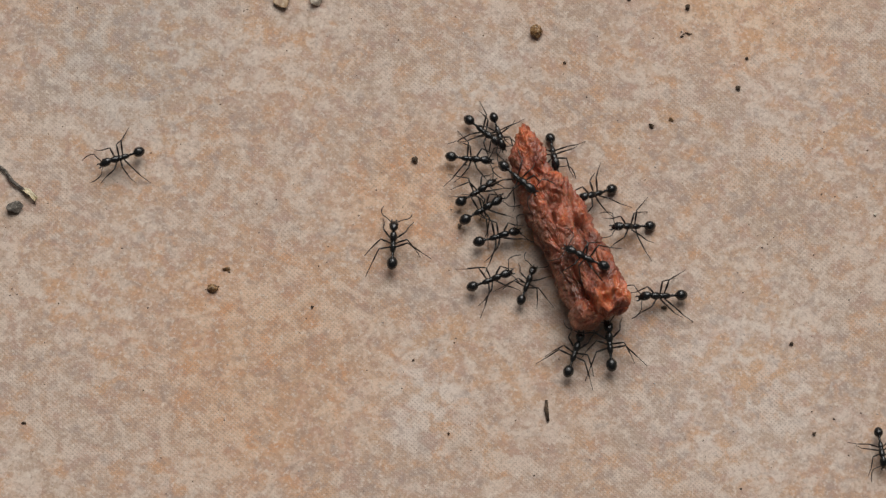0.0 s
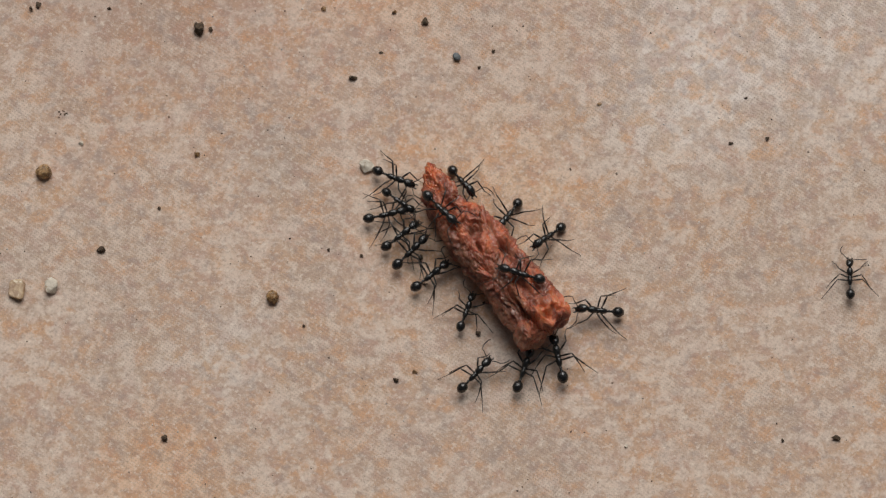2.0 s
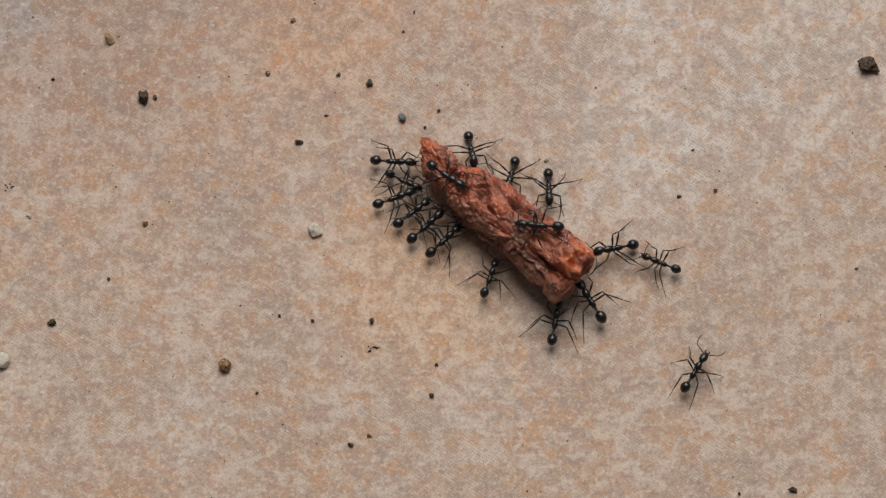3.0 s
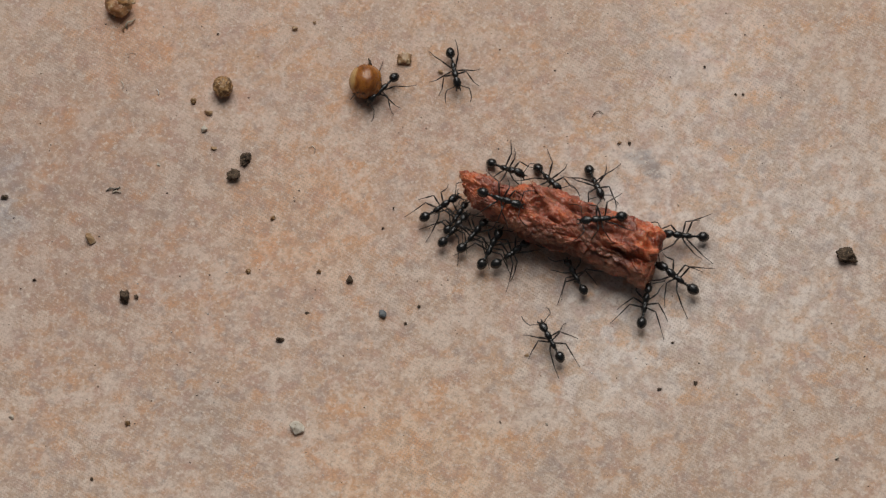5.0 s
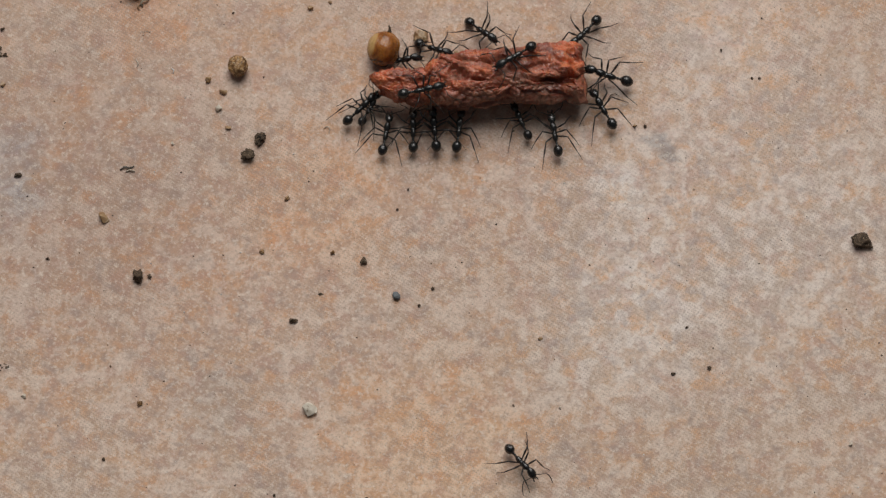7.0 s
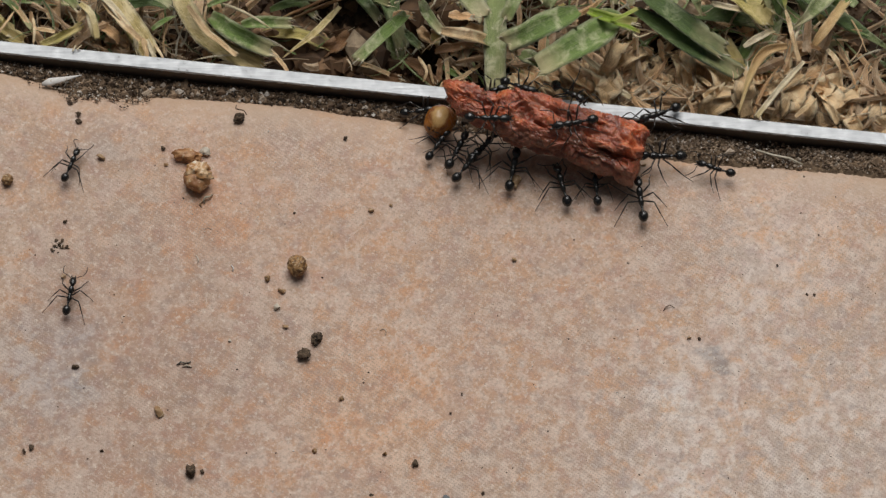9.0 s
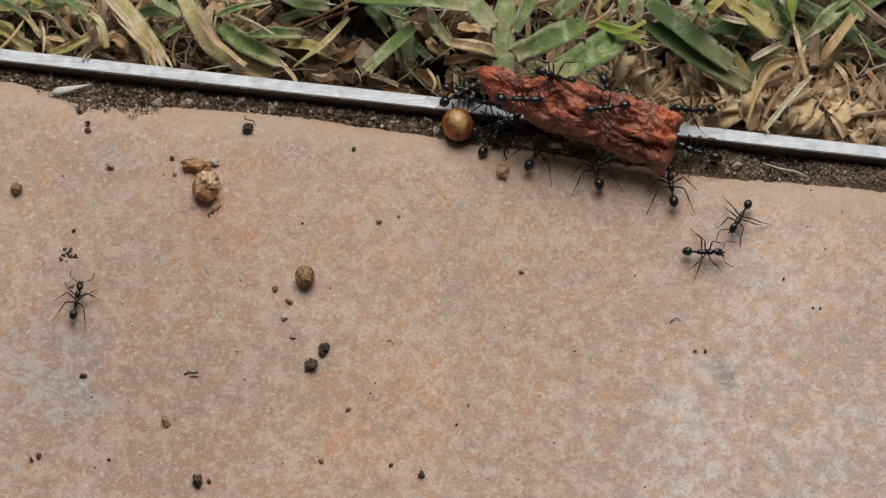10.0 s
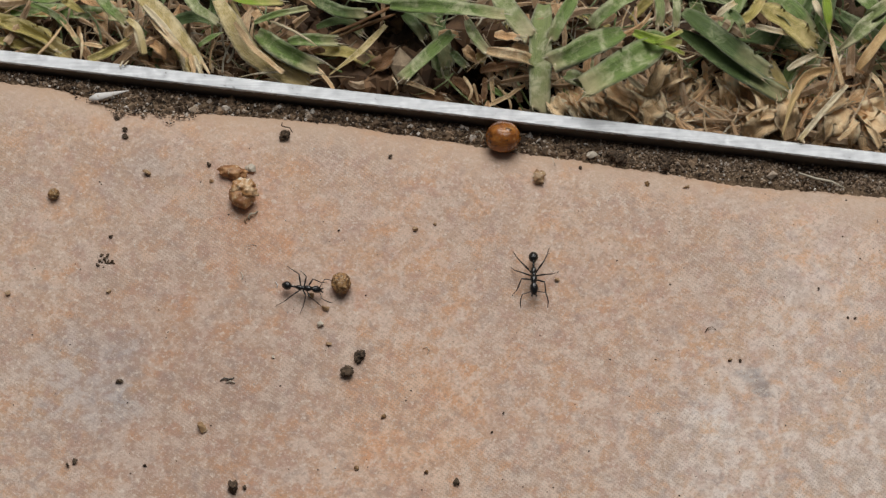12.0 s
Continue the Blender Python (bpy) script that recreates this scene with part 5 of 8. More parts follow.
def build_loose():
    scatter()
    bm = bmesh.new()
    lump(bm, (1.85, 1.75, 1.4), 8, 0.16, 4, 1.5)
    ob = tagged(part("tan_stone", bm, RUSTY), "large tan stone with a pale amber crust on the tile", "stone")
    ob.matrix_basis = mm(-35.4, 35.9, 0, 0, 0, 12)
    bm = bmesh.new()
    crumb(bm, 3.9, 3.0, 12)
    part("crust", bm, AMBER, ob, "pale amber crust").location = (0.45 * MM, 0.75 * MM, 0.9 * MM)
    bm = bmesh.new()
    lump(bm, (1.95, 0.95, 0.7), 57, 0.3, 4, 1.6)
    ob = tagged(part("stone_flake", bm, RUSTY), "flat orange-brown stone flake behind the large stone", "stone")
    ob.matrix_basis = mm(-36.9, 39.8, 0, 0, 0, -6)
    stone("pale_chip", -34.3, 40.6, (0.95, 0.8, 0.5), PALE_STONE, 23, "round whitish chip beside the stone flake", "stone")
    stone("soil_clod", -18.1, 12.1, (0.78, 1.05, 0.8), CRUMB, 63, "jagged black clod of soil on the tile", "soil clod", 15)
    stone("soil_clod", -35.8, -7.8, (0.85, 1.0, 0.7), CRUMB, 71, "dark wedge-shaped clod of soil on the tile", "soil clod", 10)
    stone("grey_stone", -94.0, -81.2, (1.4, 1.1, 0.8), GREY_STONE, 77, "grey-brown stone on the tile", "stone", 10)
    stone("grey_seed", 0.2, -12.0, (0.5, 0.62, 0.4), speckled("slate grey husk", (0.10, 0.11, 0.12), (0.22, 0.24, 0.25), 1200, 0.6), 80, "small slate-grey seed on the tile", "seed", 35)
    heap("soil_crumbs", -55.0, 26.2, 13, 1.6, 0.42, CRUMB, "scattered heap of black soil crumbs on the tile", "soil crumbs", 5)
    heap("soil_crumbs", -4.6, -45.7, 6, 1.1, 0.34, CRUMB, "few dark soil crumbs close together on the tile", "soil crumbs", 7)
    heap("soil_crumbs", -54.9, -20.6, 8, 1.1, 0.24, CRUMB, "thin smudge of soil crumbs on the tile", "soil crumbs", 8)
    heap("pale_crumbs", -34.1, 28.8, 8, 1.2, 0.16, PALE_STONE, "pale chips of mortar on the tile", "mortar chips", 9)
    strand("plant_fibre", [(-33.2, 34.1, 0.1), (-33.6, 33.6, 0.5), (-34.2, 33.5, 0.6), (-34.5, 33.1, 0.4), (-34.3, 32.7, 0.1)], 0.17, BLADES["whitestick"], "pale curled scrap of husk beside the large stone", "husk")
    strand("plant_fibre", [(-34.6, 33.0, 0.1), (-35.0, 32.7, 0.3), (-34.8, 32.2, 0.1)], 0.15, BLADES["husk"], "brown curled scrap of husk beside the large stone", "husk")
    strand("root", [(-29.9, 47.7, 0.3), (-30.0, 47.0, 1.0), (-29.6, 46.6, 1.5), (-28.8, 46.5, 1.4), (-28.4, 46.1, 0.6)], 0.1, CRUMB, "thin curled rootlet on a crumb of soil", "root")
    strand("plant_fibre", [(-38.0, 8.2, 0.1), (-37.4, 8.6, 0.3), (-36.7, 8.4, 0.25), (-36.0, 8.7, 0.1)], 0.16, GREY_STONE, "grey scrap of twig on the tile", "twig")
    strand("plant_fibre", [(-37.2, 7.9, 0.1), (-36.6, 8.1, 0.3), (-35.9, 7.9, 0.1)], 0.14, PALE_STONE, "pale scrap of fibre on the tile", "fibre")
    strand("plant_fibre", [(-30.4, 23.3, 0.08), (-30.1, 22.9, 0.14), (-30.2, 22.4, 0.08)], 0.1, PAPER, "short white plant fibre on the tile", "fibre")
    strand("plant_fibre", [(31.0, 16.3, 0.1), (31.4, 16.9, 0.25), (32.0, 17.1, 0.3), (32.6, 16.8, 0.1)], 0.07, CRUMB, "short dark curved plant fibre on the tile", "fibre")
    strand("plant_fibre", [(-9.2, 13.4, 0.08), (-8.7, 13.7, 0.2), (-8.3, 13.3, 0.2), (-8.5, 12.6, 0.08)], 0.07, PALE_STONE, "short pale curled fibre on the tile", "fibre")
    strand("plant_fibre", [(-35.4, 24.8, 0.08), (-35.1, 24.2, 0.12), (-35.2, 23.6, 0.08)], 0.09, PALE_STONE, "short white plant fibre on the tile", "fibre")
    strand("twig", [(-19.0, -100.9, 0.2), (-18.9, -102.3, 0.35), (-18.5, -103.8, 0.15)], 0.33, CRUMB, "short dark splinter of twig on the tile", "twig")
    strand("twig", [(44.5, 41.3, -1.0), (47.0, 40.4, -0.9), (49.3, 39.9, -0.8), (51.2, 39.0, -1.1)], 0.22, BLADES["whitestick"], "bleached twig lying in the sand joint", "twig")
    strand("twig", [(-97.6, -74.6, 0.2), (-95.8, -75.9, 0.5), (-94.6, -77.4, 0.6), (-93.2, -78.2, 0.4), (-92.0, -79.0, 0.2)], 0.3, GREY_STONE, "thin grey twig on the tile", "twig")
    bm, _ = blade_mesh("husk", [(-93.2, -78.3, 0.3), (-92.2, -79.0, 0.5), (-91.2, -79.6, 0.25)], 0.8, random.Random(2))
    tagged(part("leaf_shard", bm, BLADES["whitestick"]), "pale dry leaf shard on the tile", "leaf shard")
    strand("plant_fibre", [(9.0, 42.8, 0.1), (9.5, 41.6, 0.1)], 0.09, PALE_STONE, "short white splinter of straw by the joint", "fibre")
    strand("plant_fibre", [(9.7, 42.9, 0.1), (10.0, 42.4, 0.1)], 0.08, PALE_STONE, "thin white splinter of straw by the joint", "fibre")
    strand("plant_fibre", [(-2.5, 46.5, -1.0), (-1.5, 47.1, -0.6), (-0.9, 46.4, -0.5), (-1.3, 45.6, -0.9)], 0.1, BLADES["whitestick"], "curled pale straw in the sand joint", "fibre")
    stone("pale_chip", 14.8, 43.8, (1.0, 0.6, 0.5), PALE_STONE, 21, "flat pale stone chip bedded in the sand joint", "stone", 10).location.z = -1.5 * MM
    for k, (x, y, w) in enumerate(((17.7, 43.9, 0.8), (19.0, 43.3, 0.95), (25.4, 42.7, 1.0), (12.0, 44.9, 0.7))):
        stone("soil_clod", x, y, (w, 0.8 * w, 0.6), CRUMB, 90 + k, "dark clod of soil bedded in the sand joint", "soil clod", turn=30 * k).location.z = -1.5 * MM
    heap("soil_crumbs", -65.8, -89.7, 8, 1.3, 0.16, CRUMB, "thin brown smudge of soil crumbs on the tile", "soil crumbs", 14)
    heap("soil_crumbs", -64.3, -86.7, 6, 0.9, 0.18, CRUMB, "few brown soil crumbs close together on the tile", "soil crumbs", 15)
    bm = bmesh.new()
    tube(bm, [(-2.7, -0.35, 0), (-1.6, -0.12, 0.05), (0.2, 0.05, 0.05), (3.1, 0.45, 0)], [0.25, 0.60, 0.42, 0.03], 8)
    for v in bm.verts:
        v.co.z *= 0.4
    ob = tagged(part("husk", bm, PAPER), "white papery husk lying on the sand joint", "husk")
    ob.matrix_basis = mm(-55.2, 51.9, -0.35, 6, 0, 6)


# ---- the seed and a flake, dragged along by the haul ----
def build_seed():
    bm = bmesh.new()
    ovoid(bm, (0, 0, 0), (2.55, 2.25, 2.2), 0, 28, 18, lambda s: 1.0 - 0.10 * s)
    for v in bm.verts:
        a = math.atan2(v.co.z, v.co.y)
        v.co *= 1 + 0.028 * math.sin(11 * a + 0.9 * math.sin(v.co.x)) + 0.10 * noise.noise(v.co * 0.6) + 0.05 * noise.noise(v.co * 1.7) - 0.05 * max(0, v.co.x - 1.6)
    seed = part("seed", bm, SEED)
    bm = bmesh.new()
    tube(bm, [(2.3, 0, 0), (2.6, 0.05, 0.03), (2.95, 0.2, 0.1), (3.2, 0.42, 0.12)], [0.34, 0.2, 0.15, 0.08], 8)
    part("stalk", bm, CRUMB, seed, "dark dry stalk")
    bm = bmesh.new()
    got = bmesh.ops.create_icosphere(bm, subdivisions=4, radius=1.0)["verts"]
    for v in got:  # a crust of earth on the blunt end
        d = v.co.normalized()
        k = 1 + 0.5 * noise.noise(d * 2.3) + 0.3 * noise.noise(d * 5.1) + 0.25 * noise.noise(d * 9.7)
        v.co = Vector((-2.1 + 0.34 * d.x * k, 1.15 * d.y * k, 1.15 * d.z * k))
    part("scar", bm, CRUMB, seed, "crusty black attachment scar")
    return tagged(seed, "round glossy ochre-brown seed with dark stalk", "seed")


def build_flake():
    bm = bmesh.new()
    lump(bm, (1.0, 0.85, 0.35), 33, 0.4, 3, 2.2)
    return tagged(part("bark_flake", bm, TAN_STONE), "thin crumbly tan flake on the tile", "flake")


# ---- the meat ----
def build_meat():
    """A torn strip of cooked meat along x, narrow end at -x, standing on z = 0."""
    #     x     y-   y+   top  bottom
    sec = [(-14.80, 0.9, 2.1, 5.3, 4.2), (-14.30, 0.1, 2.4, 5.5, 3.0), (-13.50, -1.2, 2.6, 5.5, 1.7), (-11.90, -2.5, 2.6, 5.4, 1.9), (-9.25, -3.0, 2.3, 5.2, 1.9), (-7.63, -3.2, 2.3, 5.0, 1.7), (-6.52, -3.5, 3.4, 6.2, 1.4), (-3.74, -3.9, 4.1, 6.7, 0.8), (-0.04, -4.3, 4.5, 6.6, 0.7), (3.66, -4.4, 4.7, 6.5, 0.7), (7.36, -4.4, 4.9, 6.3, 0.7), (11.06, -4.4, 5.0, 6.0, 0.8), (13.49, -4.4, 4.9, 5.8, 1.0), (14.40, -4.2, 4.6, 5.4, 1.6)]
    xs = np.array([s[0] for s in sec])
    cols = [np.array([s[k] for s in sec]) for k in range(1, 5)]
    bm = bmesh.new()
    n, around = 330, 190
    # a boxy section, stepped evenly round
    fine = []
    for k in range(4001):
        c, s = math.cos(math.tau * k / 4000), math.sin(math.tau * k / 4000)
        fine.append((math.copysign(abs(c) ** 0.5, c), math.copysign(abs(s) ** 0.5, s)))
    run = np.concatenate(([0.0], np.cumsum([math.dist(p, q) for p, q in zip(fine, fine[1:])])))
    section = [(float(np.interp(f, run, [p[0] for p in fine])), float(np.interp(f, run, [p[1] for p in fine]))) for f in run[-1] * np.arange(around) / around]
    rings = []
    for i in range(n + 1):
        x = -14.80 + 29.20 * i / n
        lo, hi, top, bot = (float(np.interp(x, xs, c)) for c in cols)
        ring = []
        for u, w in section:
            c, s = Vector((u ** 3, w ** 3)).normalized()
            y, z = (lo + hi) / 2 + u * (hi - lo) / 2, (top + bot) / 2 + w * (top - bot) / 2
            if u < 0:  # the near flank leans back to a narrower top and is undercut below
                y -= 0.20 * (hi - lo) * u * max(0.0, 0.5 + 0.5 * w) + 0.26 * (hi - lo) * u * max(0.0, -w)
            slant = y + 0.16 * x + 0.35 * noise.noise(Vector((x * 0.22, y * 0.4, z * 0.4)))
            d = 0.60 * noise.noise(Vector((x * 0.17, y * 0.42, z * 0.42)))
            d += 0.45 * noise.noise(Vector((x * 0.24 + 3, slant * 0.72, z * 0.72)))  # bundles of fibre
            bent = 0.45 * noise.noise(Vector((x * 0.6, y * 0.9, z * 0.9)))
            for scale, stretch, step, dome in ((0.36, 0.55, 0.60, 0.34), (0.85, 0.45, 0.36, 0.30), (1.9, 0.46, 0.20, 0.18), (3.8, 0.6, 0.11, 0.12)):
                # torn blocks and strands, each at its own height
                near, spots = noise.voronoi(Vector((x * scale * stretch + 7 * scale, (slant + bent) * scale, z * scale + scale)))
                edge = min(1.0, (near[1] - near[0]) / 0.10)
                d += step * 1.5 * noise.noise(spots[0] * 5.37) * edge + dome * (0.45 - near[0])
            d += 0.09 * noise.noise(Vector((x * 0.9, slant * 3.2, z * 3.2 + 9)))
            d += 0.08 * noise.noise(Vector((x * 3.0, slant * 4.4, z * 4.4)))
            hollow = noise.noise(Vector((x * 0.30 + 20, slant * 0.95, z * 0.95)))
            d -= 0.9 * max(0.0, min(1.0, (hollow - 0.24) / 0.2))
            if s < -0.3:
                d *= 0.6
            if s > 0:  # a fissure splits the broad end, and torn pits
                split = -0.7 + 0.5 * noise.noise(Vector((x * 0.35, 3, 0)))
                d -= 1.5 * math.exp(-((y - split) / 0.33) ** 2) * max(0.0, min(1.0, (x - 5.5) / 4))
                for px, py, r in ((9.2, -1.6, 0.9), (11.6, -1.7, 1.0), (-7.6, 0.4, 1.1), (3.5, -2.6, 0.9), (2.5, 3.2, 0.9), (-2.5, 0.6, 0.7)):
                    d -= 1.3 * math.exp(-((x - px) ** 2 + (y - py) ** 2) / r ** 2)
            ring.append(bm.verts.new((x + 0.5 * noise.noise(Vector((y, z, x * 0.1))) * min(1, abs(x) / 14) ** 6 * 2.0, y + c * d, max(0.0, z + s * d))))
        rings.append(ring)
    for a, b in zip(rings, rings[1:]):
        for k in range(around):
            bm.faces.new((a[k], a[(k + 1) % around], b[(k + 1) % around], b[k]))
    for ring, flip in ((rings[0], 1), (rings[-1], 0)):
        cur = ring
        mid = sum((v.co for v in ring), Vector()) / around
        for j in range(1, 9):
            f = 1 - j / 9
            nxt = [bm.verts.new(mid + (v.co - mid) * f + Vector((0.5 * noise.noise(Vector((j * 0.7, v.co.y * 0.9, v.co.z * 0.9))) + (0.25 if not flip else -0.4) * (1 - f * f), 0, 0))) for v in ring]
            for k in range(around):
                q = (cur[k], cur[(k + 1) % around], nxt[(k + 1) % around], nxt[k])
                bm.faces.new(q)
            cur = nxt
        bm.faces.new(cur)
    bmesh.ops.recalc_face_normals(bm, faces=bm.faces)
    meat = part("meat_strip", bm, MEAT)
    rng = random.Random(31)
    for k in range(26):  # torn flakes and strands that stand off the surface
        x, a = rng.uniform(-13, 13), rng.uniform(0.15, 2.95)
        lo, hi, top, bot = (float(np.interp(x, xs, c)) for c in cols)
        y = (lo + hi) / 2 + 0.96 * math.cos(a) * (hi - lo) / 2
        z = (top + bot) / 2 + 0.93 * math.sin(a) ** 0.5 * (top - bot) / 2
        y += 0.20 * (hi - lo) * max(0.0, -math.cos(a)) ** 0.5
        bm = bmesh.new()
        size = rng.uniform(0.3, 0.75)
        got = lump(bm, (size * rng.uniform(1.2, 2.6), size * 0.5, size * 0.45), 200 + k, 0.6, 3, 3.0)
        turn = Matrix.Rotation(rng.uniform(-0.5, 0.5), 3, "Z") @ Matrix.Rotation(rng.uniform(-0.3, 0.3), 3, "Y")
        for v in got:
            v.co = turn @ (v.co - Vector((0, 0, size * 0.3))) + Vector((x, y, z))
        part("shred", bm, SHRED, meat, "torn orange-red flake of meat")
    return tagged(meat, "torn reddish-brown strip of cooked meat carried by ants", "meat")


# ---- the ants ----
HAULER = "matt black ant gripping the meat with its jaws"
RUNNER = "matt black long-legged ant running over the paving"
RIDER = "matt black ant clinging on top of the meat"
LEGS = {  # coxa, knee, shin end, toe; for the left side
    "front": ((0.75, 0.32, 1.55), (1.15, 1.75, 2.45), (2.45, 2.25, 0.75), (3.15, 2.85, 0.05)),
    "mid": ((0.15, 0.36, 1.5), (0.30, 1.80, 2.65), (-0.45, 2.95, 0.85), (-1.15, 3.65, 0.05)),
    "hind": ((-0.4, 0.34, 1.5), (-1.25, 1.85, 2.95), (-2.75, 2.75, 1.05), (-4.05, 3.45, 0.05)),
}
ANT_MESHES = {}


def ant_meshes():
    if ANT_MESHES:
        return ANT_MESHES
    bm = bmesh.new()
    ovoid(bm, (0, 0, 0), (0.98, 0.58, 0.52), -0.35, 18, 12, lambda s: 1.04 - 0.16 * s * s - 0.06 * s)
    ANT_MESHES["head"] = mesh_of("head", bm, ANT)
    bm = bmesh.new()
    ovoid(bm, (0, 0, 0), (0.17, 0.09, 0.14), 0, 8, 6)
    ANT_MESHES["eye"] = mesh_of("eye", bm, ANT_LIMB)
    bm = bmesh.new()
    tube(bm, [(0, 0, 0), (0.28, 0.12, -0.02), (0.5, 0.02, -0.05)], [0.13, 0.12, 0.03], 6)
    ANT_MESHES["mandible_l"] = mesh_of("mandible", bm, ANT_LIMB)
    bm = bmesh.new()
    tube(bm, [(0, 0, 0), (0.28, -0.12, -0.02), (0.5, -0.02, -0.05)], [0.13, 0.12, 0.03], 6)
    ANT_MESHES["mandible_r"] = mesh_of("mandible", bm, ANT_LIMB)
    for side, tag in ((1, "l"), (-1, "r")):
        bm = bmesh.new()
        tube(bm, [(0, 0, 0), (0.35, side * 0.75, 0.35), (0.55, side * 1.35, 0.45), (1.1, side * 1.6, 0.15), (1.8, side * 1.7, -0.35), (2.4, side * 1.6, -0.75)], [0.07, 0.065, 0.07, 0.075, 0.08, 0.05], 6)
        ANT_MESHES["antenna_" + tag] = mesh_of("antenna", bm, ANT_LIMB)
    bm = bmesh.new()
    ovoid(bm, (0.85, 0, 1.92), (0.82, 0.50, 0.50), 0.1, 14, 9)
    ovoid(bm, (0.05, 0, 1.78), (0.62, 0.38, 0.36), 0, 12, 8)
    ovoid(bm, (-0.62, 0, 1.80), (0.72, 0.40, 0.42), 0.15, 12, 8)
    ANT_MESHES["thorax"] = mesh_of("thorax", bm, ANT)
    bm = bmesh.new()
    tube(bm, [(-1.15, 0, 1.7), (-1.35, 0, 1.82), (-1.5, 0, 1.95), (-1.65, 0, 1.82), (-1.8, 0, 1.86), (-1.95, 0, 2.0), (-2.15, 0, 1.95)], [0.13, 0.16, 0.23, 0.13, 0.18, 0.26, 0.15], 9)
    ANT_MESHES["petiole"] = mesh_of("petiole", bm, ANT)
    bm = bmesh.new()
    ovoid(bm, (0, 0, 0), (0.86, 0.72, 0.72), 0, 20, 14, lambda s: 1.0 + 0.06 * s - 0.08 * max(0.0, -s) ** 3)
    for v in bm.verts:  # shallow seams between the plates
        for x in (0.25, -0.35, -0.75):
            k = 1 - 0.035 * math.exp(-((v.co.x - x) / 0.06) ** 2)
            v.co.y *= k
            v.co.z *= k
    ANT_MESHES["gaster"] = mesh_of("gaster", bm, ANT)
    for which, pts in LEGS.items():
        for side, tag in ((1, "l"), (-1, "r")):
            c = Vector(pts[0])
            q = [Vector(p) - c for p in pts]
            line = [q[0], q[0].lerp(q[1], 0.15), q[0].lerp(q[1], 0.55), q[1], q[1].lerp(q[2], 0.2), q[1].lerp(q[2], 0.7), q[2], q[2].lerp(q[3], 0.5), q[3]]
            bm = bmesh.new()
            line = [Vector((v.x, side * v.y, v.z)) for v in line]
            tube(bm, line[:7], [0.16, 0.10, 0.155, 0.095, 0.095, 0.11, 0.065], 6)
            ANT_MESHES[which + tag] = mesh_of("leg", bm, ANT_LIMB)
            bm = bmesh.new()
            tube(bm, [line[5].lerp(line[6], 0.92)] + line[7:], [0.058, 0.05, 0.038], 6)
            ANT_MESHES[which + "_foot_" + tag] = mesh_of("foot", bm, ANT_LIMB)
    return ANT_MESHES


def ant(label, seed, size=1.0, nose=5.0):
    """An ant; nose: degrees by which the body rears over its legs."""
    m = ant_meshes()
    rng = random.Random(seed * 17 + 3)
    root = tagged(new("ant"), label, "ant", group="ants")
    root.empty_display_size = 0.002
    root.scale = (size, size, size)

    def hang(name, mesh, parent, x, y, z, rx=0, ry=0, rz=0):
        ob = new(name, m[mesh])
        ob.parent = parent
        ob.matrix_basis = mm(x, y, z, rx, ry, rz)
        return ob
    body = [hang("thorax", "thorax", root, 0, 0, 0), hang("petiole", "petiole", root, 0, 0, 0)]
    body.append(hang("gaster", "gaster", root, -2.75, 0, 1.95, 0, rng.uniform(-18, 8), rng.uniform(-8, 8)))
    head = hang("head", "head", root, 2.35, 0, 1.9, 0, rng.uniform(-5, 18) + 0.5 * nose, rng.uniform(-10, 10))
    for ob in (*body, head):
        ob.matrix_basis = mm(0, 0, 1.75, 0, -nose) @ mm(0, 0, -1.75) @ ob.matrix_basis
    hang("mandible", "mandible_l", head, 0.78, 0.22, -0.28)
    hang("mandible", "mandible_r", head, 0.78, -0.22, -0.28)
    hang("eye", "eye", head, 0.12, 0.53, 0.16)
    hang("eye", "eye", head, 0.12, -0.53, 0.16)
    hang("antenna", "antenna_l", head, 0.5, 0.35, 0.1, 0, rng.uniform(-10, 15), rng.uniform(-20, 25))
    hang("antenna", "antenna_r", head, 0.5, -0.35, 0.1, 0, rng.uniform(-10, 15), rng.uniform(-25, 20))
    legs = []
    for k, which in enumerate(("front", "mid", "hind")):
        for side, tag in ((1, "l"), (-1, "r")):
            c = LEGS[which][0]
            rest = rng.uniform(-19, 19)
            leg = hang("leg", which + tag, root, c[0], side * c[1], c[2], 0, 0, rest)
            hang("foot", which + "_foot_" + tag, leg, 0, 0, 0)
            legs.append((leg, (c[0], side * c[1], c[2]), rest, side * (1 if k != 1 else -1)))
    return root, legs


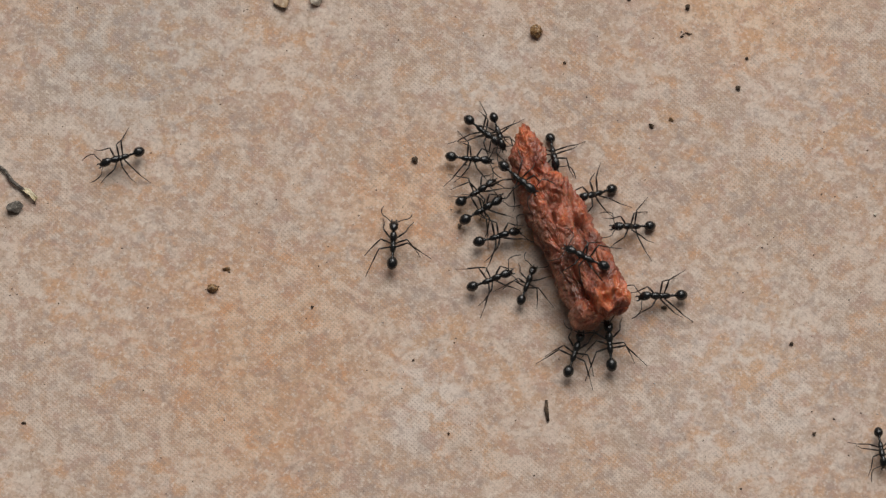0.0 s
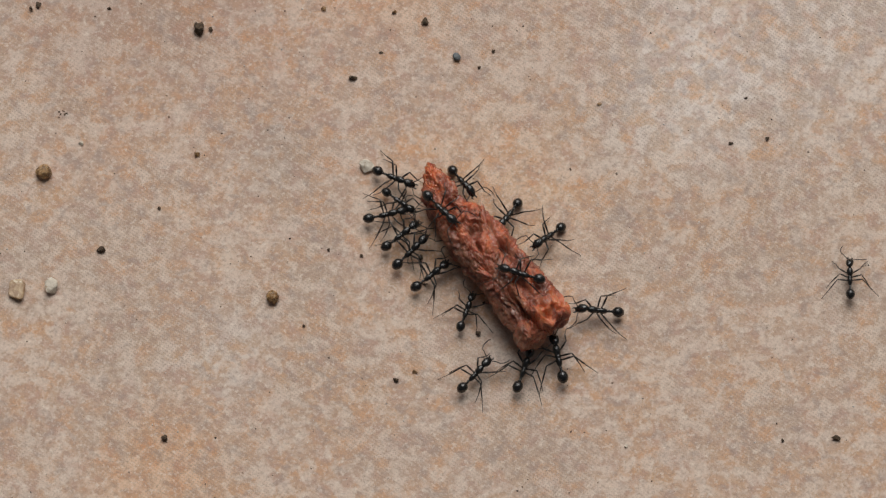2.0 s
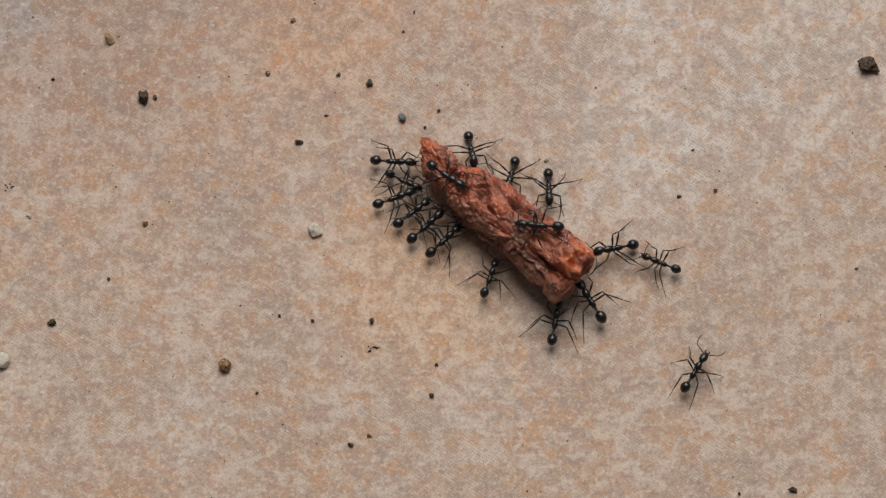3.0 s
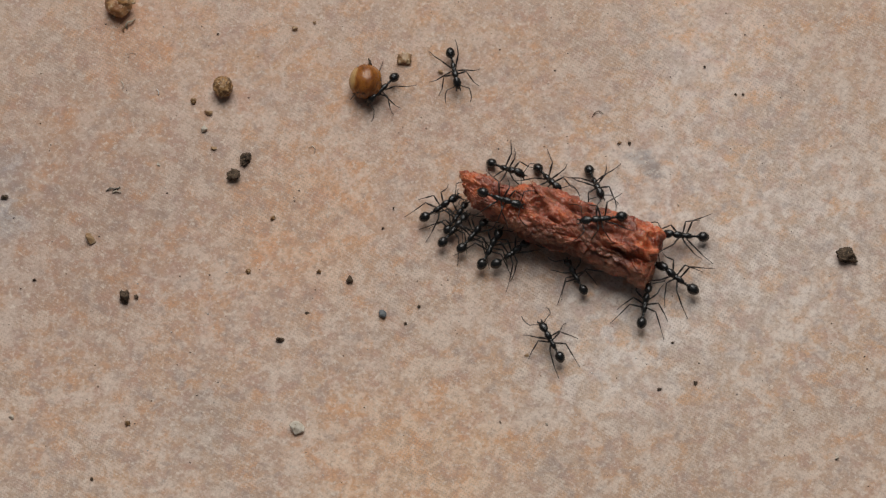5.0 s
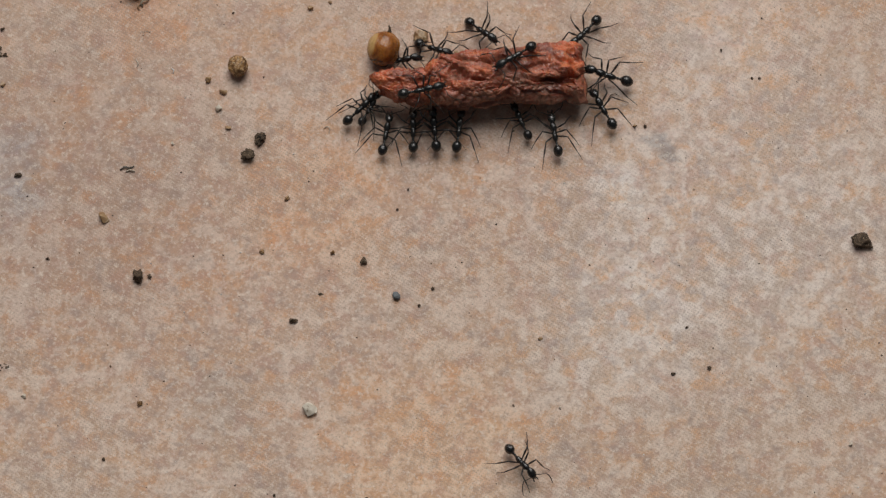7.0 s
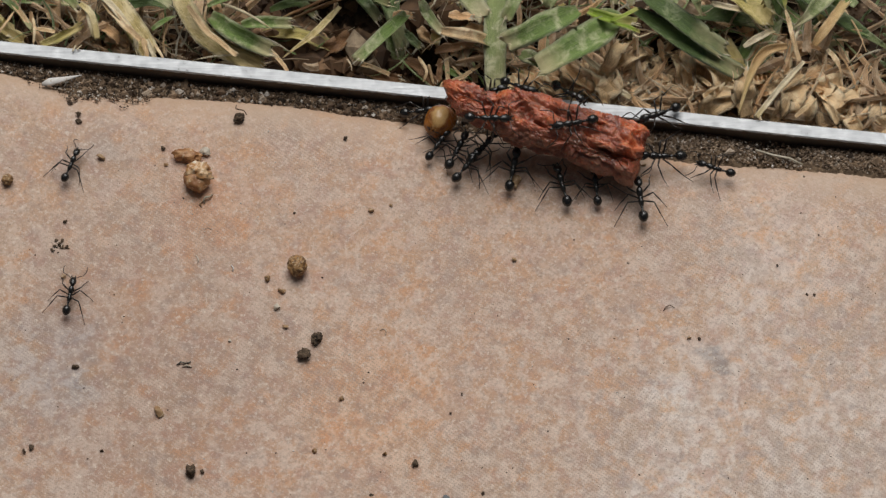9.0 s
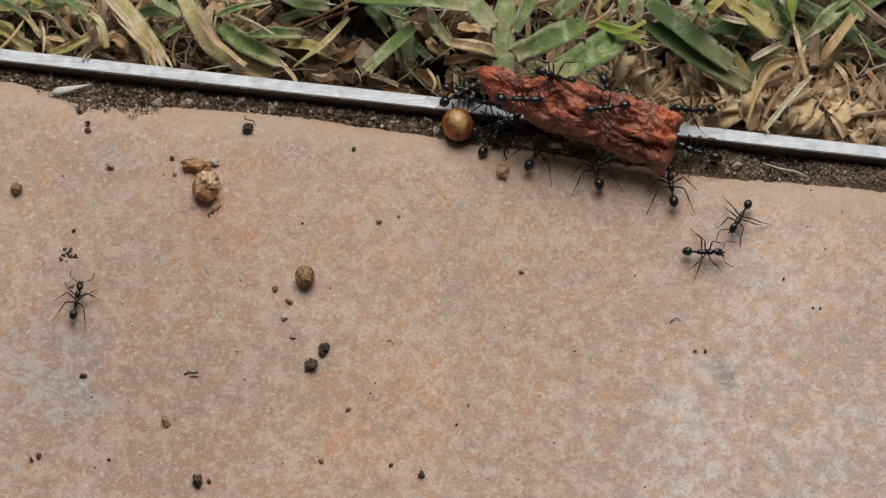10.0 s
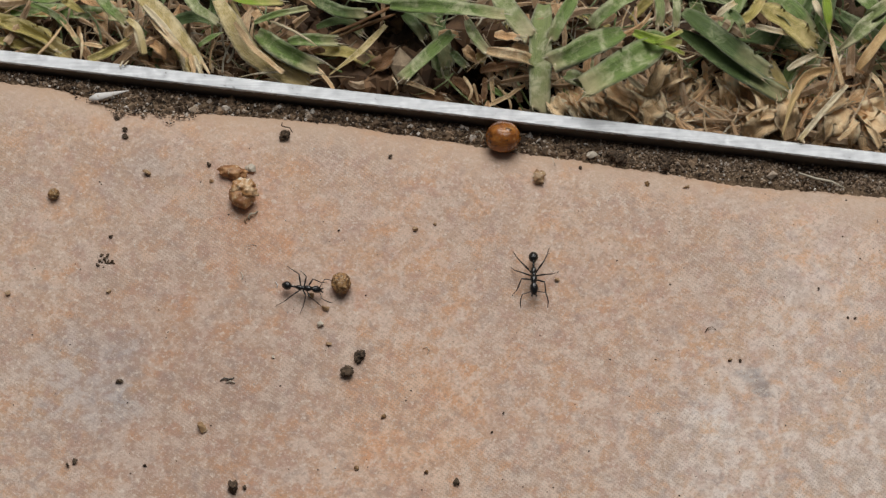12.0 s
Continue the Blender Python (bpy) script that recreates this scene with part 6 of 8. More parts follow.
def crawl(made, rows):
    """Rows of seconds, x, y, z, heading and pitch. The legs step while the ant goes."""
    root, legs = made
    full = []
    for r in rows:
        if full and abs(r[4] - full[-1][4]) > 75:
            p = full[-1]
            full.append(tuple(0.5 * (a + b) for a, b in zip(p, r)))
        full.append(tuple(r))
    if full[0][0] > 0:
        full.insert(0, (0, *full[0][1:]))
    if full[-1][0] < 12:
        full.append((12, *full[-1][1:]))
    walk(root, [(t, mm(x, y, z, 0, -p, h)) for t, x, y, z, h, p in full])
    times = []
    for a, b in zip(full, full[1:]):
        gone = math.hypot(b[1] - a[1], b[2] - a[2]) + 0.04 * abs(b[4] - a[4])
        times.append((a[0], min(1.0, gone / 3.0)))
        if b[0] - a[0] > 0.19 and gone > 1.0:
            times.append((0.5 * (a[0] + b[0]), min(1.0, gone / 3.0)))
    times.append((12, 0.2))
    for leg, c, rest, phase in legs:
        keys = []
        for i, (t, go) in enumerate(times):
            swing = 17 * go * phase * (1 if i % 2 else -1)
            lift = 7 * go * max(0, phase * (1 if i % 2 else -1))
            keys.append((t, mm(*c, math.copysign(lift, c[1]), 0, rest + swing)))
        walk(leg, keys)


build_ground()
build_tile()
build_strip()
build_bed()
build_grains()
build_lawn()
build_loose()
seed = build_seed()
flake = build_flake()
meat = build_meat()


def motions():
    haul = [(0, mm(-19.82, -77.46, 0.50, 0.0, -4.5, -60.7)), (0.5, mm(-13.15, -69.14, 0.50, 0.0, -4.5, -57.4)), (1, mm(-5.05, -59.83, 0.50, 0.0, -4.5, -55.2)), (1.5, mm(0.25, -50.42, 0.50, 0.0, -4.5, -48.9)), (2, mm(3.82, -43.06, 0.50, 0.0, -4.5, -54.2)), (2.5, mm(7.15, -36.95, 0.50, 0.0, -4.5, -45.9)), (3, mm(12.85, -28.75, 0.50, 0.0, -4.5, -44.2)), (3.2, mm(14.18, -24.76, 0.50, 0.0, -4.5, -42.9)), (4.8, mm(24.77, -2.74, 0.50, 0.0, 0.0, -28.0)), (5, mm(25.08, -1.31, 0.50, 0.0, 0.0, -24.9)), (5.5, mm(22.78, 1.75, 0.50, 0.0, 0.0, -20.7)), (6, mm(19.56, 8.20, 0.50, 0.0, 0.0, -11.9)), (6.5, mm(14.60, 12.76, 0.50, 0.0, 0.0, -3.4)), (6.7, mm(12.88, 14.77, 0.50, 0.0, 0.0, 0.8)), (8.3, mm(12.94, 34.82, 0.50, 0.0, 0.0, 4.5)), (8.5, mm(13.49, 38.23, 0.50, 0.0, 0.0, -4.9)), (8.7, mm(13.68, 40.08, 0.78, 0.7, 0.8, -9.6)), (9, mm(13.48, 42.29, 1.88, 3.0, 4.6, -17.6)), (9.2, mm(14.80, 43.25, 2.20, 4.5, 4.8, -19.0)), (9.5, mm(16.95, 45.25, 2.75, 9.0, 4.5, -20.8)), (10, mm(17.35, 46.45, 2.78, 11.5, 4.3, -17.9)), (10.5, mm(17.21, 46.59, 3.00, 8.9, 3.5, -15.8)), (10.6, mm(17.05, 46.30, 2.85, 0.0, 3.0, -14.8)), (10.8, mm(16.67, 45.48, 2.25, -33.0, 1.5, -10.2)), (10.9, mm(16.55, 45.30, 2.70, -37.0, 1.8, -8.5)), (11, mm(16.85, 45.49, 3.66, -53.7, 1.3, -5.8)), (11.1, mm(16.30, 46.25, 4.08, -73.0, 1.2, -4.2)), (11.2, mm(15.90, 48.36, -6.30, -90.2, 9.6, -7.3)), (11.3, mm(16.10, 48.46, -8.40, -92.0, 13.0, -7.3)), (11.4, mm(16.05, 48.58, -9.80, -95.0, 12.5, -7.3)), (11.5, mm(16.03, 48.67, -11.01, -96.5, 11.4, -7.3)), (11.65, mm(17.32, 50.01, -21.46, -100.0, 2.0, -7.2)), (12, mm(17.33, 50.43, -25.35, -102.0, 2.0, -7.2))]
    walk(meat, haul)
    # two ants ride on the meat
    riders = (
        (((0, 22), (1, 16), (2.5, 3), (6, 0), (10, 17), (12, 17)), 5.3, ((0, -7.3, -2.5), (3, -8.1, -0.7), (6, -8.2, -0.3), (9, -7.4, -2.0), (10, -8.0, -0.9), (12, -8.0, -0.9))),
        (((0, 220), (2.5, 218), (6, 208), (12, 208)), 5.7, ((0, 7.3, 1.0), (3, 6.5, 2.0), (6, 5.9, 2.1), (9, 4.3, 1.1), (10, 4.0, 1.8), (12, 4.0, 1.8))))
    for k, (turns, z, spots) in enumerate(riders):
        root, legs = ant(RIDER, 90 + k)
        ts, px, py = zip(*spots)
        walk(root, [(t, m @ mm(float(np.interp(t, ts, px)), float(np.interp(t, ts, py)), z, 0, 0, float(np.interp(t, *zip(*turns))) + 3 * math.sin(5 * t))) for t, m in haul])
        for leg, c, rest, phase in legs:
            walk(leg, [(0.5 * i, mm(*c, 0, 0, rest + 5 * phase * (-1) ** i)) for i in range(25)])
    walk(seed, [(0, mm(-0.7, 22.5, 2.1, 0, -8, 75)), (6.7, mm(-0.7, 22.5, 2.1, 0, -8, 75)), (7.4, mm(0.5, 30, 2.1, 30, -8, 60)), (8.3, mm(0.7, 39.3, 2.1, 60, 0, 150)), (8.5, mm(1.1, 41.9, 2.1, 62, 0, 140)), (8.75, mm(0.2, 42.7, 1.9, 66, 0, 100)), (9, mm(-0.6, 44.9, 1.4, 70, 0, 60)), (9.3, mm(-0.9, 45.6, 0.9, 72, 0, 90)), (9.5, mm(0.4, 46.1, 0.8, 75, 0, 100)), (10, mm(0.6, 46.5, 0.8, 75, 0, 105)), (10.5, mm(0.6, 46.7, 0.8, 78, 0, 95)), (11, mm(0.4, 47.2, 0.8, 80, 0, 90)), (11.1, mm(0.8, 46.4, 0.8, 150, 0, 80)), (11.2, mm(1.5, 46.1, 0.8, 215, 0, 60)), (11.4, mm(2.4, 47.1, 0.8, 262, 0, 30)), (11.6, mm(2.1, 46.1, 0.8, 268, 0, 10)), (12, mm(2.1, 45.7, 0.7, 270, 0, 8))])
    walk(flake, [(0, mm(4.8, 26.2, 0)), (6.7, mm(4.8, 26.2, 0)), (8.3, mm(8, 33.5, 0, 0, 0, 40)), (9.0, mm(9.9, 36.0, 0, 0, 0, 70)), (9.5, mm(7.1, 38.9, 0, 0, 0, 80)), (12, mm(7.2, 39.7, 0, 0, 0, 85))])
    crawl(ant(HAULER, 0, 0.96), [(0, -31.2, -63.63, 0, -34.95, 0), (0.25, -26.87, -59.05, 0, -40.72, 0), (0.5, -22.56, -54.42, 0, -48.19, 0), (0.75, -19.33, -50.32, 0, -46.41, 0), (1, -16.1, -46.23, 0, -41.86, 0), (1.25, -14.74, -42.59, 0, -33.08, 0), (1.5, -13.31, -39.05, 0, -27.79, 0), (1.75, -10.9, -34.79, 0, -27.86, 0), (2, -8.47, -30.57, 0, -24.16, 0), (2.25, -7.52, -28.42, 0, -14.31, 0), (2.5, -6.49, -26.31, 0, -8.03, 0), (2.75, -3.78, -22.64, 0, -8.99, 0), (3, -1.07, -18.99, 0, -7.04, 0), (3.2, 0.06, -15.5, 0, -6.81, 0), (3.6, 2.2, -10.95, 0, -1.51, 0), (4, 4.38, -6.43, 0, 9.62, 0), (4.4, 6.62, -1.95, 0, 14.54, 0), (4.8, 8.92, 2.51, 0, 25.33, 0), (5, 8.98, 3.07, 0, 30.46, 0), (5.25, 7.86, 3.63, 0, 31.65, 0), (5.5, 6.79, 4.19, 0, 35.81, 0), (5.75, 4.92, 6.47, 0, 37.29, 0), (6, 3.09, 8.72, 0, 35.16, 0), (6.25, 0.37, 10.07, 0, 32.54, 0), (6.5, -2.3, 11.39, 0, 33.68, 0), (6.7, -3.87, 12.21, 0, 40.98, 0), (7.1, -3.77, 17.1, 0, 42.57, 0), (7.5, -3.67, 21.99, 0, 50.14, 0), (7.9, -3.57, 26.88, 0, 52.65, 0), (8.3, -3.47, 31.78, 0, 58.72, 0), (8.5, -3.15, 37.97, 0, 52.29, 0), (8.75, -3.07, 42.5, 0, 29.62, 0), (9, -3.15, 46.97, -1.6, 7.2, 0), (9.25, -0.95, 48.48, -1.6, 18.15, 0), (9.5, 1.23, 50.28, 0.6, 27.24, 0), (9.75, 1.13, 50.38, 0.6, 26.45, 0), (10, 1.03, 50.48, 0.6, 28.81, 0), (10.25, 1, 50.38, 0.6, 31.21, 0), (10.5, 0.97, 50.28, 0.6, 29.93, 0), (10.75, -3.65, 49.41, 0.6, 3.09, 0), (10.9, -6.37, 48.56, -1.6, -11.04, 0), (11, -7.87, 49.1, 0.6, -22.06, 0), (11.1, -4.43, 49.47, 0.6, -0.32, 0), (11.2, -0.77, 51.13, 0.6, 21.78, 0), (11.35, -0.47, 52.16, -1.3, 21.78, -9), (11.5, -0.17, 53.19, -3.2, 21.78, -18), (11.7, -0.17, 57.49, -32, 21.78, -18), (12, -0.17, 57.49, -32, 21.78, -18)])
    crawl(ant(HAULER, 1, 0.85), [(0, -29.19, -63.47, 0, -69.3, 0), (0.25, -27.41, -60.27, 0, -40.81, 0), (0.5, -25.58, -57.13, 0, -10.17, 0), (0.75, -21.36, -53.21, 0, -15.73, 0), (1, -17.12, -49.29, 0, -24.39, 0), (1.25, -14.63, -45.8, 0, -32.39, 0), (1.5, -12.06, -42.28, 0, -36.74, 0), (1.75, -9.93, -38.13, 0, -35.47, 0), (2, -7.78, -34, 0, -37.94, 0), (2.25, -6.71, -31.85, 0, -32.6, 0), (2.5, -5.57, -29.73, 0, -23.91, 0), (2.75, -2.63, -25.82, 0, -25.41, 0), (3, 0.3, -21.91, 0, -29.46, 0), (3.2, 1.63, -18.21, 0, -29.85, 0), (3.6, 3.95, -13.4, 0, -9.19, 0), (4, 6.3, -8.61, 0, 6, 0), (4.4, 8.68, -3.84, 0, 27.32, 0), (4.8, 11.09, 0.9, 0, 42.55, 0), (5, 11.23, 1.66, 0, 53.16, 0), (5.25, 9.96, 2.61, 0, 60.09, 0), (5.5, 8.71, 3.55, 0, 63.74, 0), (5.75, 6.83, 5.86, 0, 60.33, 0), (6, 5, 8.14, 0, 60.63, 0), (6.25, 2.28, 9.51, 0, 60.83, 0), (6.5, -0.38, 10.85, 0, 57.34, 0), (6.7, -2.16, 12, 0, 58.23, 0), (7.1, -2.54, 17.27, 0, 57.7, 0), (7.5, -2.93, 22.53, 0, 51.01, 0), (7.9, -3.34, 27.77, 0, 49.84, 0), (8.3, -3.76, 33, 0, 44.43, 0), (8.5, -3.46, 39.42, 0, 31.71, 0), (8.75, -1.68, 40.58, 0, 44.37, 0), (9, -0.89, 41.35, 0, 54.73, 0), (9.25, 0.43, 46.16, -1.6, 16.24, 0), (9.5, 1.92, 51.3, 0.6, -19.22, 0), (9.75, 1.61, 51.33, 0.6, -9.99, 0), (10, 1.31, 51.35, 0.6, -4.18, 0), (10.25, 1.1, 51.16, 0.6, -0.76, 0), (10.5, 0.89, 50.96, 0.6, 6.42, 0), (10.75, -0.23, 49.78, 0.6, 18.12, 0), (10.9, -0.82, 49.03, 0.6, 23.15, 0), (11, -0.89, 49.53, 0.6, 24.16, 0), (11.1, 0.43, 49.99, 0.6, -1.56, 0), (11.2, 1.96, 51.8, 0.6, -25.59, 0), (11.35, 2.26, 55.09, -11.2, -25.59, -9), (11.5, 2.56, 56.38, -14, -25.59, -18), (11.7, 2.56, 57.18, -32, -25.59, -18), (12, 2.56, 57.18, -32, -25.59, -18)])
    crawl(ant(HAULER, 2, 0.95), [(0, -32.69, -67.78, 0, -1.87, 0), (0.25, -29.66, -64.39, 0, 3.89, 0), (0.5, -26.6, -61, 0, 13.41, 0), (0.75, -22.59, -56.54, 0, 16.02, 0), (1, -18.59, -52.07, 0, 15.15, 0), (1.25, -16.26, -48.1, 0, 18.53, 0), (1.5, -13.9, -44.14, 0, 24.66, 0), (1.75, -11.73, -40.04, 0, 19.14, 0), (2, -9.56, -35.96, 0, 11.96, 0), (2.25, -8.22, -34.07, 0, 15.11, 0), (2.5, -6.78, -32.18, 0, 18.65, 0), (2.75, -3.92, -28.25, 0, 17.66, 0), (3, -1.06, -24.32, 0, 17.64, 0), (3.2, 0.23, -20.61, 0, 20.95, 0), (3.6, 2.8, -15.71, 0, 26.28, 0), (4, 5.38, -10.82, 0, 31.15, 0), (4.4, 7.97, -5.93, 0, 38.54, 0), (4.8, 10.56, -1.04, 0, 41.65, 0), (5, 10.83, -0.21, 0, 47.53, 0), (5.25, 9.7, 0.61, 0, 44.58, 0), (5.5, 8.6, 1.44, 0, 38.28, 0), (5.75, 6.97, 3.39, 0, 44.91, 0), (6, 5.45, 5.33, 0, 54.07, 0), (6.25, 3.09, 6.41, 0, 59.98, 0), (6.5, 0.83, 7.49, 0, 64.51, 0), (6.7, -0.5, 8.45, 0, 71.48, 0), (7.1, -0.38, 13.2, 0, 77.59, 0), (7.5, -0.25, 17.94, 0, 79.67, 0), (7.9, -0.11, 22.69, 0, 87.13, 0), (8.3, 0.03, 27.45, 0, 88.48, 0), (8.5, -0.44, 33.02, 0, 81.82, 0), (8.75, 0.88, 36.94, 0, 74.23, 0), (9, 1.82, 40.43, 0, 62.13, 0), (9.25, 3.97, 41.94, 0, 54.91, 0), (9.5, 6.15, 43.78, 0, 51.78, 0), (9.75, 5.89, 45.14, -1.6, 36.5, 0), (10, 5.59, 46.46, -1.6, 18.04, 0), (10.25, 5.2, 47.48, -1.6, 0.7, 0), (10.5, 4.81, 48.48, 0.6, -14.37, 0), (10.75, 3.59, 48.82, 0.6, -27.89, 0), (10.9, 2.83, 48.97, 0.6, -36.99, 0), (11, 2.61, 49.92, 0.6, -44.54, 0), (11.1, 2.9, 49.75, 0.6, 4.24, 0), (11.2, 3.41, 50.94, 0.6, 54.63, 0), (11.35, 3.71, 52.33, -1.9, 54.63, -9), (11.5, 4.01, 53.71, -4.4, 54.63, -18), (11.7, 4.01, 57.01, -32, 54.63, -18), (12, 4.01, 57.01, -32, 54.63, -18)])
    crawl(ant(HAULER, 3, 0.96), [(0, -31.23, -72.46, 0, 37.32, 0), (0.25, -28.29, -68.57, 0, 35.87, 0), (0.5, -25.34, -64.68, 0, 30.67, 0), (0.75, -21.13, -60.18, 0, 30.98, 0), (1, -16.91, -55.68, 0, 34.93, 0), (1.25, -14.24, -51.58, 0, 39.5, 0), (1.5, -11.54, -47.47, 0, 40.99, 0), (1.75, -9.57, -43.23, 0, 38.07, 0), (2, -7.57, -39, 0, 37.28, 0), (2.25, -6.05, -36.71, 0, 39.77, 0), (2.5, -4.49, -34.42, 0, 41.36, 0), (2.75, -1.58, -30.47, 0, 38.81, 0), (3, 1.34, -26.52, 0, 35.82, 0), (3.2, 2.7, -22.78, 0, 31.25, 0), (3.6, 5.34, -17.62, 0, 34.41, 0), (4, 7.97, -12.47, 0, 38.9, 0), (4.4, 10.59, -7.33, 0, 40.1, 0), (4.8, 13.2, -2.19, 0, 46.17, 0), (5, 13.48, -1.19, 0, 47.22, 0), (5.25, 12.58, -0.46, 0, 56.99, 0), (5.5, 11.72, 0.28, 0, 70.32, 0), (5.75, 10.38, 2.44, 0, 74.23, 0), (6, 9.14, 4.63, 0, 75.25, 0), (6.25, 7.04, 5.98, 0, 79.13, 0), (6.5, 5.02, 7.38, 0, 84.87, 0), (6.7, 3.55, 8.67, 0, 88.72, 0), (7.1, 3.37, 13.53, 0, 88.49, 0), (7.5, 3.2, 18.38, 0, 92.92, 0), (7.9, 3.03, 23.21, 0, 91.59, 0), (8.3, 2.87, 28.04, 0, 96.46, 0), (8.5, 2.31, 33.18, 0, 86.57, 0), (8.75, 3.13, 35.83, 0, 67.37, 0), (9, 3.3, 38.13, 0, 50.99, 0), (9.25, 5.06, 40.24, 0, 56.01, 0), (9.5, 6.88, 42.69, 0, 57.65, 0), (9.75, 6.33, 43.66, 0, 54.61, 0), (10, 5.76, 44.58, -1.6, 55.01, 0), (10.25, 5.08, 45.18, -1.6, 51.84, 0), (10.5, 4.39, 45.77, -1.6, 46, 0), (10.75, 3.15, 45.64, -1.6, 48.14, 0), (10.9, 2.41, 45.5, -1.6, 50.64, 0), (11, 2.09, 46.27, 0.6, 49.83, 0), (11.1, 4.16, 47.85, 0.6, 63.99, 0), (11.2, 6.44, 50.85, 0.6, 78.47, 0), (11.35, 6.74, 53.36, -10, 78.47, -9), (11.5, 7.04, 53.87, -11.6, 78.47, -18), (11.7, 7.04, 56.67, -32, 78.47, -18), (12, 7.04, 56.67, -32, 78.47, -18)])
    crawl(ant(HAULER, 4, 1.00), [(0, -30.29, -75, 0, 36.48, 0), (0.25, -27.33, -70.8, 0, 31.35, 0), (0.5, -24.37, -66.61, 0, 24.79, 0), (0.75, -20.08, -62.21, 0, 30.82, 0), (1, -15.78, -57.81, 0, 36.98, 0), (1.25, -12.94, -53.77, 0, 41.62, 0), (1.5, -10.06, -49.71, 0, 47.45, 0), (1.75, -8.13, -45.53, 0, 47.22, 0), (2, -6.18, -41.37, 0, 44.61, 0), (2.25, -4.45, -38.98, 0, 46.27, 0), (2.5, -2.67, -36.56, 0, 51.18, 0), (2.75, 0.22, -32.59, 0, 47.68, 0), (3, 3.11, -28.62, 0, 40.47, 0), (3.2, 4.47, -24.84, 0, 35.03, 0), (3.6, 7.21, -19.72, 0, 43.3, 0), (4, 9.94, -14.6, 0, 46.12, 0), (4.4, 12.68, -9.48, 0, 53.07, 0), (4.8, 15.41, -4.37, 0, 57.69, 0), (5, 15.8, -3.32, 0, 59.98, 0), (5.25, 14.65, -1.78, 0, 66.32, 0), (5.5, 13.48, -0.25, 0, 72.47, 0), (5.75, 12.35, 2.01, 0, 74.12, 0), (6, 11.29, 4.34, 0, 77.27, 0), (6.25, 9.38, 5.85, 0, 83.52, 0), (6.5, 7.53, 7.44, 0, 87.16, 0), (6.7, 6.23, 8.86, 0, 90.2, 0), (7.1, 6.44, 13.66, 0, 94.77, 0), (7.5, 6.65, 18.47, 0, 96.72, 0), (7.9, 6.87, 23.29, 0, 99.25, 0), (8.3, 7.1, 28.11, 0, 103.31, 0), (8.5, 6.68, 32.48, 0, 92.68, 0), (8.75, 8.51, 35.3, 0, 84.92, 0), (9, 9.76, 37.46, 0, 78.44, 0), (9.25, 10.89, 39.14, 0, 65.34, 0), (9.5, 12.08, 41.25, 0, 51.79, 0), (9.75, 12.17, 41.69, 0, 55.77, 0), (10, 12.27, 42.12, 0, 59.25, 0), (10.25, 12.22, 42.08, 0, 57.71, 0), (10.5, 12.16, 42.04, 0, 57.96, 0), (10.75, 8.98, 43.96, 0, 71.14, 0), (10.9, 6.93, 44.86, -1.6, 77.88, 0), (11, 5.69, 46.12, 0.6, 79.45, 0), (11.1, 7.01, 48.01, 0.6, 74.48, 0), (11.2, 8.54, 51.34, 0.6, 70.64, 0), (11.35, 8.84, 53.99, -10.6, 70.64, -9), (11.5, 9.14, 54.63, -12.8, 70.64, -18), (11.7, 9.14, 56.43, -32, 70.64, -18), (12, 9.14, 56.43, -32, 70.64, -18)])
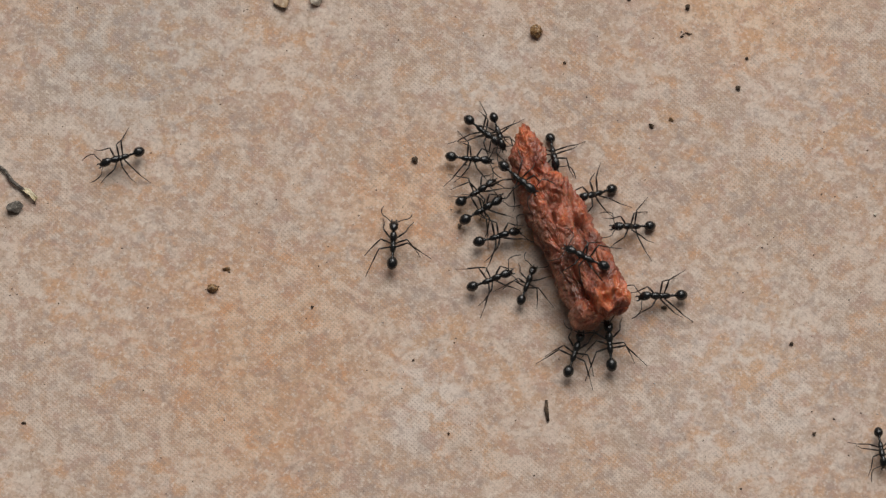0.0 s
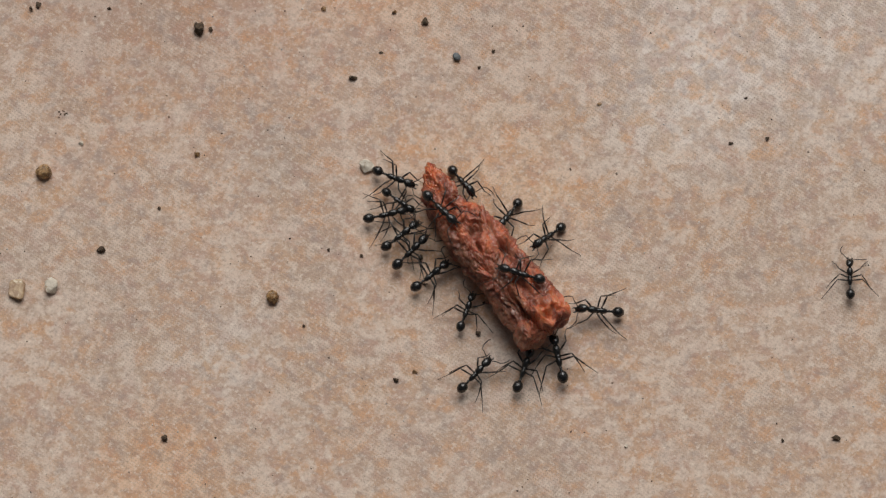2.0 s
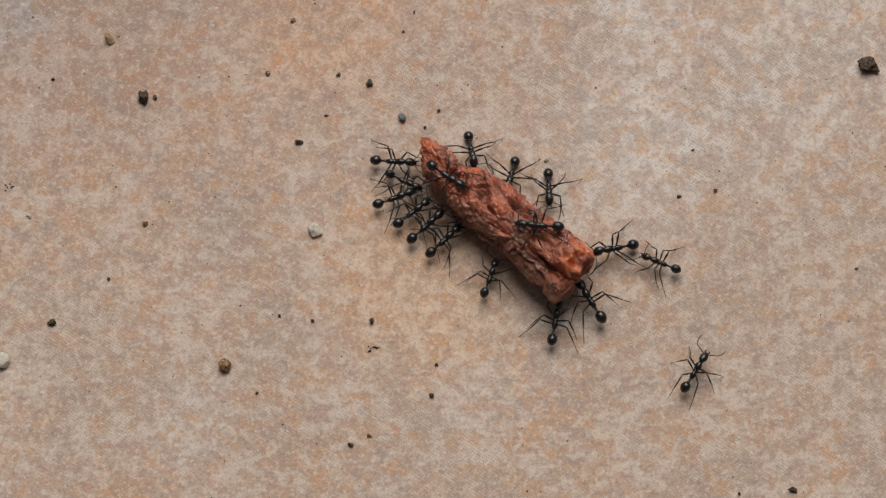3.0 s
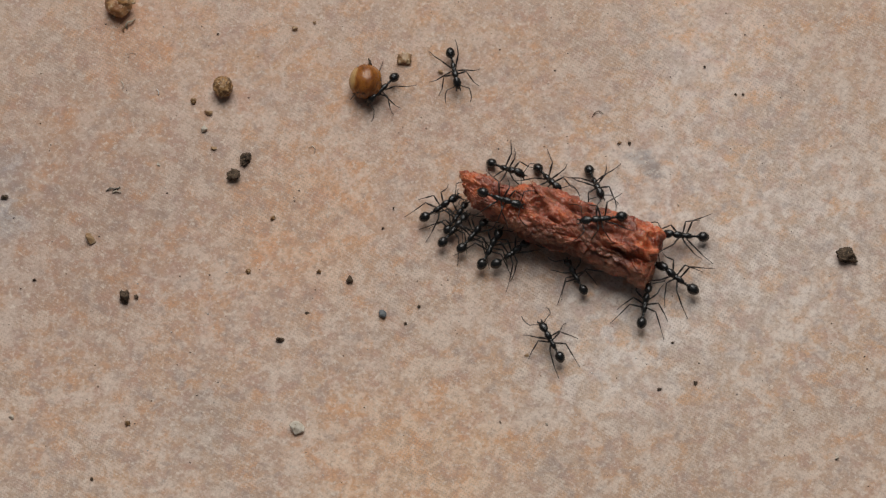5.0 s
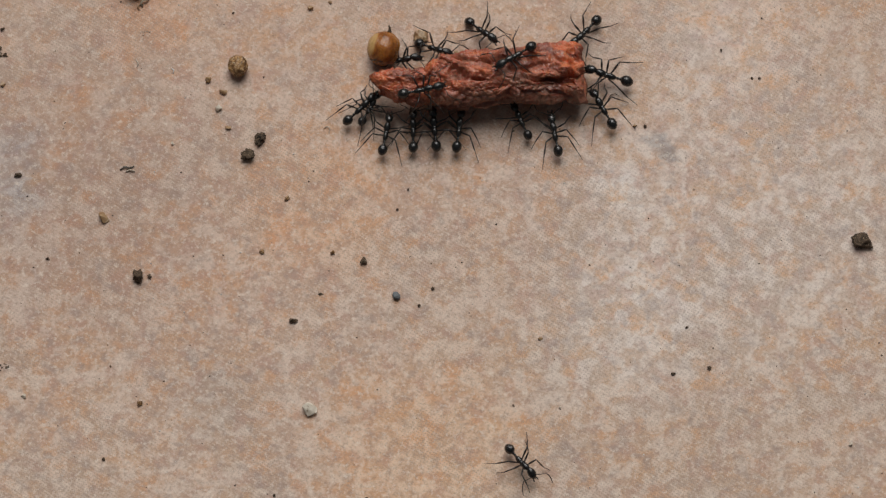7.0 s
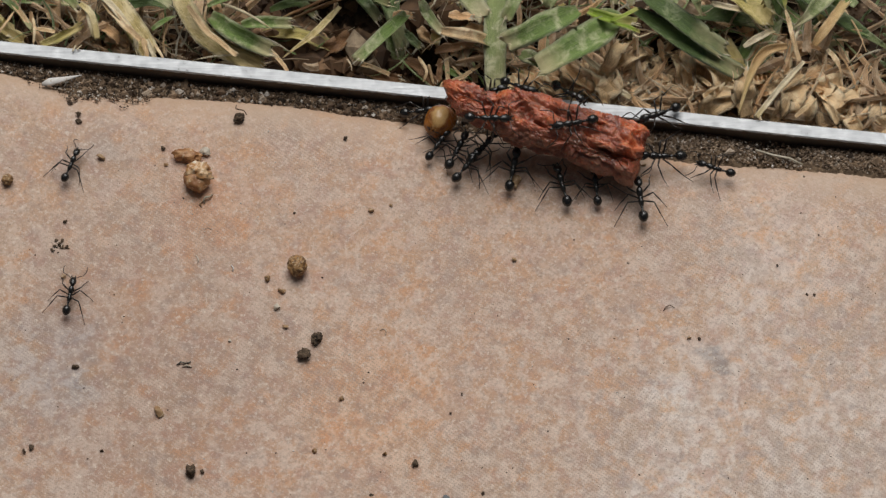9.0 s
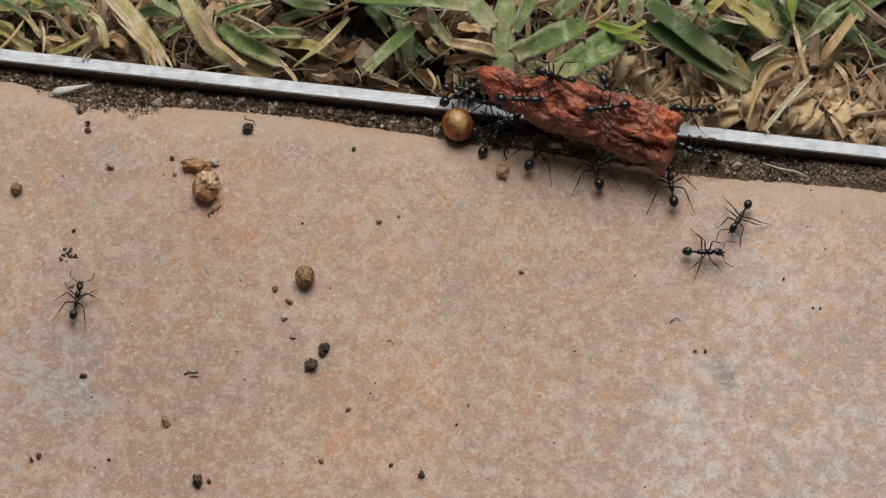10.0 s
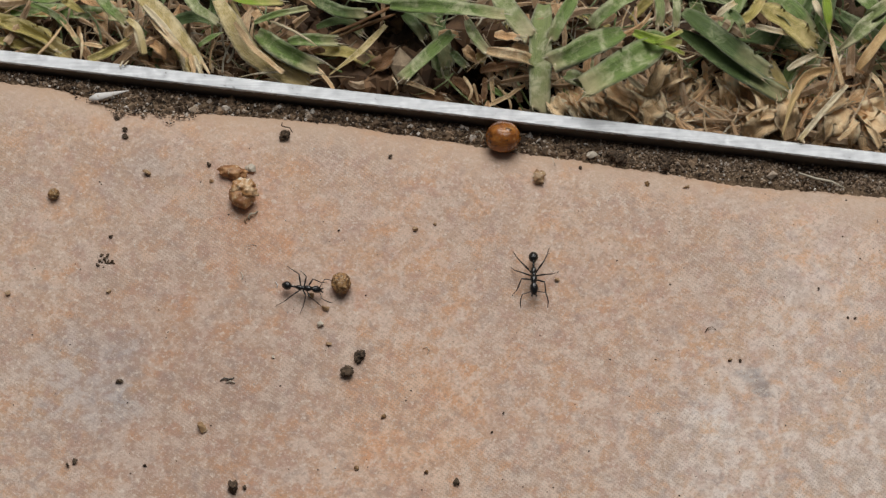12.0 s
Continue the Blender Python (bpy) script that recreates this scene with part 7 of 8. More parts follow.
    crawl(ant(HAULER, 5, 0.99), [(0, -27.79, -78.64, 0, 21.29, 0), (0.25, -24.31, -74.83, 0, 27.2, 0), (0.5, -20.81, -71.01, 0, 31.68, 0), (0.75, -16.64, -66.46, 0, 35.88, 0), (1, -12.47, -61.91, 0, 40.2, 0), (1.25, -9.62, -57.6, 0, 43, 0), (1.5, -6.74, -53.27, 0, 47, 0), (1.75, -5.09, -49.09, 0, 43.52, 0), (2, -3.4, -44.91, 0, 37.66, 0), (2.25, -1.52, -42.15, 0, 36.07, 0), (2.5, 0.36, -39.38, 0, 37.74, 0), (2.75, 2.99, -35.06, 0, 41.23, 0), (3, 5.61, -30.75, 0, 41.01, 0), (3.2, 6.77, -26.68, 0, 41.16, 0), (3.6, 9.67, -21.39, 0, 41.88, 0), (4, 12.55, -16.1, 0, 37.15, 0), (4.4, 15.42, -10.79, 0, 36.55, 0), (4.8, 18.27, -5.47, 0, 33.62, 0), (5, 18.74, -4.26, 0, 32.14, 0), (5.25, 17.9, -3.05, 0, 36.2, 0), (5.5, 17.08, -1.83, 0, 40.06, 0), (5.75, 15.98, 0.64, 0, 46.15, 0), (6, 14.94, 3.15, 0, 53.75, 0), (6.25, 13.03, 4.86, 0, 64.44, 0), (6.5, 11.18, 6.62, 0, 72.52, 0), (6.7, 9.85, 8.39, 0, 76.2, 0), (7.1, 9.87, 13.39, 0, 82.03, 0), (7.5, 9.9, 18.4, 0, 85.25, 0), (7.9, 9.93, 23.4, 0, 89.05, 0), (8.3, 9.96, 28.4, 0, 94.37, 0), (8.5, 9.47, 32.38, 0, 84.38, 0), (8.75, 13.46, 34.33, 0, 94.4, 0), (9, 16.67, 35.07, 0, 105.71, 0), (9.25, 18.05, 36.43, 0, 100.29, 0), (9.5, 19.49, 38.24, 0, 94.42, 0), (9.75, 19.94, 38.9, 0, 98.44, 0), (10, 20.38, 39.58, 0, 101.95, 0), (10.25, 20.6, 39.59, 0, 100.44, 0), (10.5, 20.82, 39.6, 0, 100.72, 0), (10.75, 16.98, 41.95, 0, 87.19, 0), (10.9, 14.53, 43.05, 0, 77.91, 0), (11, 12.96, 44.16, 0.6, 68.79, 0), (11.1, 12.99, 46.3, 0.6, 86.76, 0), (11.2, 13.26, 49.98, 0.6, 105.86, 0), (11.35, 13.56, 53.54, -11.2, 105.86, -9), (11.5, 13.86, 55.1, -14, 105.86, -18), (11.7, 13.86, 55.9, -32, 105.86, -18), (12, 13.86, 55.9, -32, 105.86, -18)])
    crawl(ant(HAULER, 6, 1.01), [(0, -15.82, -94.26, 0, 77.2, 0), (0.25, -12.12, -89.78, 0, 77.12, 0), (0.5, -8.43, -85.29, 0, 78.96, 0), (0.75, -4.12, -80.51, 0, 77.46, 0), (1, 0.19, -75.73, 0, 75.3, 0), (1.25, 3.7, -70.69, 0, 79.12, 0), (1.5, 7.19, -65.6, 0, 82.25, 0), (1.75, 8.26, -62.12, 0, 75.66, 0), (2, 9.33, -58.61, 0, 71.02, 0), (2.25, 12.14, -54.98, 0, 75.92, 0), (2.5, 14.9, -51.27, 0, 77.87, 0), (2.75, 17.7, -47.19, 0, 76.3, 0), (3, 20.51, -43.11, 0, 78.31, 0), (3.2, 21.96, -39.05, 0, 81.23, 0), (3.6, 25.56, -33.05, 0, 77.21, 0), (4, 29.12, -26.99, 0, 78.16, 0), (4.4, 32.63, -20.89, 0, 75.68, 0), (4.8, 36.09, -14.73, 0, 74.69, 0), (5, 37.02, -12.72, 0, 76.95, 0), (5.25, 36.53, -10.95, 0, 78.1, 0), (5.5, 36.04, -9.16, 0, 78.91, 0), (5.75, 35.54, -4.77, 0, 89.15, 0), (6, 34.94, -0.28, 0, 98.39, 0), (6.25, 33.27, 3.42, 0, 104.19, 0), (6.5, 31.47, 7.19, 0, 112.21, 0), (6.7, 30.07, 10.44, 0, 118.45, 0), (7.1, 30.11, 15.79, 0, 117.97, 0), (7.5, 30.15, 21.14, 0, 119.29, 0), (7.9, 30.19, 26.49, 0, 120.92, 0), (8.3, 30.22, 31.85, 0, 120.18, 0), (8.5, 30.04, 32.44, 0, 112.74, 0), (8.75, 29.39, 32.84, 0, 107.13, 0), (9, 27.88, 32.87, 0, 98.24, 0), (9.25, 28.92, 33.68, 0, 93.26, 0), (9.5, 30.02, 35.03, 0, 90.02, 0), (9.75, 30.62, 36.04, 0, 93.97, 0), (10, 31.22, 37.08, 0, 97.9, 0), (10.25, 31.52, 37.18, 0, 104.11, 0), (10.5, 31.82, 37.28, 0, 109.02, 0), (10.75, 27.14, 41.15, 0, 113.22, 0), (10.9, 24.11, 43.08, -1.6, 116.66, 0), (11, 22.14, 44.38, 0.6, 117.83, 0), (11.1, 21.78, 45.6, 0.6, 147.86, 0), (11.2, 21.68, 48.51, 0.6, 178.87, 0), (11.35, 21.98, 51.32, -10, 178.87, -9), (11.5, 22.28, 52.14, -11.6, 178.87, -18), (11.7, 22.28, 54.94, -32, 178.87, -18), (12, 22.28, 54.94, -32, 178.87, -18)])
    crawl(ant(HAULER, 7, 1.08), [(0, -11.2, -92.55, 0, 100.13, 0), (0.25, -7.63, -88.11, 0, 101.01, 0), (0.5, -4.07, -83.66, 0, 103.81, 0), (0.75, 0.23, -78.83, 0, 102.76, 0), (1, 4.53, -73.98, 0, 101.05, 0), (1.25, 7.96, -68.72, 0, 105.32, 0), (1.5, 11.35, -63.4, 0, 108.9, 0), (1.75, 12.69, -60.17, 0, 104.67, 0), (2, 14.02, -56.93, 0, 102.39, 0), (2.25, 16.87, -53.03, 0, 109.66, 0), (2.5, 19.66, -49.03, 0, 113.98, 0), (2.75, 22.52, -44.63, 0, 115.16, 0), (3, 25.37, -40.23, 0, 119.92, 0), (3.2, 26.82, -35.87, 0, 125.04, 0), (3.6, 30.35, -29.77, 0, 125.37, 0), (4, 33.85, -23.61, 0, 130.67, 0), (4.4, 37.31, -17.4, 0, 132.54, 0), (4.8, 40.73, -11.12, 0, 135.9, 0), (5, 41.56, -8.95, 0, 140.34, 0), (5.25, 40.97, -6.77, 0, 143.15, 0), (5.5, 40.35, -4.56, 0, 145.63, 0), (5.75, 39.12, -0.1, 0, 147.08, 0), (6, 37.8, 4.38, 0, 147.53, 0), (6.25, 35.45, 7.98, 0, 144.54, 0), (6.5, 33, 11.58, 0, 143.77, 0), (6.7, 31.16, 15.04, 0, 154.07, 0), (7.1, 30.9, 20.62, 0, 161.7, 0), (7.5, 30.63, 26.19, 0, 171.13, 0), (7.9, 30.35, 31.76, 0, 180.86, 0), (8.3, 30.06, 37.31, 0, 188.23, 0), (8.5, 30.68, 37.97, 0, 184.85, 0), (8.75, 31.04, 38.87, 0, 184.75, 0), (9, 30.73, 39.19, 0, 181.38, 0), (9.25, 32.64, 39.73, 0, 175.72, 0), (9.5, 34.57, 40.8, 0, 171.8, 0), (9.75, 34.71, 41.68, -1.6, 167.41, 0), (10, 34.85, 42.55, -1.6, 163, 0), (10.25, 34.84, 42.39, -1.6, 160.88, 0), (10.5, 34.84, 42.23, -1.6, 157.45, 0), (10.75, 34.59, 44.79, 0.6, 146.86, 0), (10.9, 34.32, 46.34, 0.6, 141.43, 0), (11, 34.33, 47.12, 0.6, 136.68, 0), (11.1, 32.5, 46.66, 0.6, 147.01, 0), (11.2, 30.94, 48.05, 0.6, 158.32, 0), (11.35, 31.24, 51.07, -10.6, 158.32, -9), (11.5, 31.54, 52.09, -12.8, 158.32, -18), (11.7, 31.54, 53.89, -32, 158.32, -18), (12, 31.54, 53.89, -32, 158.32, -18)])
    crawl(ant(HAULER, 8, 1.02, 12), [(0, -4.8, -84.83, 0, -168.08, 0), (0.25, -1.22, -80.52, 0, -170.73, 0), (0.5, 2.36, -76.2, 0, -177.13, 0), (0.75, 6.52, -71.51, 0, -180.21, 0), (1, 10.69, -66.82, 0, -179.64, 0), (1.25, 13.71, -61.47, 0, -178.44, 0), (1.5, 16.7, -56.11, 0, -180.33, 0), (1.75, 18.2, -53.11, 0, -182.08, 0), (2, 19.66, -50.11, 0, -181.7, 0), (2.25, 21.84, -45.82, 0, -178.03, 0), (2.5, 23.92, -41.48, 0, -175.27, 0), (2.75, 26.47, -37.14, 0, -170.59, 0), (3, 29.02, -32.81, 0, -166.35, 0), (3.2, 30.14, -28.47, 0, -165.15, 0), (3.6, 33.2, -22.6, 0, -169.51, 0), (4, 36.26, -16.7, 0, -172.54, 0), (4.4, 39.33, -10.77, 0, -178.85, 0), (4.8, 42.4, -4.8, 0, -180.31, 0), (5, 42.95, -2.76, 0, -183.01, 0), (5.25, 41.84, -0.49, 0, -176.49, 0), (5.5, 40.69, 1.77, 0, -166.41, 0), (5.75, 38.83, 6.58, 0, -159.98, 0), (6, 36.82, 11.33, 0, -156.44, 0), (6.25, 33.74, 15.14, 0, -150.04, 0), (6.5, 30.52, 18.89, 0, -141.78, 0), (6.7, 28.21, 21.93, 0, -135.43, 0), (7.1, 27.96, 27.03, 0, -130.66, 0), (7.5, 27.71, 32.13, 0, -121.23, 0), (7.9, 27.46, 37.22, 0, -117.57, 0), (8.3, 27.23, 42.31, -1.6, -107.7, 0), (8.5, 28.75, 43.15, -1.6, -115.09, 0), (8.75, 29.88, 44.66, -1.6, -136.14, 0), (9, 30.53, 45.49, 0.6, -154.37, 0), (9.25, 32.39, 45.85, 0.6, -162.47, 0), (9.5, 34.22, 46.74, 0.6, -173.95, 0), (9.75, 34.24, 47.45, 0.6, -177.52, 0), (10, 34.28, 48.16, 0.6, -177.65, 0), (10.25, 34.31, 47.85, 0.6, -181.35, 0), (10.5, 34.34, 47.54, 0.6, -187.72, 0), (10.75, 33.37, 47.46, 0.6, -218.96, 0), (10.9, 32.9, 47.38, 0.6, -236.5, 0), (11, 32.86, 47.12, 0.6, -250.66, 0), (11.1, 31.5, 46.85, 0.6, -224.16, 0), (11.2, 30.42, 48.41, 0.6, -197.33, 0), (11.35, 30.72, 51.28, -10.6, -197.33, -9), (11.5, 31.02, 52.15, -12.8, -197.33, -18), (11.7, 31.02, 53.95, -32, -197.33, -18), (12, 31.02, 53.95, -32, -197.33, -18)])
    crawl(ant(HAULER, 9, 0.97, 24), [(0, -9.64, -75.22, 0, -164.16, 0), (0.25, -6.63, -70.64, 0, -161.44, 0), (0.5, -3.63, -66.06, 0, -156.8, 0), (0.75, 0.43, -61.23, 0, -156.63, 0), (1, 4.49, -56.39, 0, -157.12, 0), (1.25, 7, -51.16, 0, -151.64, 0), (1.5, 9.47, -45.93, 0, -146.84, 0), (1.75, 11.13, -42.59, 0, -142.81, 0), (2, 12.79, -39.24, 0, -136.84, 0), (2.25, 13.9, -35.44, 0, -121.31, 0), (2.5, 14.96, -31.69, 0, -108.74, 0), (2.75, 17.62, -27.64, 0, -101.47, 0), (3, 20.28, -23.59, 0, -90.62, 0), (3.2, 21.41, -19.56, 0, -80.63, 0), (3.6, 23.83, -13.65, 0, -81.95, 0), (4, 26.23, -7.75, 0, -78.3, 0), (4.4, 28.59, -1.87, 0, -78.08, 0), (4.8, 30.91, 3.98, 0, -76.37, 0), (5, 30.91, 5.7, 0, -72.76, 0), (5.25, 29.94, 7.47, 0, -82.66, 0), (5.5, 28.95, 9.25, 0, -92.9, 0), (5.75, 26.33, 12.75, 0, -78.56, 0), (6, 23.7, 16.13, 0, -65.22, 0), (6.25, 20.14, 18.52, 0, -55.31, 0), (6.5, 16.59, 20.8, 0, -43.19, 0), (6.7, 14.07, 22.9, 0, -40.8, 0), (7.1, 13.59, 27.9, 0, -48.99, 0), (7.5, 13.12, 32.89, 0, -55.38, 0), (7.9, 12.65, 37.86, 0, -61.47, 0), (8.3, 12.19, 42.82, 0, -69.92, 0), (8.5, 13.9, 46.21, -1.6, -81.21, 0), (8.75, 16.16, 47.84, 0.6, -59.12, 0), (9, 17.83, 48.77, 0.6, -40.32, 0), (9.25, 19.26, 50.12, 0.6, 6.05, 0), (9.5, 20.66, 50.42, 4.6, 54.15, 0), (9.75, 21.56, 50.37, 3.4, 85.79, 0), (10, 22.5, 50.2, 2.0, 120.42, 0), (10.25, 23.56, 50.9, 0.2, 141.32, 0), (10.5, 24.62, 51.5, -1.8, 153.93, 0), (10.75, 24.75, 51.6, -1.8, 168.18, 0), (10.9, 24.86, 51.6, -1.2, 183.66, 0), (11, 25.32, 51.68, -0.6, 192.86, 0), (11.1, 22.06, 50.66, 0.6, 180.74, 0), (11.2, 19.02, 51.28, 0.6, 169.6, 0), (11.35, 19.32, 53.86, -11.2, 169.6, -9), (11.5, 19.62, 54.44, -14, 169.6, -18), (11.7, 19.62, 55.24, -32, 169.6, -18), (12, 19.62, 55.24, -32, 169.6, -18)])
    crawl(ant(HAULER, 10, 0.97, 24), [(0, -15.05, -71.05, 0, -148.76, 0), (0.25, -12.08, -66.82, 0, -144.88, 0), (0.5, -9.11, -62.61, 0, -144.76, 0), (0.75, -5.05, -57.87, 0, -145.8, 0), (1, -0.98, -53.12, 0, -143.19, 0), (1.25, 1.41, -48.19, 0, -139.95, 0), (1.5, 3.79, -43.27, 0, -139.8, 0), (1.75, 5.56, -39.69, 0, -131.53, 0), (2, 7.33, -36.1, 0, -121.12, 0), (2.25, 8.22, -32.71, 0, -107.44, 0), (2.5, 9.08, -29.4, 0, -94.65, 0), (2.75, 12.09, -25.49, 0, -99.56, 0), (3, 15.1, -21.58, 0, -104.91, 0), (3.2, 16.49, -17.72, 0, -111.38, 0), (3.6, 18.56, -11.91, 0, -99.46, 0), (4, 20.6, -6.17, 0, -86.21, 0), (4.4, 22.6, -0.48, 0, -76.24, 0), (4.8, 24.58, 5.15, 0, -61.41, 0), (5, 24.38, 6.6, 0, -55.98, 0), (5.25, 23.07, 7.89, 0, -51.4, 0), (5.5, 21.77, 9.17, 0, -43.27, 0), (5.75, 19.13, 12.27, 0, -38.9, 0), (6, 16.51, 15.25, 0, -37.43, 0), (6.25, 12.96, 17.24, 0, -33.09, 0), (6.5, 9.45, 19.11, 0, -26.89, 0), (6.7, 7.14, 20.66, 0, -25.9, 0), (7.1, 6.83, 25.51, 0, -31.87, 0), (7.5, 6.53, 30.34, 0, -33.17, 0), (7.9, 6.23, 35.17, 0, -40.24, 0), (8.3, 5.94, 39.98, 0, -41.11, 0), (8.5, 7.34, 44.41, -1.6, -53.86, 0), (8.75, 9.24, 47.32, -1.6, -43.22, 0), (9, 10.78, 49.68, 0.6, -29.75, 0), (9.25, 12.09, 50.71, 0.6, 52.67, 0), (9.5, 13.34, 49.15, 8.6, 141.71, 0), (9.75, 13.83, 49.6, 8.6, 158.92, 0), (10, 14.41, 50.1, 8.6, 172.0, 0), (10.25, 14.81, 50.6, 8.6, 173.0, 0), (10.5, 15.12, 51.1, 8.6, 173.05, 0), (10.75, 9.84, 48.49, 8.6, 261.96, 0), (10.9, 6.93, 46.56, 8.6, 316.51, 0), (11, 5.4, 48.92, 0.6, 350.4, 0), (11.1, 6.4, 50.61, 0.6, 340.16, 0), (11.2, 7.58, 53.73, 0.6, 330.24, 0), (11.35, 7.88, 52.99, -1.3, 330.24, -9), (11.5, 8.18, 52.24, -3.2, 330.24, -18), (11.7, 8.18, 56.54, -32, 330.24, -18), (12, 8.18, 56.54, -32, 330.24, -18)])
    crawl(ant(HAULER, 11, 0.97, 24), [(0, -21.43, -65.68, 0, -76.45, 0), (0.25, -18.85, -61.56, 0, -62.24, 0), (0.5, -16.27, -57.46, 0, -49.73, 0), (0.75, -12.11, -52.72, 0, -55.11, 0), (1, -7.95, -47.96, 0, -57.72, 0), (1.25, -5.65, -43.28, 0, -56.1, 0), (1.5, -3.36, -38.61, 0, -57.98, 0), (1.75, -1.2, -34.88, 0, -59.01, 0), (2, 0.95, -31.16, 0, -56.28, 0), (2.25, 1.67, -28.41, 0, -47.39, 0), (2.5, 2.42, -25.74, 0, -42.06, 0), (2.75, 6.06, -21.73, 0, -63.7, 0), (3, 9.7, -17.69, 0, -82.42, 0), (3.2, 11.54, -13.77, 0, -98.73, 0), (3.6, 13.37, -8.4, 0, -86.82, 0), (4, 15.2, -3.1, 0, -69.07, 0), (4.4, 17.03, 2.13, 0, -57.54, 0), (4.8, 18.86, 7.29, 0, -40.13, 0), (5, 18.57, 8.39, 0, -31.7, 0), (5.25, 16.65, 9.45, 0, -28.61, 0), (5.5, 14.76, 10.47, 0, -22.56, 0), (5.75, 12.39, 12.82, 0, -13.85, 0), (6, 10.11, 15.1, 0, -8.75, 0), (6.25, 6.98, 16.45, 0, -4.14, 0), (6.5, 3.93, 17.75, 0, 4.23, 0), (6.7, 2, 19.03, 0, 5.6, 0), (7.1, 2.23, 24.08, 0, -4.69, 0), (7.5, 2.46, 29.14, 0, -9, 0), (7.9, 2.69, 34.21, 0, -18.36, 0), (8.3, 2.91, 39.29, 0, -24.17, 0), (8.5, 4.51, 44.35, 0, -36.54, 0), (8.75, 5.66, 46.76, -1.6, -15.24, 0), (9, 6.3, 48.85, 0.6, 6.31, 0), (9.25, 5.39, 48.79, 0.6, -8.87, 0), (9.5, 4.38, 49.24, 0.6, -25.9, 0), (9.75, 4.57, 49.18, 0.6, -26.35, 0), (10, 4.78, 49.12, 0.6, -23.63, 0), (10.25, 5.03, 48.79, 0.6, -20.89, 0), (10.5, 5.28, 48.46, 0.6, -21.83, 0), (10.75, 4.82, 47.56, -1.6, -18.02, 0), (10.9, 4.62, 47.03, -1.6, -13.75, 0), (11, 4.73, 47.49, 0.6, -12.51, 0), (11.1, 2.97, 49.06, 0.6, 0.5, 0), (11.2, 1.41, 51.96, 0.6, 13.87, 0), (11.35, 1.71, 52.95, -1.9, 13.87, -9), (11.5, 2.01, 53.94, -4.4, 13.87, -18), (11.7, 2.01, 57.24, -32, 13.87, -18), (12, 2.01, 57.24, -32, 13.87, -18)])
    crawl(ant(HAULER, 12, 0.88), [(0, -23.15, -85, 0, 74.68, 0), (0.25, -19.77, -80.73, 0, 70.96, 0), (0.5, -16.4, -76.46, 0, 71.01, 0), (0.75, -12.06, -71.63, 0, 73.8, 0), (1, -7.73, -66.8, 0, 73.1, 0), (1.25, -4.54, -62.01, 0, 76.66, 0), (1.5, -1.37, -57.19, 0, 82.97, 0), (1.75, 0.05, -53.64, 0, 77.15, 0), (2, 1.45, -50.07, 0, 69.66, 0), (2.25, 3.63, -47.34, 0, 72.51, 0), (2.5, 5.85, -44.57, 0, 75.74, 0), (2.75, 8.78, -40.45, 0, 71.54, 0), (3, 11.71, -36.34, 0, 68.3, 0), (3.2, 13.19, -32.34, 0, 69.03, 0), (3.6, 16.6, -26.73, 0, 79.07, 0), (4, 19.99, -21.06, 0, 88.65, 0), (4.4, 23.34, -15.33, 0, 100.73, 0), (4.8, 26.65, -9.56, 0, 108.55, 0), (5, 27.42, -7.93, 0, 116.79, 0), (5.25, 25.94, -5.94, 0, 103.3, 0), (5.5, 24.42, -3.98, 0, 86.47, 0), (5.75, 23.59, -0.95, 0, 92.14, 0), (6, 22.79, 2.15, 0, 100.34, 0), (6.25, 21.07, 4.46, 0, 105.3, 0), (6.5, 19.36, 6.86, 0, 108.87, 0), (6.7, 18.23, 9.23, 0, 112.77, 0), (7.1, 18.73, 14.4, 0, 112.73, 0), (7.5, 19.22, 19.59, 0, 108.66, 0), (7.9, 19.72, 24.79, 0, 109.98, 0), (8.3, 20.21, 30.02, 0, 105.18, 0), (8.5, 20.09, 32.27, 0, 95.46, 0), (8.75, 21.16, 33.95, 0, 97.59, 0), (9, 21.53, 34.95, 0, 95.21, 0), (9.25, 23.98, 36.22, 0, 72.46, 0), (9.5, 26.49, 37.93, 0, 53.78, 0), (9.8, 28.04, 33.36, 0, 25.25, 0), (10, 35.92, 26.66, 0, -3.08, 0), (10.2, 52.78, 24.26, 0, 6.77, 0), (10.35, 63.56, 24.62, 0, 1.52, 0), (11.05, 110, 24.62, 0, 1.52, 0), (12, 110, 24.62, 0, 1.52, 0)])
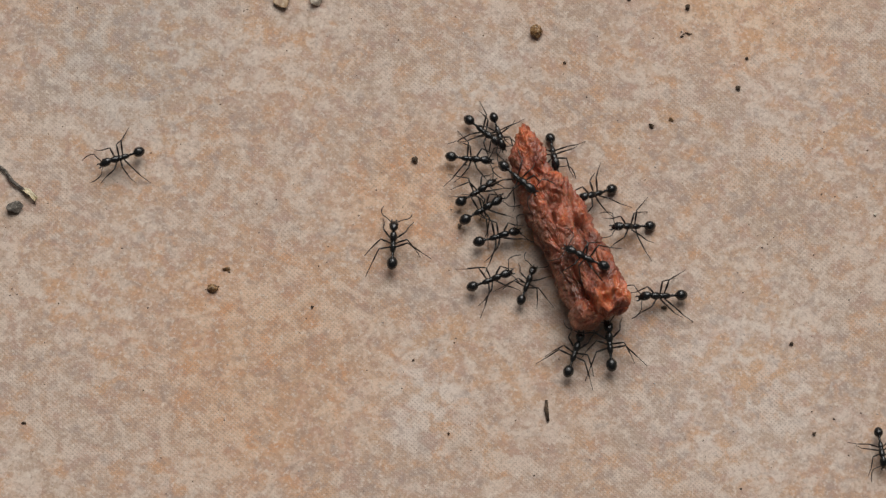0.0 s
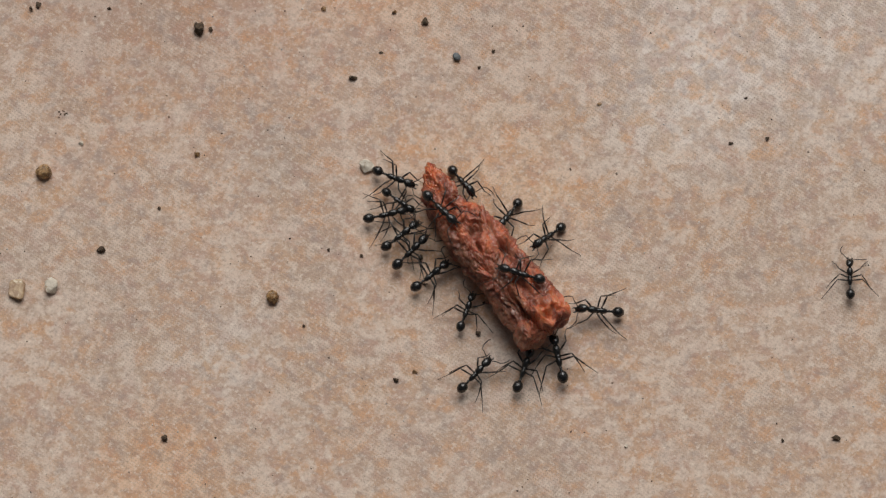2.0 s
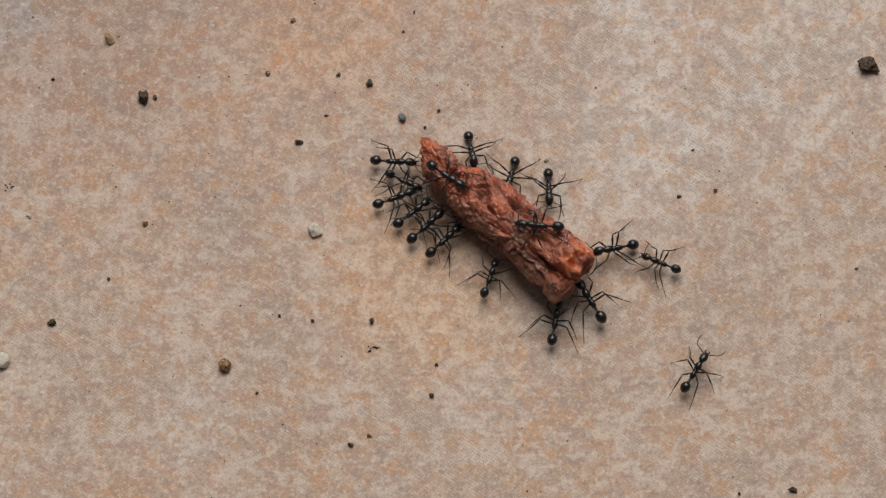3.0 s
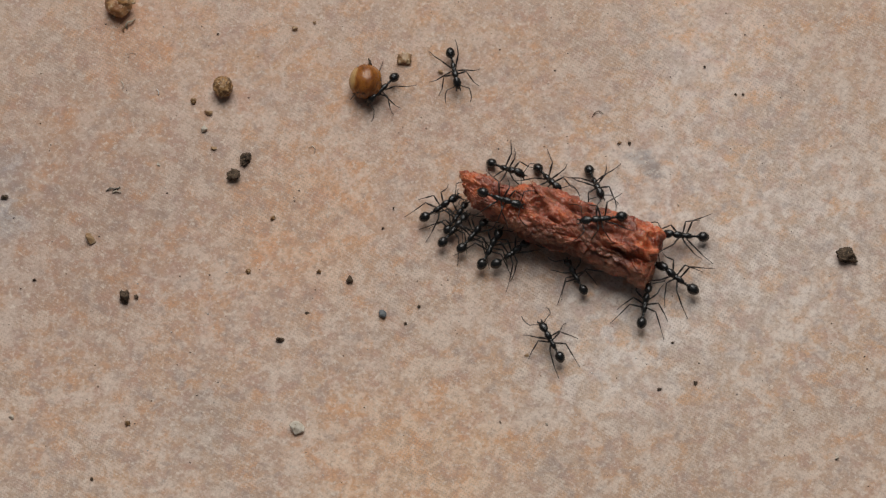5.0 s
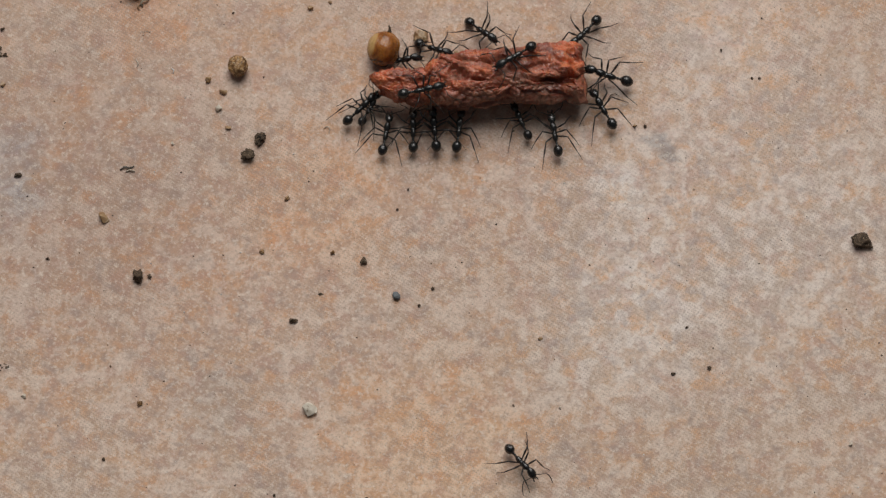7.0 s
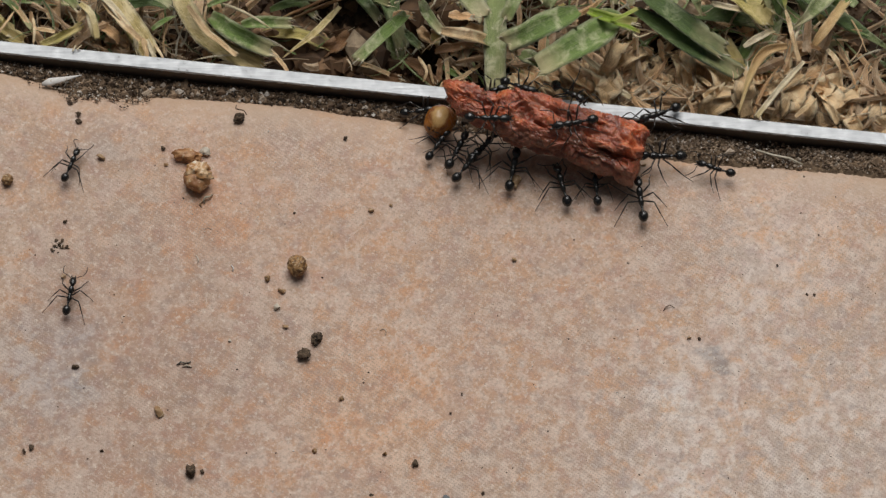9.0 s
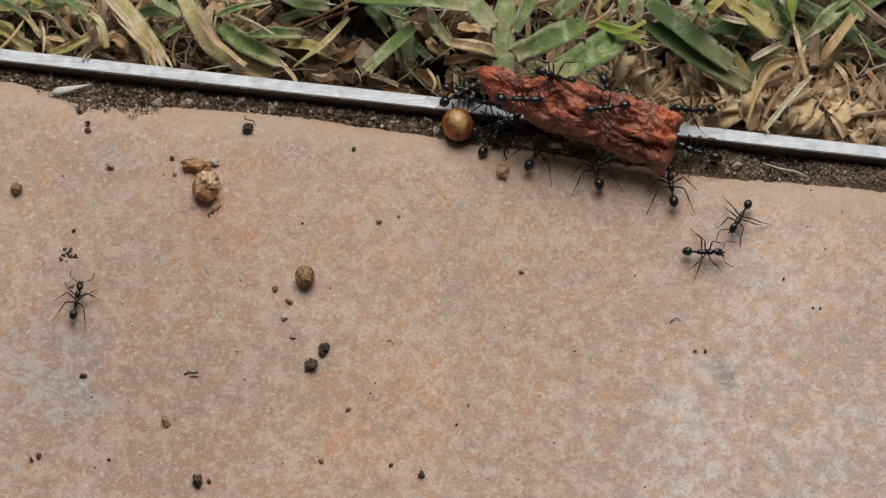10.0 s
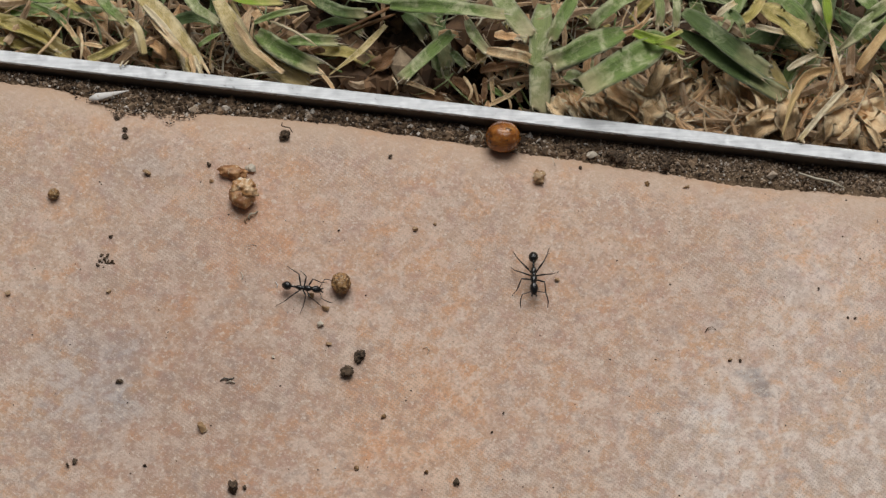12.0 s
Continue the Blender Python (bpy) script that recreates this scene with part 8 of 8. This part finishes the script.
    crawl(ant(HAULER, 13, 0.97), [(0, -28.2, -84.99, 0, 26.27, 0), (0.25, -21.26, -85.13, 0, 34.4, 0), (0.5, -14.12, -85.1, 0, 44.44, 0), (0.75, -10.28, -80.59, 0, 47, 0), (1, -6.44, -76.09, 0, 48.9, 0), (1.25, -3.35, -71.61, 0, 56.78, 0), (1.5, -0.25, -67.13, 0, 63.97, 0), (1.75, 1.17, -63.26, 0, 54.5, 0), (2, 2.61, -59.4, 0, 46.98, 0), (2.25, 5.92, -56.2, 0, 49, 0), (2.5, 9.19, -52.85, 0, 48.07, 0), (2.6, 8.06, -54.64, 0, 34.01, 0), (2.8, 20.99, -58.75, 0, 11.15, 0), (3, 39.53, -51.08, 0, 56.4, 0), (3.2, 27.74, -47.63, 0, 183.59, 0), (4.8, 24.07, -15.59, 0, 83.54, 0), (5, 23.6, -17.58, 0, 115.77, 0), (5.1, 21.36, -16.19, 0, 111.42, 0), (5.2, 26.97, -16.35, 0, 54.08, 0), (5.3, 30.07, -14.22, 0, 51.29, 0), (5.4, 30.2, -11.74, 0, 77.77, 0), (5.5, 30.25, -9.35, 0, 79.69, 0), (5.7, 28.29, -6.0, 0, 88.0, 0), (6, 30.48, -1.73, 0, 80.0, 0), (6.2, 31.0, -0.79, 0, 47.0, 0), (6.35, 27.9, 1.2, 0, 80.0, 0), (6.5, 24.61, 3.43, 0, 95.83, 0), (6.7, 23.2, 6.47, 0, 97.74, 0), (7.1, 23.24, 12.36, 0, 99.24, 0), (7.5, 23.25, 18.24, 0, 94.58, 0), (7.9, 23.23, 24.12, 0, 95.45, 0), (8.3, 23.19, 30, 0, 92.06, 0), (8.5, 22.8, 32.1, 0, 80.36, 0), (8.75, 14.3, 35.78, 0, 64.41, 0), (9, 5.75, 41.04, 0, 46.15, 0), (9.25, 7.36, 42.75, 0, 43.6, 0), (9.5, 9, 44.84, -1.6, 44.06, 0), (9.75, 8.36, 45.63, -1.6, 47.24, 0), (10, 7.71, 46.36, -1.6, 47, 0), (10.25, 7, 46.72, -1.6, 44.37, 0), (10.5, 6.29, 47.07, -1.6, 45.51, 0), (10.75, 4.93, 46.85, -1.6, 51.15, 0), (10.9, 4.13, 46.65, -1.6, 52.56, 0), (11, 3.83, 47.33, 0.6, 51.14, 0), (11.2, -6.64, 42.17, 0, -58.24, 0), (11.3, -4.46, 38.44, 0, -44.05, 0), (11.5, 3.71, 32.77, 0, -56.0, 0), (11.7, 8.42, 30.43, 0, -8.66, 0), (11.9, 6.91, 24.49, 0, -99.16, 0), (12, 6.51, 24.29, 0, -88.56, 0)])
    crawl(ant(RUNNER, 14, 0.96), [(0, -80.21, -72.77, 0, -153.45, 0), (0.1, -80.26, -73.44, 0, -157.61, 0), (0.2, -79.39, -77.69, 0, -108.03, 0), (0.3, -79.62, -80.6, 0, -108.87, 0), (0.4, -76.82, -86.3, 0, -67.15, 0), (0.5, -75.32, -89.57, 0, -64.49, 0), (0.6, -74.09, -96.63, 0, -96.31, 0), (0.7, -74.3, -99.13, 0, -84.81, 0), (0.8, -74.19, -103.79, 0, -88.77, 0), (0.9, -73.67, -108.2, 0, -88.82, 0), (1.6, -75, -160, 0, -88.82, 0), (12, -75, -160, 0, -88.82, 0)])
    crawl(ant(RUNNER, 15, 1.04), [(0, -41.95, -81.19, 0, 93.31, 0), (0.1, -39.76, -74.79, 0, 75.49, 0), (0.2, -40.48, -65.6, 0, 95.33, 0), (0.3, -35.64, -59.63, 0, 61.68, 0), (0.4, -31.45, -56.16, 0, 54.82, 0), (0.5, -30.87, -54.86, 0, 62.78, 0), (0.6, -25.24, -49.41, 0, 23.07, 0), (0.7, -21.6, -47.27, 0, 16.05, 0), (0.8, -11.87, -41.9, 0, 21.69, 0), (0.9, -7.29, -42.53, 0, -12.13, 0), (1, -8.05, -33.73, 0, 73.39, 0), (1.1, -9.42, -25.88, 0, 82.76, 0), (1.2, -7.38, -19.65, 0, 85.8, 0), (1.9, 105, 0, 0, 85.8, 0), (12, 105, 0, 0, 85.8, 0)])
    crawl(ant(RUNNER, 16, 0.92), [(0, -45, -25, 0, -82.64, 0), (0.1, -42.36, -46.57, 0, -82.64, 0), (0.2, -40.83, -52.61, 0, -82.64, 0), (0.3, -39.19, -54.83, 0, -69.75, 0), (0.4, -40.36, -55.25, 0, -77.38, 0), (0.5, -38.94, -55.51, 0, -53.48, 0), (0.6, -40.46, -58.84, 0, -89.55, 0), (0.7, -39.27, -63.81, 0, -68.29, 0), (0.8, -38.84, -71.67, 0, -91.18, 0), (0.9, -40.28, -76.67, 0, -99.62, 0), (1, -41.2, -87.15, 0, -93.61, 0), (1.1, -41.68, -91.14, 0, -89.97, 0), (1.2, -42.75, -90.14, 0, -154.38, 0), (1.3, -43.03, -90.04, 0, -157.14, 0), (1.4, -41.16, -93.33, 0, -102.7, 0), (1.5, -39.77, -97.29, 0, -95.01, 0), (2.2, -60, -170, 0, -95.01, 0), (12, -60, -170, 0, -95.01, 0)])
    crawl(ant(RUNNER, 17, 0.86), [(0, -90, -15, 0, -82.47, 0), (0.3, -63.24, -44.81, 0, -82.47, 0), (0.4, -67.34, -49.45, 0, -117.08, 0), (0.5, -65.86, -54.16, 0, -78.12, 0), (0.6, -61.15, -62.79, 0, -55.69, 0), (0.7, -58.29, -67.88, 0, -76.71, 0), (0.8, -59.18, -75.76, 0, -78.91, 0), (0.9, -59.81, -81.87, 0, -89.44, 0), (1, -55.73, -86.24, 0, -51.52, 0), (1.1, -50.16, -88.97, 0, -44.79, 0), (1.2, -49.2, -90.91, 0, -47.68, 0), (1.3, -48.94, -93.85, 0, -50.1, 0), (1.4, -47.45, -95.55, 0, -109.18, 0), (1.5, -47.67, -97.15, 0, -117.8, 0), (2.2, -100, -170, 0, -117.8, 0), (12, -100, -170, 0, -117.8, 0)])
    crawl(ant(RUNNER, 18, 0.93), [(0, -110, -15, 0, -103.27, 0), (0.5, -72.61, -32.69, 0, -103.27, 0), (0.6, -74.25, -42.43, 0, -113.48, 0), (0.7, -76.57, -50.52, 0, -101.19, 0), (0.8, -82.84, -61.97, 0, -116.44, 0), (0.9, -84.86, -69.65, 0, -106.84, 0), (1, -87.53, -76.85, 0, -115.16, 0), (1.7, -150, -130, 0, -115.16, 0), (12, -150, -130, 0, -115.16, 0)])
    crawl(ant(RUNNER, 19, 0.88), [(0, 26.77, -103.4, 0, -76.96, 0), (0.1, 26.85, -108.84, 0, -83.38, 0), (0.2, 29.55, -113.25, 0, -83.69, 0), (0.9, 60, -170, 0, -83.69, 0), (12, 60, -170, 0, -83.69, 0)])
    crawl(ant(RUNNER, 20, 0.87), [(0, 90, -60, 0, 160.61, 0), (0.4, 33.15, -52.36, 0, 160.61, 0), (0.5, 30.15, -49.62, 0, 148.49, 0), (0.6, 33.76, -51.47, 0, 244.23, 0), (0.7, 38.42, -53.04, 0, 243.98, 0), (1.4, 110, -90, 0, 243.98, 0), (12, 110, -90, 0, 243.98, 0)])
    crawl(ant(RUNNER, 21, 0.88), [(0, 115, -20, 0, 170.35, 0), (0.5, 115, -20, 0, 170.35, 0), (1.2, 44.45, -50.11, 0, 170.35, 0), (1.3, 45.79, -51.56, 0, 155.91, 0), (1.4, 49.93, -51.34, 0, 160.16, 0), (1.5, 52.16, -52.61, 0, 164.32, 0), (1.6, 55.39, -51.84, 0, 76.33, 0), (1.7, 55.39, -48.15, 0, 75.43, 0), (1.8, 55.08, -47.71, 0, 76.96, 0), (1.9, 56.21, -45.89, 0, 58.95, 0), (2, 54.57, -45.15, 0, 90.65, 0), (2.1, 52.87, -43.24, 0, 115.58, 0), (2.2, 48.36, -41.01, 0, 146.41, 0), (2.3, 45.68, -40.95, 0, 156.94, 0), (2.4, 42.06, -38.69, 0, 135.58, 0), (2.5, 40.19, -36.86, 0, 130.04, 0), (2.6, 36.12, -34.33, 0, 150.8, 0), (2.8, 34.71, -33.71, 0, 145.8, 0), (3, 35.28, -34.98, 0, 156.37, 0), (3.2, 32.29, -38.54, 0, 162.5, 0), (3.7, 37.01, -31.25, 0, 127.45, 0), (4.1, 49.18, -32.71, 0, -24.28, 0), (4.5, 69.26, -34.4, 0, -21.01, 0), (5.2, 120, -60, 0, -21.01, 0), (12, 120, -60, 0, -21.01, 0)])
    crawl(ant(RUNNER, 22, 0.92), [(0, 95, 40, 0, -139.49, 0), (4.1, 95, 40, 0, -139.49, 0), (4.8, 4.12, 25.05, 0, -139.49, 0), (5, 1.46, 21.25, 0, -136.17, 0), (5.1, -0.95, 19.78, 0, -149.05, 0), (5.2, -7.83, 15.93, 0, -163.08, 0), (5.3, -12.88, 11.54, 0, -143.54, 0), (5.4, -17.12, 3.25, 0, -105.77, 0), (5.5, -19.66, -3.22, 0, -122.88, 0), (5.6, -27.38, -9.01, 0, -159.71, 0), (5.7, -32.99, -9.72, 0, -189.29, 0), (5.8, -41.58, -8.46, 0, -179.22, 0), (5.9, -46.88, -10.84, 0, -153.24, 0), (6, -51.72, -20.94, 0, -110.46, 0), (6.1, -54.54, -26.79, 0, -101.14, 0), (6.2, -59.65, -34.36, 0, -121.63, 0), (6.9, -120, -60, 0, -121.63, 0), (12, -120, -60, 0, -121.63, 0)])
    crawl(ant(RUNNER, 23, 0.94), [(0, 95, 25, 0, -151.38, 0), (4.1, 95, 25, 0, -151.38, 0), (4.8, 9.7, 28.21, 0, -151.38, 0), (5, 11.77, 23.79, 0, -80.77, 0), (5.1, 12.03, 21.22, 0, -94.51, 0), (5.2, 11.85, 17.65, 0, -98.43, 0), (5.3, 7.63, 15.97, 0, -147.14, 0), (5.4, -2.17, 12.61, 0, -150.51, 0), (5.5, -8.27, 11.33, 0, -186.77, 0), (5.6, -13.22, 11.09, 0, -185.1, 0), (5.7, -13.45, 10.97, 0, -200.92, 0), (5.8, -13.99, 13.5, 0, -212.92, 0), (5.9, -18.81, 13.86, 0, -172.53, 0), (6, -29.55, 14.16, 0, -195.67, 0), (6.1, -33.05, 13.72, 0, -168.76, 0), (6.2, -35.65, 10.58, 0, -126.63, 0), (6.4, -40.2, 1.03, 0, -97.13, 0), (6.5, -42.57, -2.57, 0, -117.96, 0), (6.7, -53.17, -4.54, 0, -142.28, 0), (6.8, -60, -5.25, 0, -159.84, 0), (7.5, -120, -10, 0, -159.84, 0), (12, -120, -10, 0, -159.84, 0)])
    crawl(ant(RUNNER, 24, 0.95), [(0, -60, 75, 0, -71.04, 0), (4.4, -60, 75, 0, -71.04, 0), (5.1, -39.52, 38.04, 0, -71.04, 0), (5.2, -37.47, 34.85, 0, -54.15, 0), (5.3, -34.1, 29.25, 0, -64.82, 0), (5.4, -28.9, 21.58, 0, -49.88, 0), (5.5, -29.42, 20.73, 0, -59.8, 0), (5.6, -30.71, 14.6, 0, -134, 0), (5.7, -34.94, 12.56, 0, -159.98, 0), (5.8, -43.1, 10.6, 0, -173.49, 0), (5.9, -49.42, 11.32, 0, -187.34, 0), (6, -50.68, 9.62, 0, -143.75, 0), (6.1, -46.89, 5.82, 0, -72.59, 0), (6.2, -38.18, 0.07, 0, -51.94, 0), (6.4, -21.19, -10.02, 0, -35.2, 0), (6.5, -13.63, -14.16, 0, -24.62, 0), (6.7, 1.73, -25.38, 0, -37.7, 0), (6.9, 12.46, -34.67, 0, -47.86, 0), (7.1, 20.59, -43.36, 0, -54.06, 0), (7.8, 30, -150, 0, -54.06, 0), (12, 30, -150, 0, -54.06, 0)])
    crawl(ant(RUNNER, 25, 0.85), [(0, -110, 30, 0, 78.43, 0), (7.6, -110, 30, 0, 78.43, 0), (8.3, -53.11, 18.37, 0, 78.43, 0), (8.5, -53.21, 18.77, 0, 72.51, 0), (9, -53.23, 18.29, 0, 78.05, 0), (9.5, -53.68, 18.34, 0, 81.92, 0), (10, -53.43, 18.97, 0, 78.34, 0), (10.4, -51.43, 19.81, 0, 38.34, 0), (10.5, -50.9, 20.98, 0, 44.43, 0), (10.7, -49.11, 23.66, 0, 51.89, 0), (10.9, -47.14, 24.01, 0, 33.41, 0), (11, -43.48, 23.46, 0, 1.41, 0), (11.1, -41.97, 22.74, 0, -7.58, 0), (11.2, -39.27, 21.35, 0, -12.38, 0), (11.3, -38.61, 20.66, 0, -12.36, 0), (11.5, -35.44, 21.11, 0, 23.79, 0), (11.7, -31.75, 22.78, 0, 28.62, 0), (11.9, -26.77, 22.6, 0, -0.72, 0), (12, -26.45, 21.92, 0, -9, 0)])
    crawl(ant(RUNNER, 26, 0.84), [(0, -115, -20, 0, -167.39, 0), (7.6, -115, -20, 0, -167.39, 0), (8.3, -51.82, 8.16, 0, -167.39, 0), (8.5, -63.16, 7.09, 0, -152.76, 0), (8.6, -67.93, 4.39, 0, -141.95, 0), (9.3, -130, -20, 0, -141.95, 0), (12, -130, -20, 0, -141.95, 0)])
    crawl(ant(RUNNER, 27, 0.81), [(0, -115, 30, 0, 62.19, 0), (8.2, -115, 30, 0, 62.19, 0), (8.9, -60.67, 28.58, 0, 62.19, 0), (9, -53.37, 38.28, 0, 66.4, 0), (9.1, -47.81, 46.03, 0, 64.38, 0), (9.2, -43.05, 53.98, 0.6, 58.28, 0), (9.5, -32.05, 55.48, 0.6, -1.72, 0), (9.8, -26.05, 55.18, 0.6, -1.72, 0), (10.1, -23.05, 60.98, -10, 58.28, -40), (12, -23.05, 60.98, -12, 58.28, -40)])
    crawl(ant(RUNNER, 28, 0.85), [(0, 95, 35, 0, 173.61, 0), (7.8, 95, 35, 0, 173.61, 0), (8.5, 43.06, 39.01, 0, 173.61, 0), (8.7, 42.42, 39.76, 0, 171.11, 0), (8.9, 39.18, 38.85, 0, 164.96, 0), (9, 38.54, 37.51, 0, 162.78, 0), (9.2, 37.9, 35.68, 0, 169.62, 0), (9.5, 38.48, 35.82, 0, 158.91, 0), (9.6, 38.9, 36.21, 0, 179.18, 0), (9.8, 39.04, 36.28, 0, 169.88, 0), (10, 41.06, 32, 0, 240.51, 0), (10.2, 41.9, 28.76, 0, 283.23, 0), (10.4, 42.51, 20.56, 0, 241.57, 0), (10.5, 39.44, 16.42, 0, 227.05, 0), (10.7, 31.04, 4.89, 0, 238.69, 0), (10.9, 25.07, -1.51, 0, 240.93, 0), (11, 25.9, -8.35, 0, 257.62, 0), (11.1, 25.48, -14.83, 0, 262.83, 0), (11.8, 70, -110, 0, 262.83, 0), (12, 70, -110, 0, 262.83, 0)])


motions()
